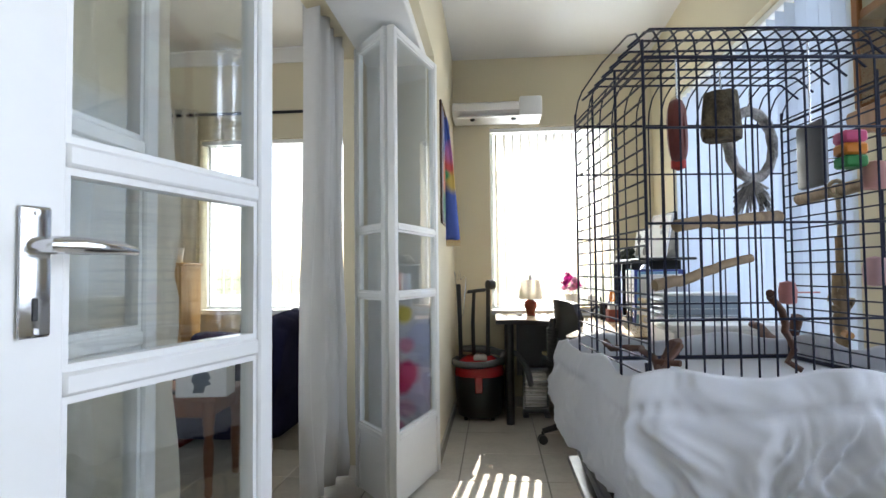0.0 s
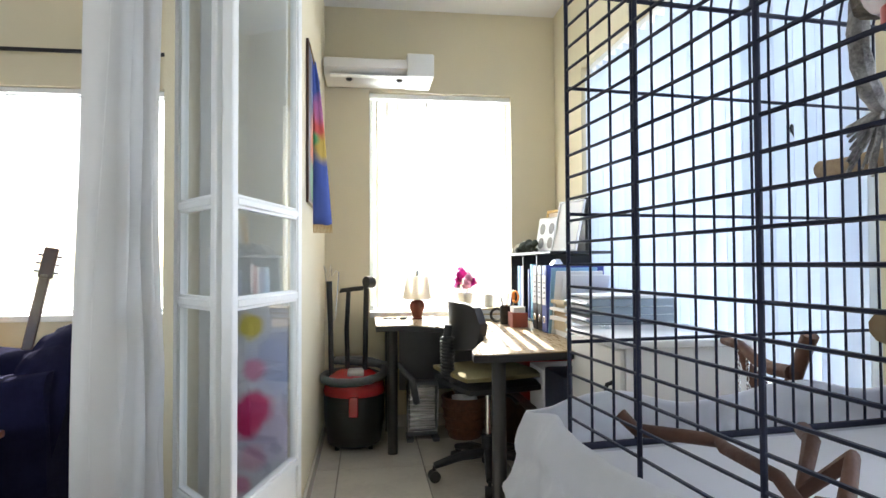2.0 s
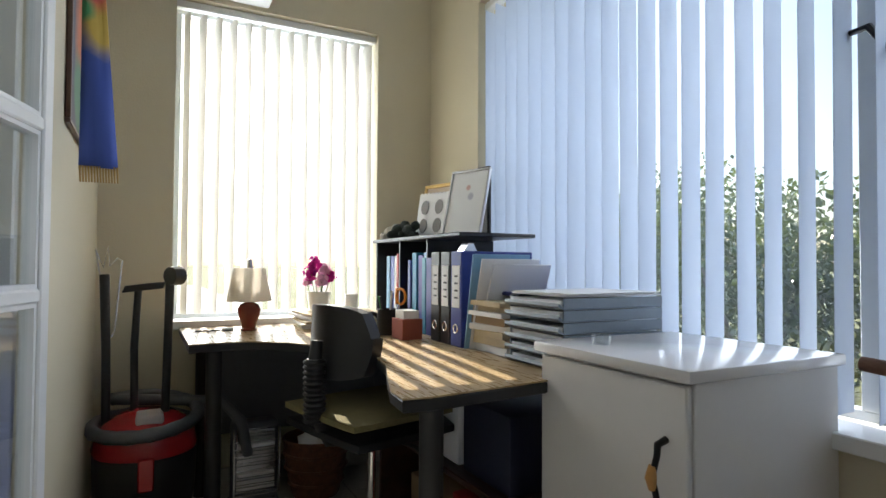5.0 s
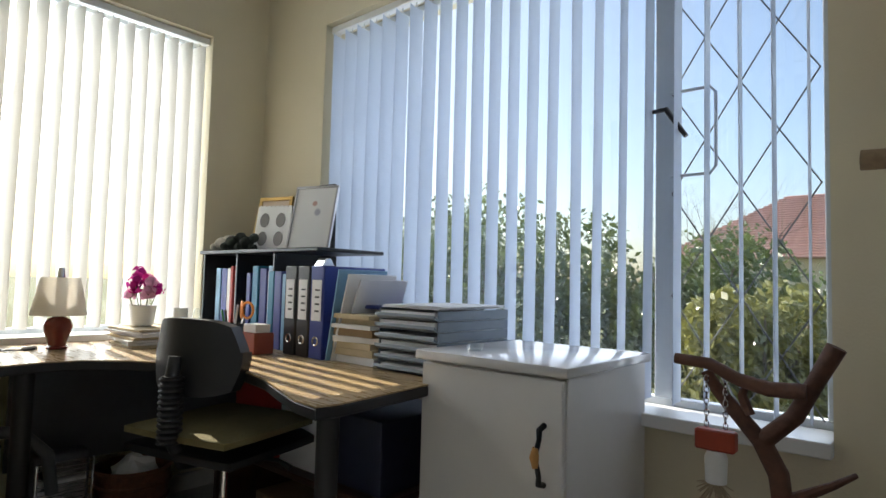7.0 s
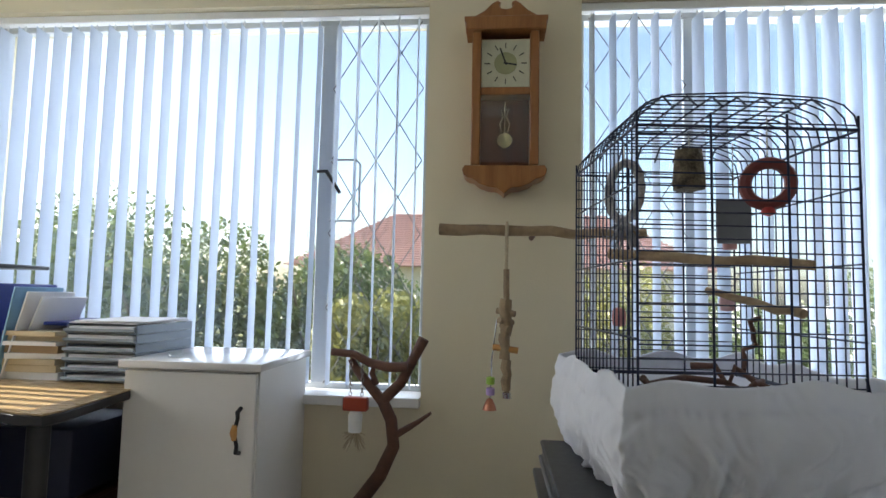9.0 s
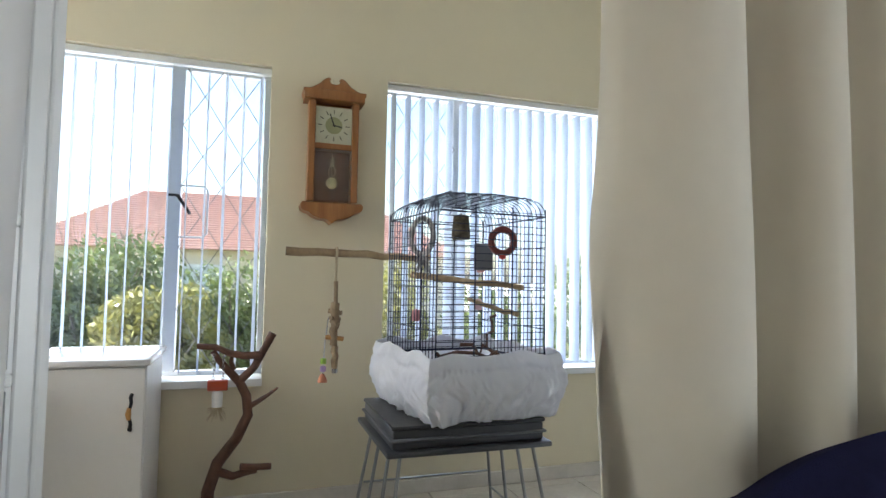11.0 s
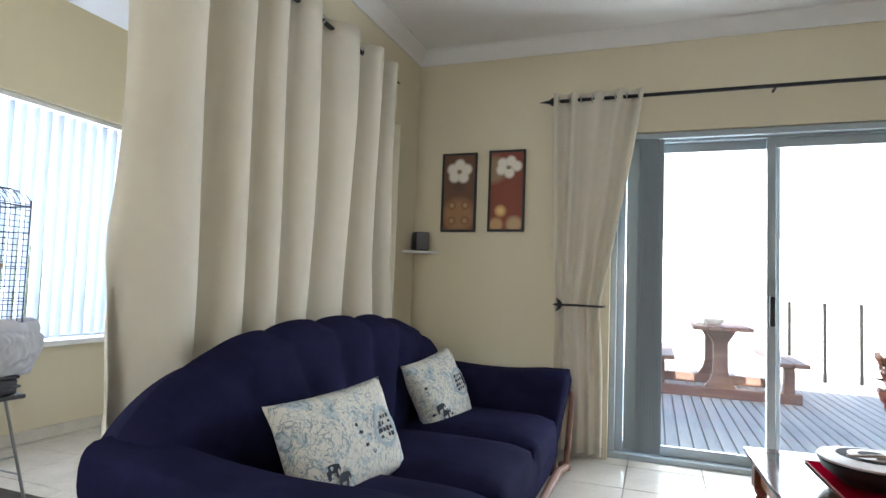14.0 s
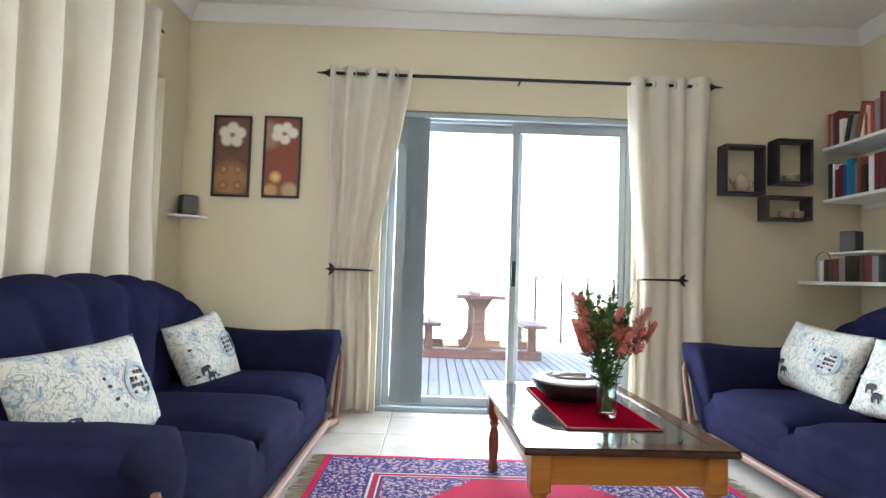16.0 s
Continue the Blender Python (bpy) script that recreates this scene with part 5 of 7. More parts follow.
# ---- clock ----
CY, CZ = 3.085, 1.45
clock = thing("wall_clock", "oak pendulum wall clock with carved crest", "clock", (E, CY, CZ))
clock.scale = (1, 0.93, 0.94)
part("back_board", box(-0.03, -0.001, -0.125, 0.125, 0.02, 0.60, 0.002), CLOCK_WOOD, clock)
for s in (-1, 1):
    part("side_post", box(-0.105, -0.03, s * 0.115 - 0.018, s * 0.115 + 0.018, 0.04, 0.575, 0.004), CLOCK_WOOD, clock)
part("cornice", prism([(-0.158, 0.575), (0.158, 0.575), (0.158, 0.60), (0.165, 0.612), (0.165, 0.628), (-0.165, 0.628), (-0.165, 0.612), (-0.158, 0.60)], 'x', -0.125, -0.002, 0.003, 1), CLOCK_WOOD, clock)
cr = [(-0.155, 0.629), (-0.12, 0.640), (-0.085, 0.66), (-0.055, 0.69), (-0.035, 0.70), (-0.022, 0.692), (-0.03, 0.682), (-0.02, 0.668), (0.0, 0.664), (0.02, 0.668), (0.03, 0.682), (0.022, 0.692), (0.035, 0.70), (0.055, 0.69), (0.085, 0.66), (0.12, 0.640), (0.155, 0.629)]
part("crest", prism(cr, 'x', -0.105, -0.075, 0.003, 1), CLOCK_WOOD, clock, "carved broken-scroll crest")
base_ = [(-0.155, 0.035), (-0.165, 0.02), (-0.16, 0.0), (-0.145, -0.012), (-0.12, -0.018), (-0.10, -0.035), (-0.06, -0.05), (-0.03, -0.052), (-0.015, -0.062), (0, -0.075), (0.015, -0.062), (0.03, -0.052), (0.06, -0.05), (0.10, -0.035), (0.12, -0.018), (0.145, -0.012), (0.16, 0.0), (0.165, 0.02), (0.155, 0.035)]
part("base_carving", prism(base_, 'x', -0.115, -0.002, 0.003, 1), CLOCK_WOOD, clock, "carved scalloped base")
part("mid_rail", box(-0.10, -0.03, -0.097, 0.097, 0.318, 0.35, 0.003), CLOCK_WOOD, clock)
dial = part("dial", box(-0.092, -0.086, -0.095, 0.095, 0.35, 0.545), plain("ivory_dial", (0.54, 0.54, 0.40), 0.3), clock, "ivory dial with roman numeral ring")
DIALG = plain("green_gilt", (0.32, 0.33, 0.18), 0.4, 0.3)
part("dial_centre", rod((-0.093, 0, 0.447), (-0.0945, 0, 0.447), 0.045, n=24), DIALG, dial)
for k in range(12):
    q = 2 * math.pi * k / 12
    nb = part("hour_mark", box(-0.0945, -0.092, -0.0018, 0.0018, 0.062, 0.084), BLACK_PL, dial)
    nb.matrix_basis = pose(0, 0, 0.447, math.degrees(q), 0, 0)
for L_, ang in ((0.045, 100), (0.065, -20)):
    hd = part("hand_pointer", box(-0.0975, -0.096, -0.003, 0.003, -0.008, L_), BLACK_PL, dial)
    hd.matrix_basis = pose(0, 0, 0.447, ang, 0, 0)
part("case_back", box(-0.034, -0.030, -0.097, 0.097, 0.05, 0.318), RED_WOOD, clock, "dark recess of the pendulum case")
BRASS = plain("brass", (0.62, 0.52, 0.30), 0.25, 0.9)
pd = part("pendulum", rod((-0.065, 0, 0.30), (-0.065, 0, 0.17), 0.003), BRASS, clock, "brass pendulum")
part("bob", lathe([(0, -0.006), (0.03, -0.004), (0.032, 0.0), (0.03, 0.004), (0, 0.006)], 24), BRASS, pd, "round brass bob").matrix_basis = pose(-0.065, 0, 0.145, 0, 90, 0)
part("lyre", tube([(-0.065, -0.012, 0.18), (-0.065, -0.02, 0.21), (-0.065, -0.006, 0.24), (-0.065, -0.015, 0.27), (-0.065, 0.015, 0.27), (-0.065, 0.006, 0.24), (-0.065, 0.02, 0.21), (-0.065, 0.012, 0.18)], 0.003, 6, True), BRASS, pd)
part("glass_front", box(-0.1035, -0.1015, -0.097, 0.097, 0.05, 0.318), GLASS, clock)
part("hanger", rod((-0.09, 0, 0.665), (-0.004, 0, 0.73), 0.0015, n=5), CHROME, clock)

# ---- natural perches ----
STICK = mat("peeled_branch", (0.42, 0.31, 0.18), 0.75, var=0.5, scale=7, stretch=(1, 1, 1), bump=0.5, bscale=40, col2=(0.16, 0.10, 0.06))
DARKBR = mat("dark_branch", (0.17, 0.075, 0.045), 0.7, var=0.5, scale=9, bump=0.5, bscale=45, col2=(0.05, 0.022, 0.016))
ROPE = mat("jute_rope", (0.55, 0.45, 0.30), 0.95, var=0.3, scale=40, bump=0.6, bscale=150)


def wiggle(a, b, n, amp, seed):
    rn = random.Random(seed)
    a, b = Vector(a), Vector(b)
    return [a.lerp(b, i / n) + (Vector((rn.gauss(0, amp), rn.gauss(0, amp), rn.gauss(0, amp))) if 0 < i < n else Vector()) for i in range(n + 1)]


wp = thing("wall_perch", "thick peeled branch perch fixed to the wall", "perch")
pts = wiggle((1.28, 3.305, 1.235), (1.25, 2.62, 1.225), 9, 0.005, 4)
part("branch", tube(pts, [0.021, 0.020, 0.018, 0.019, 0.017, 0.018, 0.017, 0.017, 0.016, 0.016], 12), STICK, wp)
part("bracket", rod((1.275, 2.98, 1.23), (1.499, 2.98, 1.23), 0.010), DARKBR, wp)
toy = thing("hanging_parrot_toy", "hanging toy of wood pieces, rope and a bell", "bird toy", (1.262, 3.075, 0))
part("rope", tube([(0, 0, 1.245), (0.005, 0.0, 1.15), (0, 0.002, 1.02), (0, -0.002, 0.75)], 0.006, 6), ROPE, toy)
part("rope_loop", tube([Vector((0.0 + 0.022 * math.cos(q), 0.0, 1.235 + 0.022 * math.sin(q))) for q in [2 * math.pi * k / 12 for k in range(12)]], 0.006, 6, True), ROPE, toy)
rn = random.Random(9)
for z0_, z1_, r_, y_ in ((1.00, 0.88, 0.020, 0.0), (0.885, 0.80, 0.017, 0.006), (0.80, 0.70, 0.016, -0.004)):
    part("bark_piece", tube(wiggle((0, y_, z0_), (0, y_, z1_), 4, 0.003, int(z0_ * 100)), [r_, r_ * 1.1, r_ * 0.95, r_ * 1.05, r_ * 0.9], 9), STICK, toy)
for z_, L_, q, m in ((0.955, 0.032, 1.2, STICK), (0.905, 0.030, 0.4, STICK), (0.835, 0.042, 1.5, ORANGE_WOOD), (0.925, 0.03, 2.3, STICK)):
    part("wood_piece", tube([(-L_ * math.cos(q), -L_ * math.sin(q), z_ - 0.004), (L_ * math.cos(q), L_ * math.sin(q), z_ + 0.006)], 0.011, 9), m, toy)
part("spine_stick", rod((0, 0, 1.10), (0.0, -0.006, 0.70), 0.010), STICK, toy)
part("chain", tube([(0, 0.03, 0.93), (0, 0.045, 0.80), (0, 0.048, 0.66)], 0.003, 5), CHROME, toy)
part("bead", lathe([(0, 0), (0.014, 0.004), (0.014, 0.026), (0, 0.03)], 12, (0, 0.048, 0.715)), plain("lime_bead", (0.35, 0.6, 0.08)), toy)
part("bead", lathe([(0, 0), (0.014, 0.004), (0.014, 0.026), (0, 0.03)], 12, (0, 0.048, 0.68)), plain("violet_bead", (0.45, 0.3, 0.6)), toy)
part("bell", lathe([(0.024, 0), (0.021, 0.012), (0.010, 0.035), (0.0, 0.04)], 14, (0, 0.05, 0.635)), plain("copper", (0.5, 0.2, 0.12), 0.3, 0.8), toy, "copper bell")
part("bell", lathe([(0.015, 0), (0.015, 0.018), (0.004, 0.024), (0, 0.024)], 12, (0, -0.006, 0.675)), CHROME, toy, "chrome bell")

tree = thing("branch_perch_stand", "dark forked branch standing as a bird perch", "perch", (0, 0, 0))
part("base", box(1.10, 1.42, 3.46, 3.78, 0, 0.03, 0.004), DARK_WOOD, tree, "square wooden base")
part("trunk", tube([(1.27, 3.60, 0.02), (1.27, 3.60, 0.18), (1.275, 3.565, 0.30), (1.28, 3.49, 0.40), (1.28, 3.445, 0.50), (1.28, 3.455, 0.585), (1.28, 3.49, 0.655)], [0.030, 0.027, 0.025, 0.024, 0.022, 0.021, 0.020], 10), DARKBR, tree)
part("fork", tube([(1.28, 3.49, 0.645), (1.28, 3.425, 0.71), (1.28, 3.385, 0.79), (1.28, 3.35, 0.86)], [0.020, 0.018, 0.017, 0.019], 10), DARKBR, tree)
part("fork", tube([(1.28, 3.49, 0.65), (1.28, 3.535, 0.70), (1.28, 3.575, 0.745), (1.28, 3.60, 0.785)], [0.019, 0.017, 0.015, 0.012], 10), DARKBR, tree)
part("cross_branch", tube([(1.27, 3.40, 0.765), (1.27, 3.47, 0.762), (1.27, 3.53, 0.775), (1.27, 3.59, 0.803), (1.27, 3.665, 0.808)], [0.018, 0.017, 0.015, 0.014, 0.013], 10), DARKBR, tree)
part("twig", tube([(1.28, 3.45, 0.53), (1.28, 3.40, 0.56), (1.28, 3.36, 0.585), (1.28, 3.32, 0.615)], [0.013, 0.011, 0.008, 0.005], 8), DARKBR, tree)
part("twig", tube([(1.28, 3.51, 0.70), (1.28, 3.525, 0.74), (1.285, 3.52, 0.76)], [0.012, 0.01, 0.008], 8), DARKBR, tree)
part("low_twig", tube([(1.275, 3.58, 0.27), (1.27, 3.50, 0.24), (1.27, 3.44, 0.255), (1.27, 3.40, 0.26)], [0.02, 0.017, 0.016, 0.015], 8), DARKBR, tree)
part("low_cross", tube([(1.25, 3.47, 0.285), (1.26, 3.42, 0.275), (1.27, 3.34, 0.27)], [0.014, 0.015, 0.014], 8), DARKBR, tree)
ct = thing("chain_toy", "red block and bell toy hanging on two chains", "bird toy", (1.265, 3.575, 0))
for s in (-1, 1):
    ch = bmesh.new()
    for i in range(9):
        c = Vector((0, s * 0.02, 0.70 - i * 0.0125 + 0.07))
        ax = (1, 0) if i % 2 else (0, 1)
        add_tube(ch, [c + Vector((0.005 * math.cos(q) * ax[0], 0.005 * math.cos(q) * ax[1], 0.008 * math.sin(q))) for q in [2 * math.pi * k / 8 for k in range(8)]], 0.0016, 4, True)
    part("chain", ch, CHROME, ct)
part("red_block", box(-0.016, 0.016, -0.042, 0.042, 0.615, 0.66, 0.004), plain("red_stained_wood", (0.42, 0.06, 0.025), 0.6), ct)
part("white_bell", lathe([(0.022, 0.545), (0.024, 0.60), (0.018, 0.614), (0, 0.615)], 14), WHITE, ct)
kn = bmesh.new()
for i in range(40):
    q, w = rn.uniform(0, 6.28), rn.uniform(-0.03, 0.03)
    add_rod(kn, (0, 0, 0.55), (0.035 * math.cos(q), 0.04 * math.sin(q), 0.51 + w), 0.003, 0.001, 4)
part("rope_tassel", kn, ROPE, ct)

# ---- cage on its tray and stand ----
cage = thing("bird_cage", "dark blue wire parrot cage with a white sheet skirt", "bird cage")
WIRE = plain("dark_blue_wire", (0.018, 0.022, 0.05), 0.4, 0.4)
cx0, cx1, cy0, cy1, cz0, czs, czt = 0.535, 1.05, 2.365, 2.83, 0.80, 1.37, 1.447


def wire_part(name, pts, r=0.0019, closed=False, n=5):
    return part(name, tube(pts, r, n, closed), WIRE, cage)


# upright wires of the two short sides arch over into the roof
for i in range(18):
    x = cx0 + (cx1 - cx0) * i / 17
    k = 1 - abs(2 * i / 17 - 1) ** 10 * 0.12
    arch = [(x, cy0, cz0), (x, cy0, czs), (x, cy0 + 0.008, czs + 0.035 * k), (x, cy0 + 0.03, czs + 0.06 * k), (x, cy0 + 0.07, czs + 0.075 * k)]
    wire_part("upright_wire", arch + [(x, (cy0 + cy1) / 2, czt - 0.02 * (1 - k))] + [(p[0], cy0 + cy1 - p[1], p[2]) for p in arch[::-1]])
# level wires of the two long sides
for i in range(22):
    z = cz0 + 0.01 + (czs - cz0) * i / 21
    for x in (cx0, cx1):
        wire_part("level_wire", [(x, cy0, z), (x, cy1, z)])
for z in (0.93, 1.09, 1.25):
    for y in (cy0 - 0.003, cy1 + 0.003):
        wire_part("cross_wire", [(cx0, y, z), (cx1, y, z)], 0.0024)
for i in range(7):
    y = cy0 + 0.07 + (cy1 - cy0 - 0.14) * i / 6
    wire_part("roof_wire", [(cx0, y, czs + 0.045), (cx0 + 0.04, y, czs + 0.078), ((cx0 + cx1) / 2, y, czt + 0.003), (cx1 - 0.04, y, czs + 0.078), (cx1, y, czs + 0.045)], 0.0026)
for x in (cx0, cx1):
    for y in (cy0, cy0 + 0.15, cy0 + 0.31, cy1):
        wire_part("frame_post", [(x, y, cz0 - 0.02), (x, y, czs + 0.03)], 0.0027, n=8)
wire_part("base_ring", [(cx0, cy0, cz0), (cx1, cy0, cz0), (cx1, cy1, cz0), (cx0, cy1, cz0)], 0.005, True, 8)
wire_part("shoulder_ring", [(cx0, cy0, czs), (cx1, cy0, czs), (cx1, cy1, czs), (cx0, cy1, czs)], 0.0035, True, 6)
wire_part("hook_wire", [(cx0 - 0.004, cy0 + 0.005, 0.86), (cx0 - 0.006, cy0 - 0.006, 0.80), (cx0 - 0.014, cy0 - 0.012, 0.76), (cx0 - 0.022, cy0 - 0.015, 0.735), (cx0 - 0.032, cy0 - 0.014, 0.735), (cx0 - 0.034, cy0 - 0.014, 0.745)], 0.003, n=6)
# sheet gathered round the base
bm = bmesh.new()
def ring_at(s, grow):
    """Point s (0..4) round the cage's foot, pushed out by grow, with rounded corners."""
    k = int(s) % 4
    f = s - int(s)
    c = [(cx0, cy0), (cx1, cy0), (cx1, cy1), (cx0, cy1)]
    a, b = Vector(c[k]), Vector(c[(k + 1) % 4])
    p = a.lerp(b, f)
    m = Vector(((cx0 + cx1) / 2, (cy0 + cy1) / 2))
    return m + (p - m) * (1 + grow)
NS, NR = 480, 40
rings = []
for r in range(NR + 1):
    v = r / NR
    z = 0.848 - 0.248 * v
    row = []
    for i in range(NS):
        s = 4 * i / NS
        th = 2 * math.pi * i / NS
        hang = max(0.0, (v - 0.24) / 0.76)
        seam = math.exp(-((v - 0.24) / 0.045) ** 2)
        drift = th + 0.35 * noise.noise(Vector((th * 1.7, v * 1.5, 3.0)))
        fold = abs(math.sin(drift * 10 + 1.1 * hang)) ** 1.4 * 0.6 + abs(math.sin(drift * 17.5 + 2.0 + 1.6 * hang)) ** 2 * 0.4
        crease = 0.34 - abs(noise.noise(Vector((drift * 7 + 2.2 * v, v * 2.4 + 0.4 * th, 9.1))))
        crease2 = 0.30 - abs(noise.noise(Vector((drift * 15 - 3 * v, v * 4.5, 5.3))))
        frill = 0.020 * (fold - 0.45) * hang ** 0.6 + 0.040 * crease * hang ** 0.5 + 0.018 * crease2 * (0.25 + hang) + 0.0022 * math.sin(th * 58 + 9 * math.sin(th * 5)) * (seam + 0.5 * hang * (1 - hang)) + 0.012 * noise.noise(Vector((th * 5, v * 3.5, 4.1)))
        belly = 0.024 + 0.055 * math.sin(math.pi * min(1, 0.12 + v * 0.75)) - 0.030 * v - 0.006 * seam
        p = ring_at(s, belly / 0.27)
        d = (p - Vector(((cx0 + cx1) / 2, (cy0 + cy1) / 2))).normalized()
        row.append(bm.verts.new((p.x + d.x * frill, p.y + d.y * frill, z + 0.008 * math.sin(th * 9) * (1 - v) + 0.012 * noise.noise(Vector((th * 3, 7, v))))))
    rings.append(row)
for a, b in zip(rings, rings[1:]):
    for i in range(NS):
        bm.faces.new((a[i], a[(i + 1) % NS], b[(i + 1) % NS], b[i]))
sk = part("sheet_skirt", bm, SHEET, cage, "crumpled white cotton sheet gathered round the base", smooth=180)
so = sk.modifiers.new("thickness", 'SOLIDIFY')
so.thickness = 0.003
part("cage_floor", box(cx0 + 0.006, cx1 - 0.006, cy0 + 0.006, cy1 - 0.006, 0.60, 0.795, 0.004), SHEET, cage, "sheet-covered cage floor")

# the cage stands a little askew on its tray
cage.matrix_world = pose(0.772, 2.618, 0) @ pose(0, 0, 0, 0, 0, 6) @ pose(-0.77, -2.60, 0)

stand = thing("cage_stand", "grey tray on a folding metal tube stand", "stand")
TRAYP = plain("dark_grey_tray", (0.05, 0.053, 0.06), 0.35)
part("tray_bottom", box(0.50, 1.06, 2.355, 2.995, 0.495, 0.515, 0.006, 2), TRAYP, stand)
part("tray_body", box(0.525, 1.035, 2.38, 2.97, 0.515, 0.585, 0.01, 2), TRAYP, stand)
part("tray_lip", box(0.515, 1.045, 2.37, 2.98, 0.545, 0.556, 0.004), GREY_PL, stand)
part("tray_rim", box(0.52, 1.04, 2.375, 2.975, 0.585, 0.599, 0.004), BLACK_PL, stand)
TUBE = plain("grey_tube", (0.30, 0.31, 0.31), 0.35, 0.7)
for s in (-1, 1):
    yt, yb = 2.675 + s * 0.26, 2.675 + s * 0.335
    for x0_, x1_ in ((0.55, 0.47), (0.70, 0.66), (0.86, 0.90), (1.01, 1.09)):
        part("leg", rod((x0_, yt, 0.495), (x1_, yb, 0.006), 0.007, n=8), TUBE, stand)
    part("cross_tube", rod((0.50, 2.675 + s * 0.31, 0.16), (1.05, 2.675 + s * 0.31, 0.16), 0.005, n=8), TUBE, stand)
for x_ in (0.51, 1.045):
    part("cross_tube", rod((x_, 2.385, 0.24), (x_, 2.965, 0.24), 0.005, n=8), TUBE, stand)
single("floor_mat", box(0.44, 1.22, 2.22, 3.04, 0.001, 0.007, 0.002), mat("dark_brown_mat", (0.055, 0.045, 0.04), 0.95, var=0.4, scale=20, bump=0.6, bscale=200), "dark brown mat on the floor under the cage", "mat")

# toys and perches in the cage
def perch_in(a, b, r, m, label, seed, amp=0.004):
    return single("cage_perch", tube(wiggle(a, b, 8, amp, seed), [r * (1 - 0.03 * k) for k in range(9)], 10), m, label, "perch")
perch_in((0.97, 2.79, 1.135), (0.63, 2.42, 1.09), 0.015, STICK, "straight peeled perch across the cage", 1, 0.002)
perch_in((0.60, 2.46, 0.985), (0.82, 2.58, 1.035), 0.011, STICK, "short slanting perch in the cage", 2)
perch_in((0.57, 2.80, 0.845), (0.66, 2.52, 0.835), 0.008, DARKBR, "dark bent branch on the cage floor", 3, 0.015)
perch_in((0.70, 2.66, 0.86), (0.60, 2.42, 0.82), 0.008, DARKBR, "dark bent branch on the cage floor", 5, 0.012)
perch_in((0.80, 2.46, 0.97), (0.86, 2.48, 0.83), 0.007, DARKBR, "dark twig standing in the cage", 8, 0.008)
BLKROPE = mat("black_white_rope", (0.62, 0.60, 0.58), 0.95, var=0.0, scale=30, col2=(0.05, 0.05, 0.055), bump=0.5, bscale=120)
hoop = thing("rope_hoop", "black and white rope hoop hanging in the cage", "bird toy")
part("hoop", tube([Vector((0.905 + 0.062 * math.cos(q), 2.765 + 0.03 * math.cos(q), 1.30 + 0.078 * math.sin(q))) for q in [2 * math.pi * k / 26 for k in range(26)]], [0.011 + 0.002 * (k % 2) for k in range(26)], 8, True), BLKROPE, hoop)
kn = bmesh.new()
for i in range(46):
    q = rn.uniform(0, 6.28)
    add_rod(kn, (0.905, 2.765, 1.22), (0.905 + 0.04 * math.cos(q), 2.765 + 0.04 * math.sin(q), 1.16 + rn.uniform(-0.03, 0.04)), 0.004, 0.002, 4)
part("rope_knot", kn, BLKROPE, hoop)
part("hanger", rod((0.905, 2.765, 1.378), (0.905, 2.765, 1.43), 0.002, n=5), CHROME, hoop)
hoop2 = thing("wood_hoop", "dark red wooden ring toy hanging in the cage", "bird toy")
part("ring", tube([Vector((0.66 + 0.018 * math.cos(q), 2.50 + 0.042 * math.cos(q), 1.275 + 0.048 * math.sin(q))) for q in [2 * math.pi * k / 24 for k in range(24)]], 0.014, 8, True), plain("dark_red_wood", (0.16, 0.03, 0.025), 0.5), hoop2)
part("hanger", rod((0.66, 2.50, 1.33), (0.66, 2.50, 1.43), 0.002, n=5), CHROME, hoop2)
part("red_bead", lathe([(0, 0), (0.014, 0.006), (0.014, 0.02), (0, 0.026)], 10, (0.66, 2.50, 1.20)), RED_PL, hoop2)
part("bead_string", rod((0.66, 2.50, 1.20), (0.66, 2.50, 1.24), 0.0015, n=5), CHROME, hoop2)
seed_ = mat("seed_block", (0.20, 0.16, 0.10), 0.95, var=0.0, scale=45, col2=(0.03, 0.025, 0.02), bump=1.0, bscale=70)
sb = lathe([(0.0, 1.285), (0.038, 1.285), (0.040, 1.30), (0.033, 1.385), (0.0, 1.39)], 14, (0.79, 2.63, 0))
for v in sb.verts:
    v.co += 0.004 * noise.noise_vector(v.co * 60)
seedt = thing("seed_block", "dark seed block hanging from the cage roof", "bird food")
part("block", sb, seed_, seedt)
part("hanger", rod((0.79, 2.63, 1.385), (0.79, 2.63, 1.43), 0.002, n=5), CHROME, seedt)
mir = thing("mirror_toy", "grey plastic mirror toy with coloured beads", "bird toy")
part("body", box(0.885, 0.90, 2.44, 2.53, 1.16, 1.28, 0.008, 2), plain("grey_toy_plastic", (0.16, 0.17, 0.19), 0.3), mir)
part("hanger", rod((0.892, 2.485, 1.275), (0.892, 2.485, 1.43), 0.002, n=5), CHROME, mir)
for i, m in enumerate((plain("neon_pink", (0.75, 0.10, 0.25)), ORANGE_PL, GREEN_PL)):
    part("bead", box(0.925, 0.965, 2.44, 2.48, 1.235 - i * 0.022, 1.256 - i * 0.022, 0.004), m, mir)
part("bead_rod", rod((0.895, 2.46, 1.21), (0.945, 2.46, 1.21), 0.002, n=5), CHROME, mir)
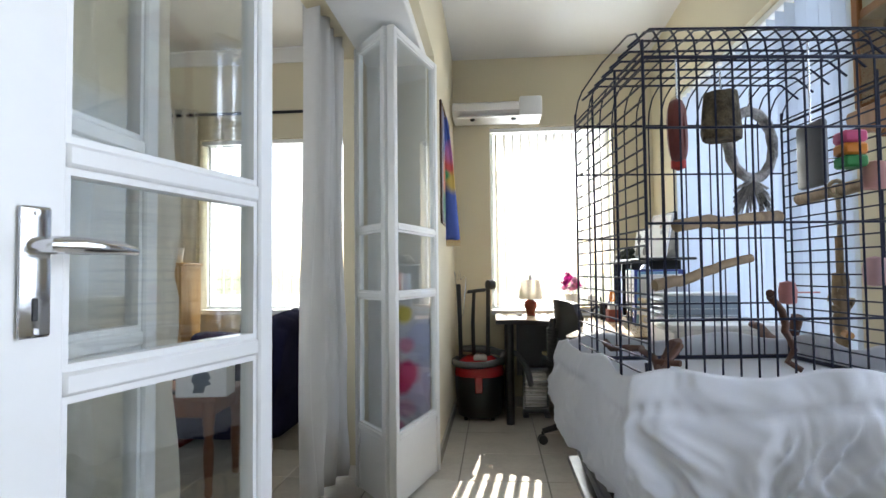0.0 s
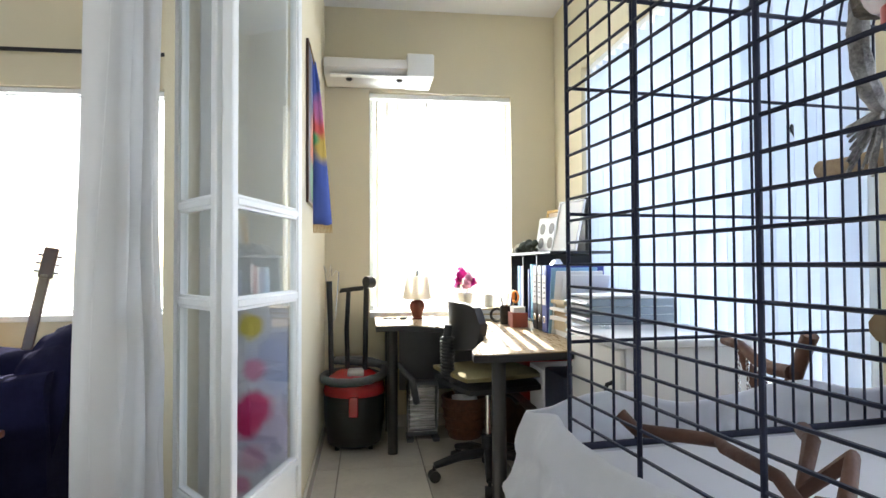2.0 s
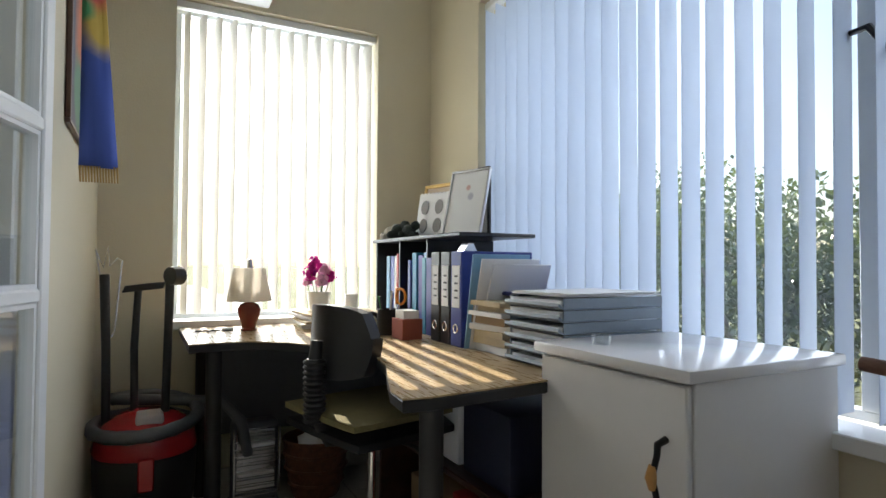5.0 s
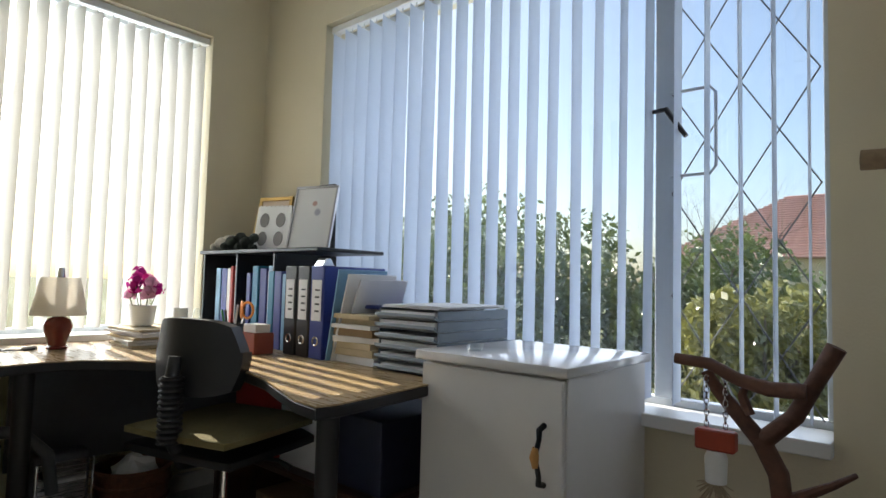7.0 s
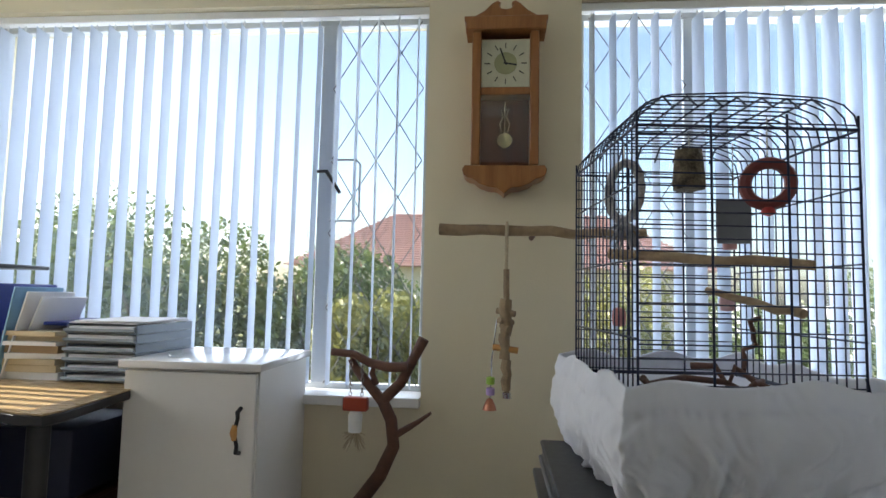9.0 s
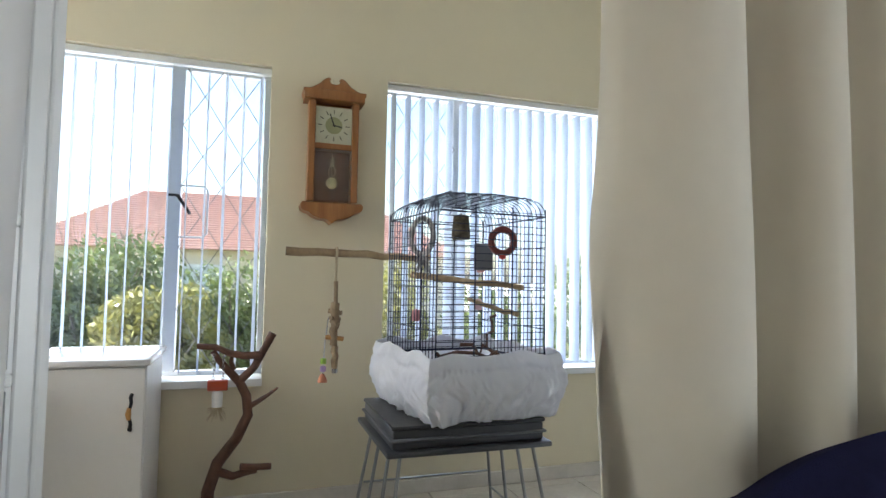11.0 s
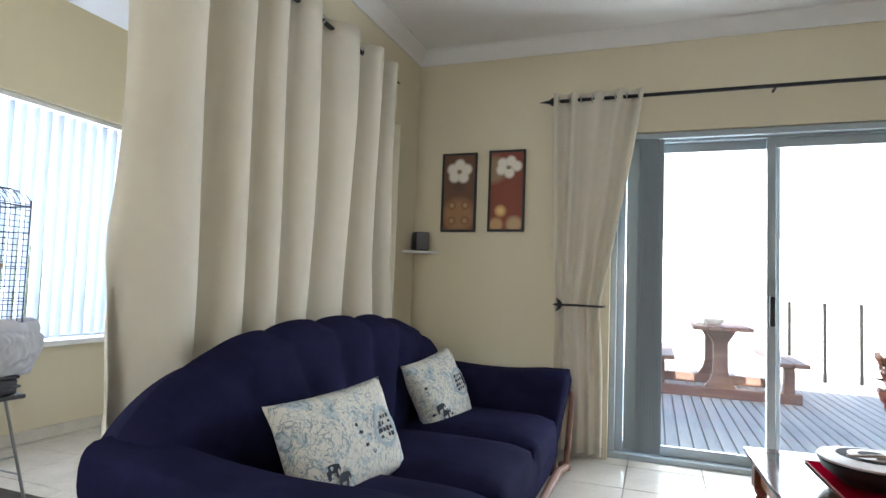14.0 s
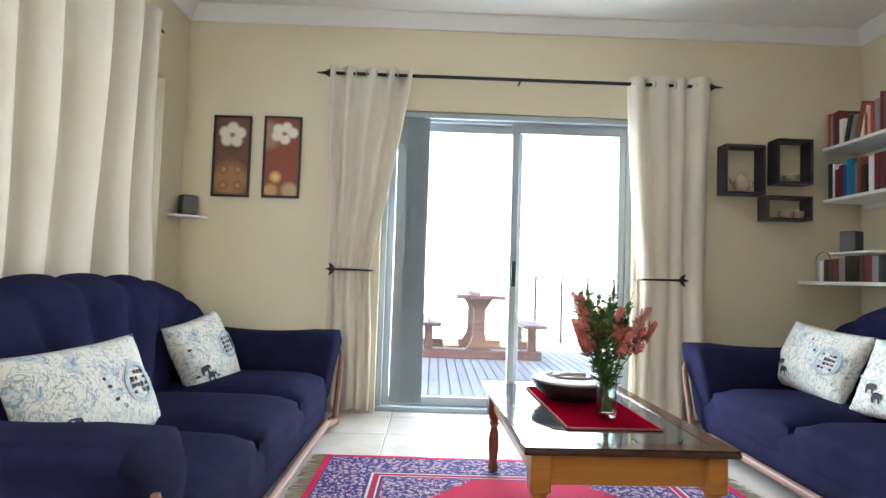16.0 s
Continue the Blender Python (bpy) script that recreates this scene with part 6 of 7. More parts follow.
for at, m, lb in (((0.975, 2.765, 0.932), plain("pink_mineral", (0.55, 0.24, 0.24), 0.8), "pink mineral block clipped in the cage"), ((0.985, 2.47, 0.98), plain("pale_pink_mineral", (0.62, 0.40, 0.42), 0.8), "pale pink mineral block clipped in the cage"), ((0.985, 2.46, 1.15), plain("rose_mineral", (0.62, 0.33, 0.30), 0.8), "pink mineral block clipped in the cage")):
    blk_ = lathe([(0, 0), (0.018, 0.003), (0.02, 0.03), (0.016, 0.05), (0, 0.054)], 10)
    add_rod(blk_, (0, 0, 0.027), (0.55 - at[0] if at[0] < 0.7 else 1.045 - at[0], 0, 0.027), 0.002, n=5)
    single("mineral_block", blk_, m, lb, "bird food", at)

# ---- living room: sofas ----
FOOTWOOD = wood("limed_rose_wood", (0.16, 0.075, 0.05), (0.30, 0.16, 0.11), 0.65, axis=1)
FOOTLINE = plain("limed_groove", (0.42, 0.30, 0.25), 0.7)


def soft_box(x0, x1, y0, y1, z0, z1, ex=6.0, puff=0.0, cuts=7):
    """A padded block with rounded edges and a domed top."""
    bm = bmesh.new()
    bmesh.ops.create_cube(bm, size=2)
    bmesh.ops.subdivide_edges(bm, edges=bm.edges, cuts=cuts, use_grid_fill=True)
    hx, hy, hz = (x1 - x0) / 2, (y1 - y0) / 2, (z1 - z0) / 2
    r = min(hx, hy, hz) * 0.55
    for v in bm.verts:
        p = Vector((v.co.x * hx, v.co.y * hy, v.co.z * hz))
        q = Vector((max(-hx + r, min(hx - r, p.x)), max(-hy + r, min(hy - r, p.y)), max(-hz + r, min(hz - r, p.z))))
        d = p - q
        if d.length > 1e-6:
            p = q + d.normalized() * r
        if v.co.z > 0:
            p.z += puff * (1 - v.co.x ** 4) * (1 - v.co.y ** 4)
        v.co = p + Vector(((x0 + x1) / 2, (y0 + y1) / 2, (z0 + z1) / 2))
    return bm


def sofa(at, turn, L, seats, label, group="sofas of the living room", back_h=0.90):
    """A channel-backed sofa that faces -x before turning; its back stands at x = 0, its length runs along y."""
    top = thing("sofa", label, "sofa", at, turn, group)
    D, arm = 1.02, 0.30
    y0, y1 = -L / 2, L / 2
    part("base", soft_box(-D + 0.005, -0.08, y0 + 0.10, y1 - 0.10, 0.055, 0.32, ex=14, cuts=7), SOFA, top, smooth=60)
    sw = (L - 2 * arm + 0.08) / seats
    for i in range(seats):
        a = y0 + arm - 0.04 + i * sw
        part("seat_cushion", soft_box(-D, -0.25, a + 0.004, a + sw - 0.004, 0.15, 0.36, ex=4.5, puff=0.03), SOFA, top, smooth=60)
    # fan back
    nu, nv = 96, 16
    grids = []
    for side in (0, 1):
        g = []
        for i in range(nu + 1):
            u = -1 + 2 * i / nu
            rowz = 0.50 + (back_h - 0.50) * (1 - abs(u) ** 3.0) ** 0.6
            row = []
            for j in range(nv + 1):
                v = j / nv
                y = u * (L / 2 - 0.05) * (0.94 + 0.06 * v)
                z = 0.22 + (rowz - 0.22) * v
                chan = abs(math.sin(math.pi * 3.5 * (u * 0.98 / (0.42 + 0.58 * v) + 1)))
                scal = 0.045 * chan ** 0.55 * math.sin(math.pi * min(1, v * 0.85 + 0.15)) ** 0.5
                roll = 0.10 * math.sqrt(max(0, 1 - ((v - 0.86) / 0.14) ** 2)) if v > 0.86 else 0.10
                x = -0.13 - 0.10 * (1 - v) * 0.9
                zz = z + 0.018 * chan ** 0.6 * v ** 3
                row.append((x - roll - scal, y, zz) if side == 0 else (x + min(0.12, roll), y, zz))
            g.append(row)
        grids.append(g)
    bm = bmesh.new()
    V = [[[bm.verts.new(p) for p in row] for row in g] for g in grids]
    for k in (0, 1):
        for i in range(nu):
            for j in range(nv):
                bm.faces.new((V[k][i][j], V[k][i + 1][j], V[k][i + 1][j + 1], V[k][i][j + 1]))
    for i in range(nu):
        bm.faces.new((V[0][i][nv], V[0][i + 1][nv], V[1][i + 1][nv], V[1][i][nv]))
        bm.faces.new((V[0][i][0], V[1][i][0], V[1][i + 1][0], V[0][i + 1][0]))
    for j in range(nv):
        for i in (0, nu):
            bm.faces.new((V[0][i][j], V[0][i][j + 1], V[1][i][j + 1], V[1][i][j]))
    part("back", bm, SOFA, top, "fan-shaped channel-stitched back", smooth=70)
    for s in (-1, 1):
        # rolled arm: a rounded section swept from back to front, flaring forwards
        bm = bmesh.new()
        secs = []
        for k in range(13):
            t = k / 12
            x = -0.10 - (D - 0.09) * t
            h = 0.625 - 0.045 * math.sin(math.pi * t * 0.9) - (0.02 * (t - 0.85) / 0.15 if t > 0.85 else 0)
            yo = s * (L / 2 - 0.02 + 0.05 * t * t)
            yi = s * (L / 2 - arm + 0.02)
            mid, half = (yo + yi) / 2, abs(yo - yi) / 2
            prof = []
            for q in range(24):
                th = 2 * math.pi * q / 24
                c, sn = math.cos(th), math.sin(th)
                e = 0.42
                px = half * (abs(c) ** e) * (1 if c > 0 else -1)
                pz = (abs(sn) ** e) * (1 if sn > 0 else -1)
                z = 0.12 + (h - 0.12) * (pz * 0.5 + 0.5)
                lean = s * 0.10 * max(0, (z - 0.40) / 0.2) * (0.2 + 0.8 * t)
                prof.append((x + 0.03 * (1 - pz) * (t > 0.9), mid + px * (0.86 if z < 0.4 else 1) + lean, z))
            secs.append([bm.verts.new(p) for p in prof])
        for a, b in zip(secs, secs[1:]):
            for q in range(24):
                bm.faces.new((a[q], a[(q + 1) % 24], b[(q + 1) % 24], b[q]))
        fcap = [bm.verts.new(v.co + Vector((-0.02, 0, 0)) + (Vector((v.co.x, s * (L / 2 - arm / 2), 0.36)) - v.co) * 0.25) for v in secs[-1]]
        for q in range(24):
            bm.faces.new((secs[-1][q], secs[-1][(q + 1) % 24], fcap[(q + 1) % 24], fcap[q]))
        bm.faces.new(fcap)
        bm.faces.new(secs[0][::-1])
        part("arm", bm, SOFA, top, "rounded padded arm", smooth=70)
        # carved show-wood up the arm's front
        yy = s * (L / 2 - arm * 0.5)
        facing = [(-D - 0.03, yy + s * 0.13, 0.47), (-D - 0.036, yy + s * 0.125, 0.42), (-D - 0.036, yy + s * 0.09, 0.32), (-D - 0.034, yy + s * 0.055, 0.22), (-D - 0.03, yy + s * 0.035, 0.13), (-D - 0.025, yy + s * 0.03, 0.06)]
        part("arm_facing", tube(facing, [0.010, 0.015, 0.017, 0.018, 0.019, 0.016], 10), FOOTWOOD, top, "carved show-wood arm front")
        part("arm_groove", tube([(p[0] - 0.013, p[1] - s * 0.008, p[2]) for p in facing[1:]], 0.004, 6), FOOTLINE, top)
        part("scroll_foot", lathe([(0.0, -0.025), (0.034, -0.02), (0.038, 0), (0.034, 0.02), (0.0, 0.025)], 14, (-D - 0.012, yy + s * 0.06, 0.04)), FOOTWOOD, top, "scrolled wooden foot")
    curve = [(-D - 0.022, -L / 2 + 0.10 + (L - 0.20) * i / 24, 0.045 + 0.05 * min(1, math.sin(math.pi * i / 24) * 2.6) ** 1.5) for i in range(25)]
    part("front_rail", tube(curve, 0.021, 10), FOOTWOOD, top, "curved show-wood front rail")
    part("rail_groove", tube([(p[0] - 0.016, p[1], p[2] + 0.012) for p in curve], 0.004, 6), FOOTLINE, top)
    for s in (-1, 1):
        for x in (-0.16, -D + 0.06):
            part("foot", lathe([(0.03, 0.001), (0.035, 0.02), (0.028, 0.11), (0.0, 0.11)], 12, (x, s * (L / 2 - 0.15), 0)), FOOTWOOD, top)
    return top


sofa((-0.66, 1.85, 0), 0, 2.50, 3, "navy blue three-seat sofa before the long curtain")
sofa((-4.92, 1.72, 0), 180, 2.05, 2, "navy blue two-seat sofa against the west wall")
sofa((-0.84, 5.02, 0), 0, 1.08, 1, "navy blue armchair near the north window", back_h=0.78)


# cushions with a toile print
def toile():
    m = cloth_mat("toile_print_cloth", (0.72, 0.70, 0.62), 0.03, 500)
    n, l = m.node_tree.nodes, m.node_tree.links
    b = n["Principled BSDF"]
    src = b.inputs["Base Color"].links[0].from_socket
    tc = n["Texture Coordinate"]
    last = src
    for sc, dist, lo, hi, col in ((16, 0.8, 0.600, 0.75, (0.50, 0.56, 0.57)), (12, 2.8, 0.488, 0.50, (0.28, 0.34, 0.37)), (6, 3.5, 0.490, 0.50, (0.24, 0.30, 0.34)), (16, 2.0, 0.672, 0.75, (0.22, 0.29, 0.34))):
        nz, r, mx = n.new("ShaderNodeTexNoise"), n.new("ShaderNodeValToRGB"), n.new("ShaderNodeMix")
        nz.inputs["Scale"].default_value, nz.inputs["Detail"].default_value, nz.inputs["Distortion"].default_value = sc, 3, dist
        l.new(tc.outputs["Object"], nz.inputs["Vector"])
        r.color_ramp.elements[0].position, r.color_ramp.elements[0].color = lo - 0.009, (0, 0, 0, 1)
        r.color_ramp.elements[1].position, r.color_ramp.elements[1].color = lo, (1, 1, 1, 1)
        e = r.color_ramp.elements.new(hi + 0.004)
        e.color = (1, 1, 1, 1) if sc == 16 else (0.8, 0.8, 0.8, 1)
        e = r.color_ramp.elements.new(min(1, hi + 0.02))
        e.color = (1, 1, 1, 1) if sc == 16 else (0, 0, 0, 1)
        l.new(nz.outputs["Fac"], r.inputs[0])
        mx.data_type = 'RGBA'
        l.new(r.outputs[0], mx.inputs["Factor"])
        l.new(last, mx.inputs[6])
        mx.inputs[7].default_value = (*col, 1)
        last = mx.outputs[2]
    l.new(last, b.inputs["Base Color"])
    return m


TOILE = toile()
INK = plain("dark_ink", (0.03, 0.035, 0.05), 0.9)
WASH = plain("blue_grey_ink", (0.40, 0.48, 0.52), 0.9)


def pillow(at, w, h, turn, lean, roll, label, seed):
    """A plump scatter cushion; its face looks along -x before turning."""
    rn = random.Random(seed)
    top = thing("scatter_cushion", label, "cushion", group="toile scatter cushions")
    top.matrix_world = pose(*at, 0, 0, turn) @ pose(0, 0, 0, 0, lean, 0) @ pose(0, 0, 0, roll, 0, 0)
    bm = bmesh.new()
    n = 22
    def face(y, z, s):
        u, v = abs(2 * y / w), abs(2 * z / h)
        k = max(0, (1 - u ** 2.6) * (1 - v ** 2.6)) ** 0.5
        return s * 0.075 * k + 0.006 * noise.noise(Vector((y * 9, z * 9, seed)))
    gs = []
    for s in (-1, 1):
        gs.append([[bm.verts.new((face(w * (i / n - 0.5), h * (j / n - 0.5), s), w * (i / n - 0.5) * (1 - 0.07 * (1 - abs(2 * j / n - 1) ** 2)), h / 2 + h * (j / n - 0.5) * (1 - 0.07 * (1 - abs(2 * i / n - 1) ** 2)))) for j in range(n + 1)] for i in range(n + 1)])
        for i in range(n):
            for j in range(n):
                bm.faces.new((gs[-1][i][j], gs[-1][i + 1][j], gs[-1][i + 1][j + 1], gs[-1][i][j + 1]))
    bmesh.ops.remove_doubles(bm, verts=bm.verts, dist=0.0125)
    part("cover", bm, TOILE, top, smooth=180)
    # printed animals and a cartouche, a hair above the cloth
    def patch(cy, cz, outline, m):
        bm = bmesh.new()
        vs = []
        for oy, oz in outline:
            y, z = cy + oy, cz + oz
            vs.append(bm.verts.new((face(y, z, -1) - 0.0022, y, h / 2 + z)))
        bm.faces.new(vs)
        part("printed_motif", bm, m, top)
    eleph = [(0.03, 0.0), (0.028, 0.022), (0.01, 0.028), (-0.012, 0.026), (-0.03, 0.022), (-0.036, 0.004), (-0.030, -0.006), (-0.026, 0.008), (-0.02, 0.004), (-0.02, -0.02), (-0.011, -0.02), (-0.008, -0.002), (0.012, -0.002), (0.014, -0.02), (0.024, -0.02)]
    patch(w * 0.27, -h * 0.20, eleph, INK)
    patch(w * 0.20, -h * 0.30, eleph, INK)
    sq = lambda a, b: [(-a, -b), (a, -b), (a, b), (-a, b)]
    for i in range(4):
        for j in range(4):
            if rn.random() < 0.8:
                patch(-w * 0.26 + 0.026 * (i - 1.5), 0.024 * (j - 1.5), sq(rn.uniform(0.006, 0.012), rn.uniform(0.004, 0.010)), INK)
    for k in range(26):
        q = 2 * math.pi * k / 26
        patch(-w * 0.26 + 0.075 * math.cos(q), 0.07 * math.sin(q), [(0.013 * math.cos(t), 0.010 * math.sin(t)) for t in (0, 1.2, 2.5, 3.7, 5.0)], WASH)
    for k in range(16):
        patch(rn.uniform(-0.1, 0.4) * w, rn.uniform(-0.35, 0.4) * h, [(0.012 * math.cos(t) * rn.uniform(0.4, 1.5), 0.008 * math.sin(t)) for t in (0, 1.2, 2.5, 3.7, 5.0)], WASH if k % 5 else INK)
    return top


pillow((-1.22, 2.36, 0.33), 0.68, 0.385, -6, 24, -1, "white toile cushion with blue-grey print on the sofa", 1)
pillow((-1.17, 1.23, 0.325), 0.46, 0.40, -16, 22, -10, "white toile cushion with blue-grey print on the sofa", 2)
pillow((-4.33, 1.14, 0.375), 0.68, 0.40, 180, 24, 3, "white toile cushion with blue-grey print on the two-seater", 3)
pillow((-4.33, 1.86, 0.375), 0.66, 0.40, 184, 26, -3, "white toile cushion with blue-grey print on the two-seater", 4)

# ---- rug ----
def rug_mat(hx, hy):
    m = mat("persian_rug_wool", (0.40, 0.015, 0.06), 0.95, var=0.25, scale=30, bump=0.4, bscale=300, spec=0.1)
    n, l = m.node_tree.nodes, m.node_tree.links
    b, tc = n["Principled BSDF"], n["Texture Coordinate"]
    base = b.inputs["Base Color"].links[0].from_socket
    sep = n.new("ShaderNodeSeparateXYZ")
    l.new(tc.outputs["Object"], sep.inputs[0])
    def M(op, a, bb=None, c=None):
        q = n.new("ShaderNodeMath")
        q.operation = op
        for i, v in enumerate((a, bb, c)):
            if v is None:
                continue
            if isinstance(v, (int, float)):
                q.inputs[i].default_value = v
            else:
                l.new(v, q.inputs[i])
        return q.outputs[0]
    ax, ay = M('ABSOLUTE', sep.outputs[0]), M('ABSOLUTE', sep.outputs[1])
    edge = M('MINIMUM', M('SUBTRACT', hx, ax), M('SUBTRACT', hy, ay))       # distance from the rug's rim
    def ramp(sock, stops, const=True):
        r = n.new("ShaderNodeValToRGB")
        r.color_ramp.interpolation = 'CONSTANT' if const else 'LINEAR'
        while len(r.color_ramp.elements) < len(stops):
            r.color_ramp.elements.new(0.5)
        for e, (p, c) in zip(r.color_ramp.elements, stops):
            e.position, e.color = p, (*c, 1) if len(c) == 3 else c
        l.new(sock, r.inputs[0])
        return r.outputs[0]
    red, navy, cream, pink, rose = (0.50, 0.014, 0.07), (0.05, 0.045, 0.16), (0.55, 0.48, 0.47), (0.52, 0.20, 0.29), (0.36, 0.02, 0.07)
    bands = ramp(edge, [(0, red), (0.03, navy), (0.036, cream), (0.048, rose), (0.095, cream), (0.105, navy), (0.26, cream), (0.27, rose), (0.30, cream), (0.308, navy), (0.318, red)])
    vor = n.new("ShaderNodeTexVoronoi")
    vor.inputs["Scale"].default_value = 46
    vor.distance = 'MANHATTAN'
    l.new(tc.outputs["Object"], vor.inputs["Vector"])
    motif = ramp(vor.outputs["Distance"], [(0, cream), (0.14, rose), (0.24, cream), (0.36, navy), (0.46, pink), (0.54, cream), (0.64, navy)])
    nz = n.new("ShaderNodeTexNoise")
    nz.inputs["Scale"].default_value, nz.inputs["Distortion"].default_value = 13, 1.5
    l.new(tc.outputs["Object"], nz.inputs["Vector"])
    # border and centre medallion carry the small motif, the field between stays red
    med = M('ADD', M('MULTIPLY', ax, 1.25), ay)
    in_med = M('MAXIMUM', M('LESS_THAN', med, M('MULTIPLY_ADD', nz.outputs["Fac"], 0.25, 0.50)), M('GREATER_THAN', med, M('MULTIPLY_ADD', nz.outputs["Fac"], 0.25, 1.22)))
    in_border = M('MULTIPLY', M('LESS_THAN', edge, 0.25), M('GREATER_THAN', edge, 0.04))
    inner = M('MULTIPLY', in_med, M('GREATER_THAN', edge, 0.325))
    fac = M('MULTIPLY', M('MAXIMUM', in_border, inner), M('GREATER_THAN', nz.outputs["Fac"], 0.22))
    mx = n.new("ShaderNodeMix")
    mx.data_type = 'RGBA'
    l.new(fac, mx.inputs["Factor"])
    l.new(bands, mx.inputs[6])
    l.new(motif, mx.inputs[7])
    mu = n.new("ShaderNodeMix")
    mu.data_type, mu.blend_type = 'RGBA', 'MULTIPLY'
    mu.inputs["Factor"].default_value = 0.0
    l.new(mx.outputs[2], mu.inputs[6])
    l.new(base, mu.inputs[7])
    l.new(mu.outputs[2], b.inputs["Base Color"])
    return m


rug = thing("persian_rug", "red and navy patterned rug with cream fringe", "rug", (-2.74, 2.62, 0.001))
RHX, RHY = 0.98, 1.36
part("woven_field", box(-RHX, RHX, -RHY, RHY, 0, 0.009, 0.002), rug_mat(RHX, RHY), rug)
FR = plain("cream_fringe", (0.55, 0.47, 0.33), 0.95)
fr_ = bmesh.new()
rn = random.Random(21)
for s in (-1, 1):
    for i in range(190):
        y = -RHY + 2 * RHY * i / 189
        a = Vector((s * RHX, y, 0.005))
        b = Vector((s * (RHX + rn.uniform(0.05, 0.085)), y + rn.gauss(0, 0.016), 0.003))
        add_tube(fr_, [a, a.lerp(b, 0.5) + Vector((0, rn.gauss(0, 0.006), 0.001)), b], [0.0035, 0.003, 0.002], 4)
tagged(part("fringe", fr_, FR, rug, "knotted cream fringe"), kind="stuff")

# ---- coffee table ----
TX, TY, TZ = -2.91, 1.95, 0.435
ct_ = thing("coffee_table", "coffee table with glass panels, dark rim and turned legs", "coffee table", (TX, TY, 0), 2)
hx, hy = 0.345, 0.57
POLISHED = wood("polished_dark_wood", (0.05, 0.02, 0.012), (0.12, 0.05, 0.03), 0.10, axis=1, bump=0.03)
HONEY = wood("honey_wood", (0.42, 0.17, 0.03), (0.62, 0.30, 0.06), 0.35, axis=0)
part("rim", prism([(-hx, -hy), (hx, -hy), (hx, hy), (-hx, hy)], 'z', TZ - 0.026, TZ - 0.006, 0.006, 2), DARK_WOOD, ct_, "dark moulded rim")
for a, b, c, d in ((-hx, hx, -hy, -hy + 0.07), (-hx, hx, hy - 0.07, hy), (-hx, -hx + 0.07, -hy + 0.07, hy - 0.07), (hx - 0.07, hx, -hy + 0.07, hy - 0.07), (-hx + 0.07, hx - 0.07, -0.03, 0.03)):
    part("top_frame", box(a, b, c, d, TZ - 0.0055, TZ, 0.002), POLISHED, ct_, "polished dark frame")
MIRGLASS = mat("dark_glass", (0.07, 0.08, 0.085), 0.03, var=0.05, spec=1.0)
for a, b in ((-hy + 0.07, -0.03), (0.03, hy - 0.07)):
    part("glass_panel", box(-hx + 0.07, hx - 0.07, a, b, TZ - 0.0055, TZ - 0.001), MIRGLASS, ct_, "bevelled glass panel")
for s in (-1, 1):
    part("apron", box(-hx + 0.09, hx - 0.09, s * (hy - 0.06) - 0.01, s * (hy - 0.06) + 0.01, TZ - 0.13, TZ - 0.026, 0.003), HONEY, ct_)
    part("apron", box(s * (hx - 0.06) - 0.01, s * (hx - 0.06) + 0.01, -hy + 0.09, hy - 0.09, TZ - 0.13, TZ - 0.026, 0.003), HONEY, ct_)
    for q in (-1, 1):
        lx, ly = s * (hx - 0.06), q * (hy - 0.06)
        # legs at the +y end are honey, those at the other end darker red-brown
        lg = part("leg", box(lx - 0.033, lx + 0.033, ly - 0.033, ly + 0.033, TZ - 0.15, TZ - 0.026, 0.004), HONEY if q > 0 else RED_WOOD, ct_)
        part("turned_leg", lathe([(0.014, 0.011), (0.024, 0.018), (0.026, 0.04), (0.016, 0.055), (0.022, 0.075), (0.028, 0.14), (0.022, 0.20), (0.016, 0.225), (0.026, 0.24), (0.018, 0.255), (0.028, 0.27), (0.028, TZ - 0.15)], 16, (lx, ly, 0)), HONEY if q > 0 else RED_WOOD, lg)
# runner, bowl, vase
RUN = mat("red_velvet_runner", (0.23, 0.002, 0.014), 0.95, var=0.2, scale=20, bump=0.3, bscale=300, spec=0.0)
run = thing("table_runner", "dark red velvet runner on the coffee table", "table runner", (TX - 0.02, TY - 0.02, TZ + 0.0012), 2)
part("cloth", box(-0.17, 0.17, -0.40, 0.36, 0, 0.003, 0.001), RUN, run)
part("trim", tube([(-0.17, -0.40, 0.003), (0.17, -0.40, 0.003), (0.17, 0.36, 0.003), (-0.17, 0.36, 0.003)], 0.004, 6, True), plain("rose_braid", (0.42, 0.10, 0.10), 0.9), run)
BOWLW = mat("carved_dark_bowl", (0.030, 0.022, 0.022), 0.4, var=0.3)
bowl = thing("african_bowl", "dark wooden bowl with pale patterned lid", "bowl", (TX + 0.005, TY - 0.17, TZ + 0.0045))
part("bowl", lathe([(0.08, 0), (0.10, 0.002), (0.155, 0.045), (0.172, 0.075), (0.165, 0.08), (0.0, 0.08)], 36), BOWLW, bowl)
RINGDARK = mat("dark_lid_ring", (0.02, 0.015, 0.015), 0.8, var=0.2, spec=0.1)
RINGS = plain("pale_lid", (0.56, 0.47, 0.42), 0.5)
part("lid", lathe([(0.172, 0.0805), (0.172, 0.088), (0.12, 0.098), (0.118, 0.098)], 36), RINGS, bowl, "pale patterned lid")
part("lid_centre", lathe([(0.118, 0.0975), (0.09, 0.1015), (0.086, 0.1015)], 30), RINGDARK, bowl)
part("lid_centre", lathe([(0.086, 0.101), (0.06, 0.104), (0.058, 0.104)], 30), RINGS, bowl)
part("lid_centre", lathe([(0.058, 0.1035), (0.02, 0.106), (0.0, 0.106)], 24), RINGDARK, bowl)
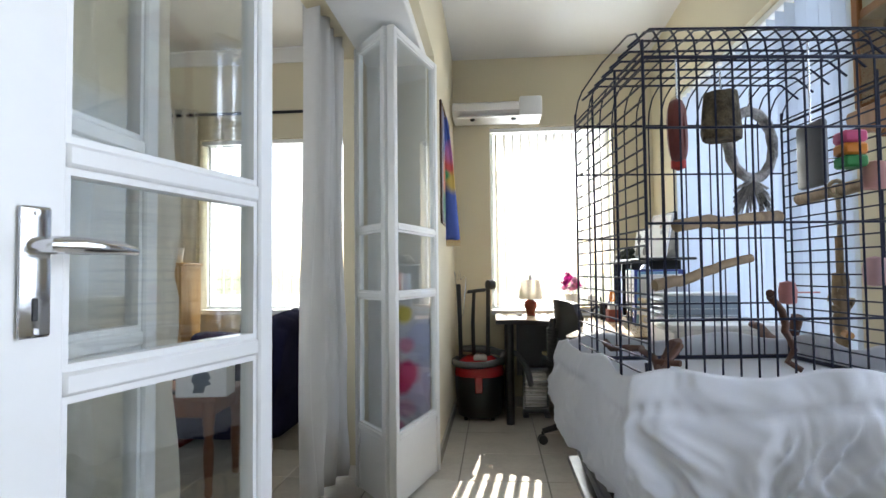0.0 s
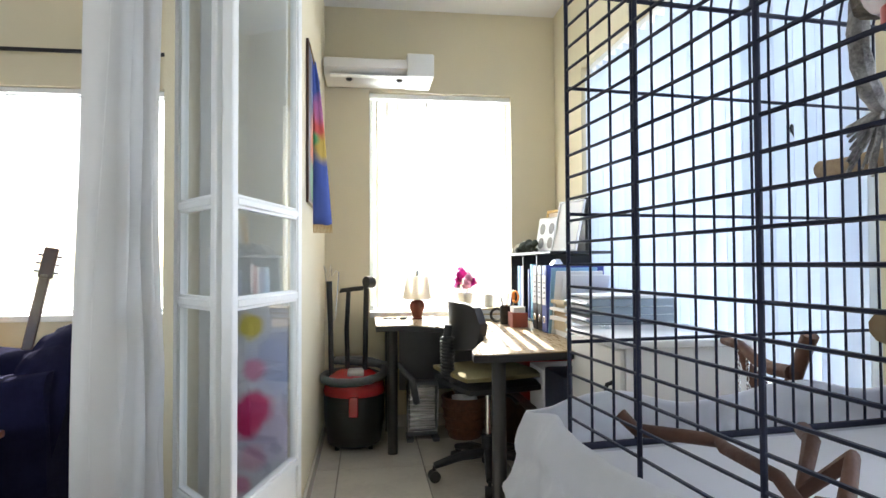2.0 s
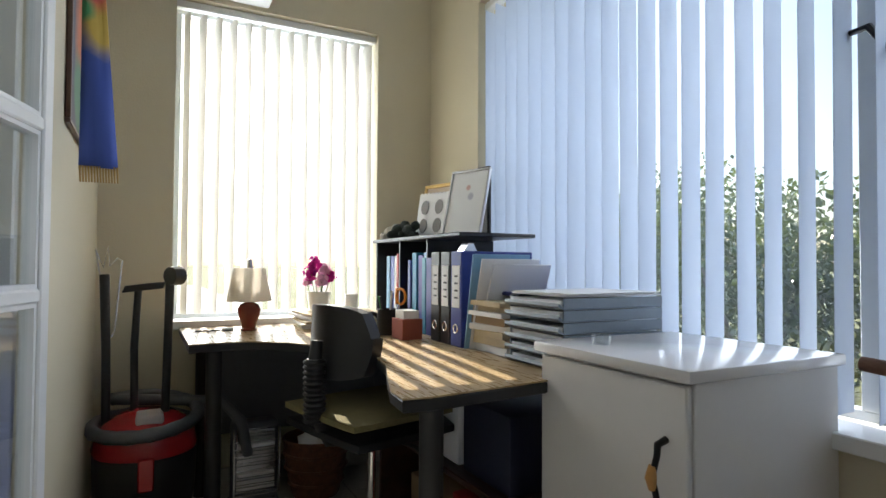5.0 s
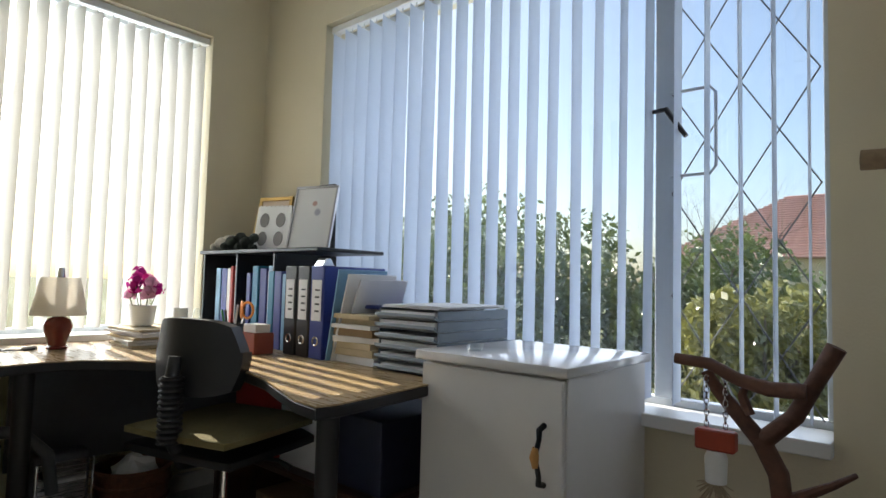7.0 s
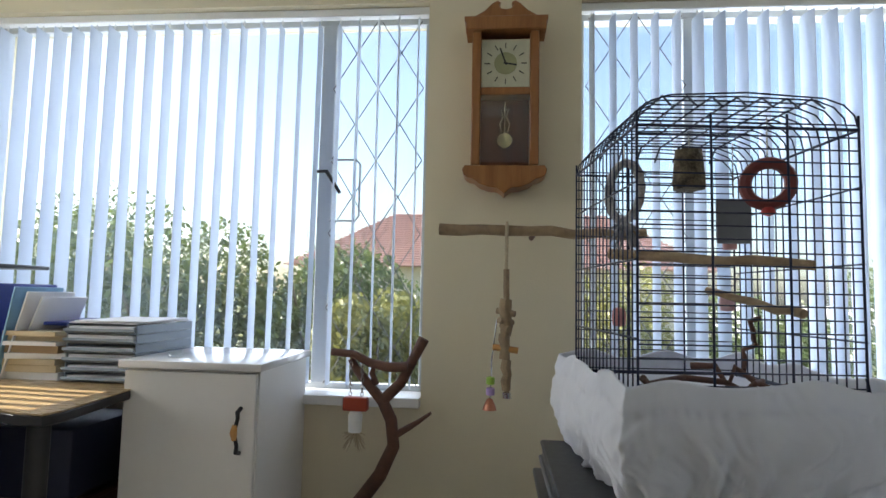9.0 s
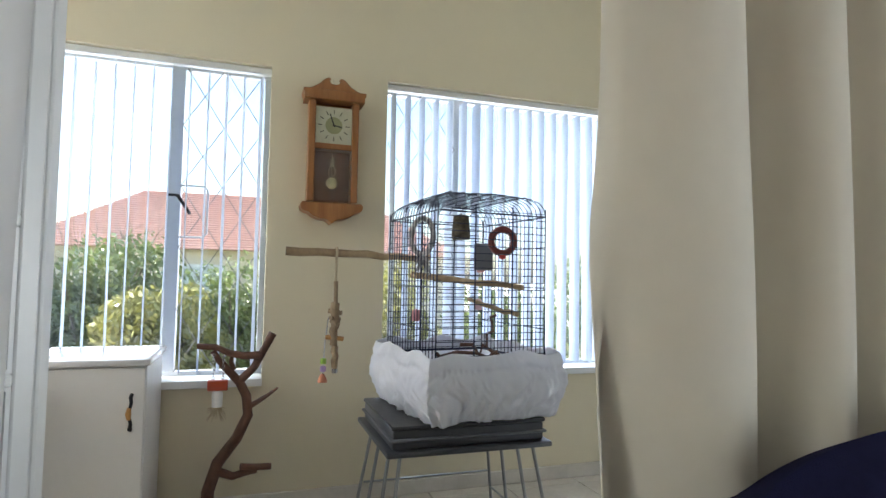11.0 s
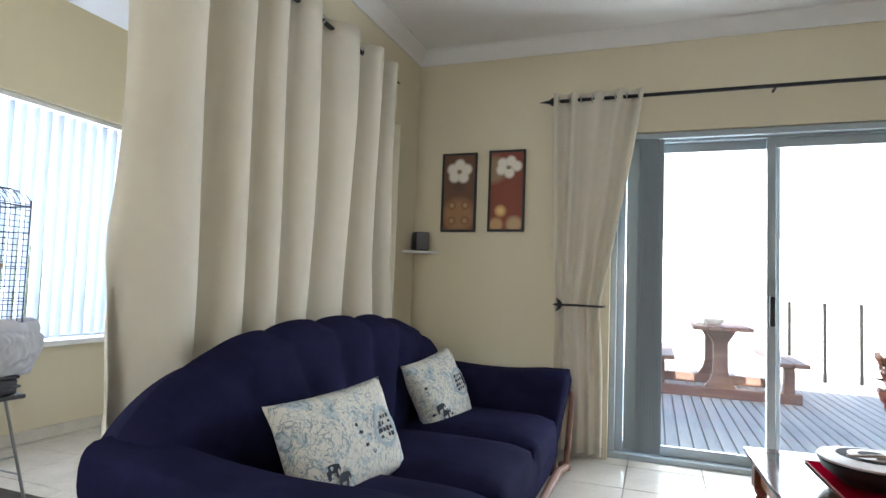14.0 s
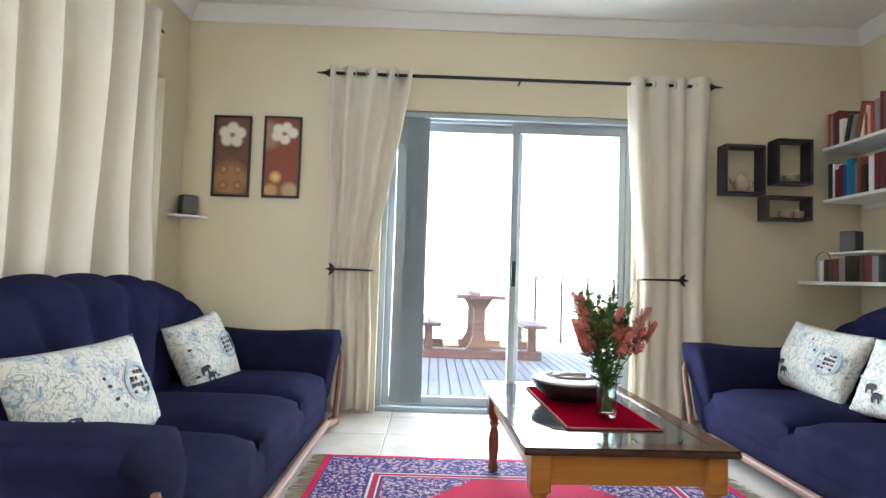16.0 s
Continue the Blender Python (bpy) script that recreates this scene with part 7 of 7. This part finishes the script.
part("spoon", tube([(-0.05, 0.03, 0.108), (0.02, 0.06, 0.112), (0.10, 0.07, 0.108)], [0.012, 0.006, 0.004], 8), RINGS, bowl)
vase = thing("flower_vase", "glass vase of coral snapdragons on the runner", "flowers", (TX - 0.055, TY + 0.15, TZ + 0.0045))
VG = glass_mat("vase_glass", (0.90, 0.95, 0.92))
part("vase", lathe([(0.0, 0.0), (0.036, 0.0), (0.04, 0.02), (0.04, 0.145), (0.037, 0.145), (0.036, 0.02), (0, 0.015)], 24), VG, vase, "clear glass vase")
part("water", lathe([(0.0, 0.016), (0.035, 0.02), (0.035, 0.11), (0.0, 0.11)], 20), VG, vase)
STEM = plain("stem_green", (0.07, 0.16, 0.03), 0.6)
CORAL, CORAL2 = plain("coral_petal", (0.68, 0.18, 0.15), 0.6), plain("pale_coral_petal", (0.76, 0.36, 0.31), 0.6)
rn = random.Random(12)
for i in range(27):
    q = rn.uniform(0, 6.28)
    sp_, hh = rn.uniform(0.05, 0.20), (rn.uniform(0.33, 0.47) if i % 3 < 2 else rn.uniform(0.46, 0.56))
    tip = Vector((sp_ * math.cos(q), sp_ * math.sin(q), hh))
    mid = Vector((tip.x * 0.35, tip.y * 0.35, hh * 0.55))
    foot_ = Vector((-0.02 * math.cos(q), -0.02 * math.sin(q), 0.02))
    part("stem", tube([foot_, mid, tip], [0.003, 0.0025, 0.0015], 5), STEM, vase)
    lf = bmesh.new()
    for k in range(30):
        t = rn.uniform(0.2, 0.85)
        p = foot_.lerp(mid, t * 2) if t < 0.5 else mid.lerp(tip, (t - 0.5) * 2)
        d = Vector((rn.gauss(0, 1), rn.gauss(0, 1), rn.uniform(0.2, 1.0))).normalized()
        s = d.orthogonal().normalized() * 0.006
        L_ = rn.uniform(0.03, 0.055)
        lf.faces.new([lf.verts.new(v) for v in (p, p + d * L_ * 0.5 + s, p + d * L_, p + d * L_ * 0.5 - s)])
    part("leaves", lf, STEM, vase)
    bmf = bmesh.new()
    green = i % 3 == 2
    for k in range(26 if not green else 18):
        t = 0.40 + 0.60 * k / 26
        p = mid.lerp(tip, t)
        d = Vector((rn.gauss(0, 1), rn.gauss(0, 1), rn.gauss(0, 0.4))).normalized()
        r_ = (0.017 if not green else 0.010) * (1.15 - 0.5 * (k / 26))
        c = p + d * r_ * 0.9
        s = d.orthogonal().normalized()
        u = d.cross(s)
        for (sa, sb) in ((1, 0), (0.31, 0.95), (-0.81, 0.59), (-0.81, -0.59), (0.31, -0.95)):
            w = s * sa + u * sb
            w2 = d.cross(w)
            bmf.faces.new([bmf.verts.new(v) for v in (c, c + (w + w2 * 0.6) * r_ * 0.8 + d * r_ * 0.3, c + w * r_ * 1.2, c + (w - w2 * 0.6) * r_ * 0.8 + d * r_ * 0.3)])
    part("flower_spike", bmf, (CORAL if i % 2 else CORAL2) if not green else STEM, vase)

# ---- pictures, boxes and shelves ----
ART1 = blots("flower_print", (0.14, 0.06, 0.03), [((0.34, 0.17, 0.07), (0, 0, 0.12), 0.15)] + [((0.22, 0.10, 0.04), (sx * 0.05, 0, z), 0.04) for sx in (-1, 1) for z in (0.08, 0.19)] + [((0.42, 0.25, 0.12), (sx * 0.05, 0, z), 0.022) for sx in (-1, 1) for z in (0.08, 0.19)] + [((0.10, 0.05, 0.03), (0, 0, 0.33), 0.05)] + [((0.74, 0.70, 0.60), (0.056 * math.cos(q), 0, 0.435 + 0.05 * math.sin(q)), 0.050) for q in (0.3, 1.55, 2.8, 4.0, 5.3)] + [((0.25, 0.18, 0.06), (0, 0, 0.435), 0.018)], 0.4, 0.1)
ART2 = blots("flower_print_red", (0.22, 0.045, 0.022), [((0.48, 0.33, 0.18), (0.06, 0, 0.05), 0.07), ((0.50, 0.30, 0.12), (-0.07, 0, 0.05), 0.06), ((0.62, 0.36, 0.12), (-0.04, 0, 0.145), 0.05), ((0.74, 0.50, 0.22), (-0.04, 0, 0.145), 0.026), ((0.30, 0.20, 0.11), (-0.10, 0, 0.44), 0.12)] + [((0.74, 0.70, 0.60), (0.012 + 0.058 * math.cos(q), 0, 0.455 + 0.042 * math.sin(q)), 0.046) for q in (0.1, 1.3, 2.4, 3.6, 4.8)] + [((0.22, 0.18, 0.07), (0.012, 0, 0.45), 0.017)], 0.4, 0.1)
picture("flower_picture", (-0.842, S + 0.012, 1.462), 180, 0, 0.262, 0.57, 0.022, BLACK_PL, ART1, "white flower print in a dark frame", "picture", 0.016)
picture("flower_picture", (-1.193, S + 0.012, 1.465), 180, 0, 0.262, 0.575, 0.022, BLACK_PL, ART2, "white flower print on red in a dark frame", "picture", 0.016)


sh = thing("corner_shelf", "small white corner shelf under a speaker", "shelf", (PL, S, 1.315))
part("board", prism([(0.0, 0.0), (-0.20, 0.0), (-0.19, 0.05), (-0.13, 0.13), (-0.05, 0.19), (0.0, 0.20)], 'z', -0.016, 0.0, 0.003, 1), WHITE, sh)
spk = thing("small_speaker", "small dark speaker on the corner shelf", "speaker", (PL - 0.085, S + 0.085, 1.3155), 40)
part("cabinet", box(-0.05, 0.05, -0.05, 0.05, 0, 0.135, 0.006, 2), BLACK_PL, spk)
part("grille", box(-0.044, 0.044, 0.0505, 0.056, 0.006, 0.129, 0.002), GREY_PL, spk, "dark cloth grille")


BOXWOOD = wood("violet_black_wood", (0.012, 0.008, 0.014), (0.03, 0.02, 0.034), 0.35, axis=2)


def wall_cube(x0, x1, z0, z1, label, items):
    top = thing("wall_box", label, "wall shelf", group="dark box shelves on the wall")
    y0, y1, t = S + 0.001, S + 0.13, 0.016
    part("side", box(x0, x0 + t, y0, y1, z0, z1, 0.002), BOXWOOD, top)
    part("side", box(x1 - t, x1, y0, y1, z0, z1, 0.002), BOXWOOD, top)
    part("board", box(x0 + t, x1 - t, y0, y1, z0, z0 + t, 0.002), BOXWOOD, top)
    part("board", box(x0 + t, x1 - t, y0, y1, z1 - t, z1, 0.002), BOXWOOD, top)
    for bm, m, lb, cat, nm in items:
        single(nm, bm, m, lb, cat, ((x0 + x1) / 2, S + 0.07, z0 + t + 0.001))


potpat = blots("painted_pottery", (0.45, 0.36, 0.25), [((0.40, 0.05, 0.04), (0.02, 0, 0.06), 0.04), ((0.55, 0.42, 0.08), (-0.02, 0, 0.02), 0.03), ((0.15, 0.10, 0.08), (0, 0, 0.09), 0.03)])
teapot = lathe([(0.03, 0), (0.05, 0.02), (0.055, 0.06), (0.04, 0.10), (0.02, 0.112), (0.012, 0.125), (0, 0.13)], 18)
add_tube(teapot, [(0.05, 0, 0.05), (0.075, 0, 0.07), (0.085, 0, 0.10)], [0.012, 0.009, 0.006], 8)
add_tube(teapot, [(-0.045, 0, 0.09), (-0.08, 0, 0.08), (-0.078, 0, 0.045), (-0.048, 0, 0.03)], 0.006, 6)
wall_cube(-4.545, -4.265, 1.59, 1.935, "dark square box shelf holding a painted teapot", [(teapot, potpat, "painted pottery teapot in a wall box", "teapot", "teapot")])
wall_cube(-4.875, -4.625, 1.672, 1.985, "dark square box shelf holding a small bowl", [(lathe([(0.03, 0), (0.05, 0.02), (0.052, 0.05), (0.046, 0.05), (0.02, 0.012), (0, 0.01)], 18), potpat, "small patterned bowl in a wall box", "bowl", "bowl")])
wall_cube(-4.872, -4.555, 1.42, 1.588, "dark low box shelf holding small bowls", [(lathe([(0.03, 0), (0.045, 0.02), (0.047, 0.05), (0.041, 0.05), (0.02, 0.012), (0, 0.01)], 18), potpat, "small patterned bowl in a wall box", "bowl", "bowl")])
single("bowl", lathe([(0.025, 0), (0.04, 0.02), (0.042, 0.05), (0.036, 0.05), (0.02, 0.012), (0, 0.01)], 18), potpat, "small patterned bowl in a wall box", "bowl", (-4.80, S + 0.07, 1.437))

SHELFY = 1.85
cols = [RED_PL, BLACK_PL, PAPER, DARK_WOOD, plain("maroon_cover", (0.14, 0.02, 0.025)), BLUE_PL, TEAL_PL, plain("grey_cover", (0.25, 0.24, 0.24)), plain("rust_cover", (0.30, 0.08, 0.04)), MANILA]
def book_shelf(z, x0, seed, order, lean_at=None):
    s_ = thing("wall_shelf", "white floating wall shelf full of books", "shelf", group="book shelves of the west wall")
    part("board", box(W + 0.001, x0, S + 0.06, SHELFY, z - 0.022, z, 0.003), WHITE, s_)
    part("batten", box(W + 0.001, W + 0.03, S + 0.06, SHELFY, z - 0.06, z - 0.0225, 0.002), WHITE, s_)
    rn = random.Random(seed)
    y = S + 0.09
    i = 0
    while y < SHELFY - 0.06:
        w, h, d = rn.uniform(0.018, 0.045), rn.uniform(0.17, 0.25), rn.uniform(0.14, 0.20)
        m = cols[order[i % len(order)]]
        bk_ = thing("book", "book standing on the white wall shelf", "book", (x0 - 0.02, y, z + 0.001), group="books on the wall shelves")
        a = 14 if lean_at and lean_at[0] < i < lean_at[1] else 0
        bk_.matrix_world = pose(x0 - 0.02, y, z + 0.001, -a, 0, 0)
        part("cover", box(-d, 0, 0, w, 0, h, 0.002), m, bk_)
        part("pages", box(-d + 0.004, -0.003, 0.003, w - 0.003, h + 0.0003, h + 0.001), PAPER, bk_)
        y += w + 0.003 + (0.010 if a else 0)
        i += 1
book_shelf(1.935, -4.98, 1, [0, 7, 4, 4, 2, 1, 7, 8, 2, 0, 9], (4, 9))
book_shelf(1.575, -4.98, 2, [1, 2, 4, 4, 5, 6, 6, 7, 8, 3])
low = thing("wall_shelf", "white floating wall shelf with tins and a speaker", "shelf", group="book shelves of the west wall")
part("board", box(W + 0.001, -4.83, S + 0.03, SHELFY, 0.982, 1.004, 0.003), WHITE, low)
TIN = plain("silver_tin", (0.45, 0.44, 0.42), 0.3, 0.8)
tin = thing("tin_bucket", "silver tin with wire handle on the shelf", "tin", (-4.93, 0.43, 1.005))
part("body", lathe([(0.045, 0), (0.05, 0.004), (0.052, 0.14), (0.048, 0.14), (0.044, 0.006), (0, 0.005)], 20), TIN, tin)
part("handle", tube([Vector((0.05 * math.cos(q), 0, 0.14 + 0.06 * math.sin(q))) for q in [math.pi * k / 12 for k in range(13)]], 0.0025, 6), DARK_METAL, tin)
y = 0.52
for i in range(12):
    w = rnd.uniform(0.03, 0.06)
    single("book", box(-0.15, 0, 0, w, 0, rnd.uniform(0.12, 0.17), 0.003), cols[(1, 3, 4, 7, 1)[i % 5]], "book standing on the low wall shelf", "book", (-4.87, y, 1.005), group="books on the wall shelves")
    y += w + 0.004
riser = single("shelf_riser", box(W + 0.002, -4.92, 0.50, 0.86, 1.185, 1.20, 0.003), WHITE, "small white riser shelf on the wall", "shelf")
spk2 = thing("small_speaker", "small dark speaker on the white riser", "speaker", (-5.0, 0.60, 1.201), -60)
part("cabinet", box(-0.05, 0.05, -0.05, 0.05, 0, 0.135, 0.006, 2), BLACK_PL, spk2)
part("grille", box(-0.044, 0.044, 0.0505, 0.056, 0.006, 0.129, 0.002), GREY_PL, spk2, "dark cloth grille")

# ---- north end of the living room ----
bc = thing("cd_cabinet", "pine cabinet of discs behind glass doors", "cabinet", (-2.13, 5.50, 0))
PINE = wood("pine", (0.42, 0.23, 0.07), (0.62, 0.38, 0.14), 0.4, axis=2)
hw, dp, ht = 0.19, 0.14, 1.08
for s in (-1, 1):
    part("side", box(s * hw - 0.012, s * hw + 0.012, -dp, dp, 0.0, ht, 0.003), PINE, bc)
part("top", box(-hw - 0.03, hw + 0.03, -dp - 0.02, dp, ht, ht + 0.025, 0.005), PINE, bc)
part("back", box(-hw + 0.012, hw - 0.012, dp - 0.012, dp, 0.04, ht), PINE, bc)
for k in range(6):
    z = 0.06 + k * 0.165
    part("shelf", box(-hw + 0.012, hw - 0.012, -dp + 0.01, dp - 0.013, z, z + 0.014), PINE, bc)
    x = -hw + 0.02
    j = 0
    while x < hw - 0.035 and k < 6:
        w = rnd.uniform(0.009, 0.02)
        part("disc_case", box(x, x + w, -dp + 0.02, dp - 0.03, z + 0.015, z + 0.14), cols[(j * 7 + k) % len(cols)], bc)
        x += w + 0.002
        j += 1
dr = part("glass_door", box(-hw + 0.014, -hw + 0.055, -dp - 0.002, -dp + 0.016, 0.04, ht - 0.01, 0.003), PINE, bc)
part("door_stile", box(hw - 0.055, hw - 0.014, -dp - 0.002, -dp + 0.016, 0.04, ht - 0.01, 0.003), PINE, dr)
part("door_rail", box(-hw + 0.055, hw - 0.055, -dp - 0.002, -dp + 0.016, ht - 0.06, ht - 0.01, 0.003), PINE, dr)
part("door_rail", box(-hw + 0.055, hw - 0.055, -dp - 0.002, -dp + 0.016, 0.04, 0.09, 0.003), PINE, dr)
part("pane", box(-hw + 0.055, hw - 0.055, -dp + 0.005, -dp + 0.008, 0.09, ht - 0.06), GLASS, dr)
single("white_pot", lathe([(0.05, 0), (0.055, 0.005), (0.07, 0.11), (0.064, 0.11), (0.05, 0.01), (0, 0.008)], 20), WHITE, "white pot on the pine cabinet", "pot", (-2.05, 5.48, 1.106))
single("figurine", lathe([(0.02, 0), (0.022, 0.01), (0.014, 0.04), (0.02, 0.06), (0.012, 0.08), (0, 0.085)], 12), DARK_WOOD, "small dark wooden ornament on the pine cabinet", "ornament", (-2.20, 5.47, 1.106))

git = thing("guitar", "acoustic guitar standing against the window", "guitar", (-1.42, 5.45, 0.02))
git.matrix_world = pose(-1.62, 5.47, 0.045, -8, 9, 8)
SUNB = blots("sunburst_lacquer", (0.04, 0.015, 0.01), [((0.35, 0.13, 0.03), (0, -0.05, 0.22), 0.20), ((0.50, 0.25, 0.06), (0, -0.05, 0.22), 0.12)], 0.2, 0.05)
body = [(0.0, 0.0), (0.09, 0.008), (0.15, 0.04), (0.185, 0.10), (0.185, 0.15), (0.16, 0.21), (0.125, 0.25), (0.12, 0.28), (0.14, 0.34), (0.14, 0.39), (0.11, 0.44), (0.06, 0.465), (0.0, 0.47)]
part("body", prism(body + [(-x, z) for x, z in body[::-1][1:-1]], 'y', -0.05, 0.05, 0.006, 2), SUNB, git, "sunburst guitar body")
part("sound_hole", rod((0, -0.051, 0.30), (0, -0.053, 0.30), 0.045, n=24), BLACK_PL, git)
part("bridge", box(-0.07, 0.07, -0.06, -0.0505, 0.13, 0.155, 0.003), DARK_WOOD, git)
part("neck", box(-0.026, 0.026, -0.062, -0.040, 0.34, 0.93, 0.004), DARK_WOOD, git)
hd_ = part("headstock", box(-0.036, 0.036, -0.056, -0.040, 0.93, 1.10, 0.005), DARK_WOOD, git)
for s in (-1, 1):
    for k in range(3):
        part("tuner", rod((s * 0.036, -0.048, 0.965 + k * 0.045), (s * 0.058, -0.048, 0.965 + k * 0.045), 0.007, n=8), CHROME, hd_)
for k in range(6):
    part("string", rod((-0.02 + 0.008 * k, -0.064, 0.15), (-0.016 + 0.0064 * k, -0.064, 0.95), 0.0008, n=4), CHROME, git)

st_ = thing("side_table", "red-brown wooden side table with turned legs", "side table", (-1.20, 4.12, 0), 4)
part("top", box(-0.23, 0.23, -0.21, 0.21, 0.435, 0.46, 0.007, 2), RED_WOOD, st_)
for s in (-1, 1):
    part("apron", box(-0.17, 0.17, s * 0.165 - 0.01, s * 0.165 + 0.01, 0.36, 0.435, 0.003), RED_WOOD, st_)
    part("apron", box(s * 0.18 - 0.01, s * 0.18 + 0.01, -0.14, 0.14, 0.36, 0.435, 0.003), RED_WOOD, st_)
    for q in (-1, 1):
        part("leg", lathe([(0.014, 0.0), (0.02, 0.015), (0.016, 0.05), (0.022, 0.12), (0.025, 0.22), (0.018, 0.27), (0.026, 0.29), (0.02, 0.31), (0.027, 0.33), (0.027, 0.435)], 14, (s * 0.18, q * 0.165, 0)), RED_WOOD, st_)
tis = thing("tissue_box", "white box printed with a blue wolf head", "tissue box", (-1.03, 3.98, 0.4605), 8)
part("box", box(-0.115, 0.115, -0.06, 0.06, 0, 0.15, 0.004), PAPER, tis)
wolf = [(-0.04, 0.02), (-0.03, 0.05), (-0.045, 0.075), (-0.035, 0.105), (-0.01, 0.125), (0.005, 0.118), (0.03, 0.11), (0.045, 0.085), (0.03, 0.075), (0.045, 0.06), (0.02, 0.05), (0.01, 0.02)]
part("printed_head", prism(wolf, 'y', -0.0612, -0.0603), plain("blue_grey_print", (0.06, 0.09, 0.14), 0.8), tis)
part("remote", box(0.02, 0.06, -0.02, 0.0, 0.10, 0.20, 0.004), BLACK_PL, tis)
single("remote_control", box(-0.02, 0.02, -0.08, 0.08, 0, 0.016, 0.005, 2), BLACK_PL, "black remote control on the side table", "remote", (-1.24, 4.02, 0.4605), 60)
single("red_floor_rug", box(-2.6, -1.55, 4.35, 5.35, 0.001, 0.008, 0.002), mat("red_wool", (0.34, 0.02, 0.02), 0.95, var=0.3, scale=30, bump=0.4, bscale=300), "plain red rug on the tiles by the armchair", "rug")
for x, y, z in ((-1.75, 4.6, ZL - 0.003), (-1.9, 2.2, ZL - 0.003)):
    dl = thing("downlight", "small white recessed ceiling downlight", "ceiling light", (x, y, z))
    part("ring", lathe([(0.05, 0.0), (0.05, -0.006), (0.038, -0.008), (0.036, 0.0)], 24), WHITE, dl)
    part("lens", lathe([(0.036, -0.003), (0.0, -0.004)], 20), PAPER, dl)

# ---- floor tiles, last ----
floor = setting("floor", box(W - 0.2, E + 0.2, S - 0.24, N + 0.2, -0.1, -0.006), GROUT, "cream ceramic floor tiles with grey joints")
TP = 0.43
tile_me = finish(box(-TP / 2 + 0.003, TP / 2 - 0.003, -TP / 2 + 0.003, TP / 2 - 0.003, -0.012, 0.0, 0.0015), "floor_tile", TILE)
xs = [-2.03 + TP * (i + 0.5) for i in range(-8, 9)]
ys = [0.38 + TP * (j + 0.5) for j in range(-1, 13)]
for x in xs:
    for y in ys:
        if W - 0.25 < x < E + 0.2 and y < N + 0.2:
            o = new("floor_tile", tile_me)
            o.parent = floor
            o.matrix_basis = pose(x, y, random.uniform(-0.0006, 0.0), 0, 0, 90 * random.randrange(4))
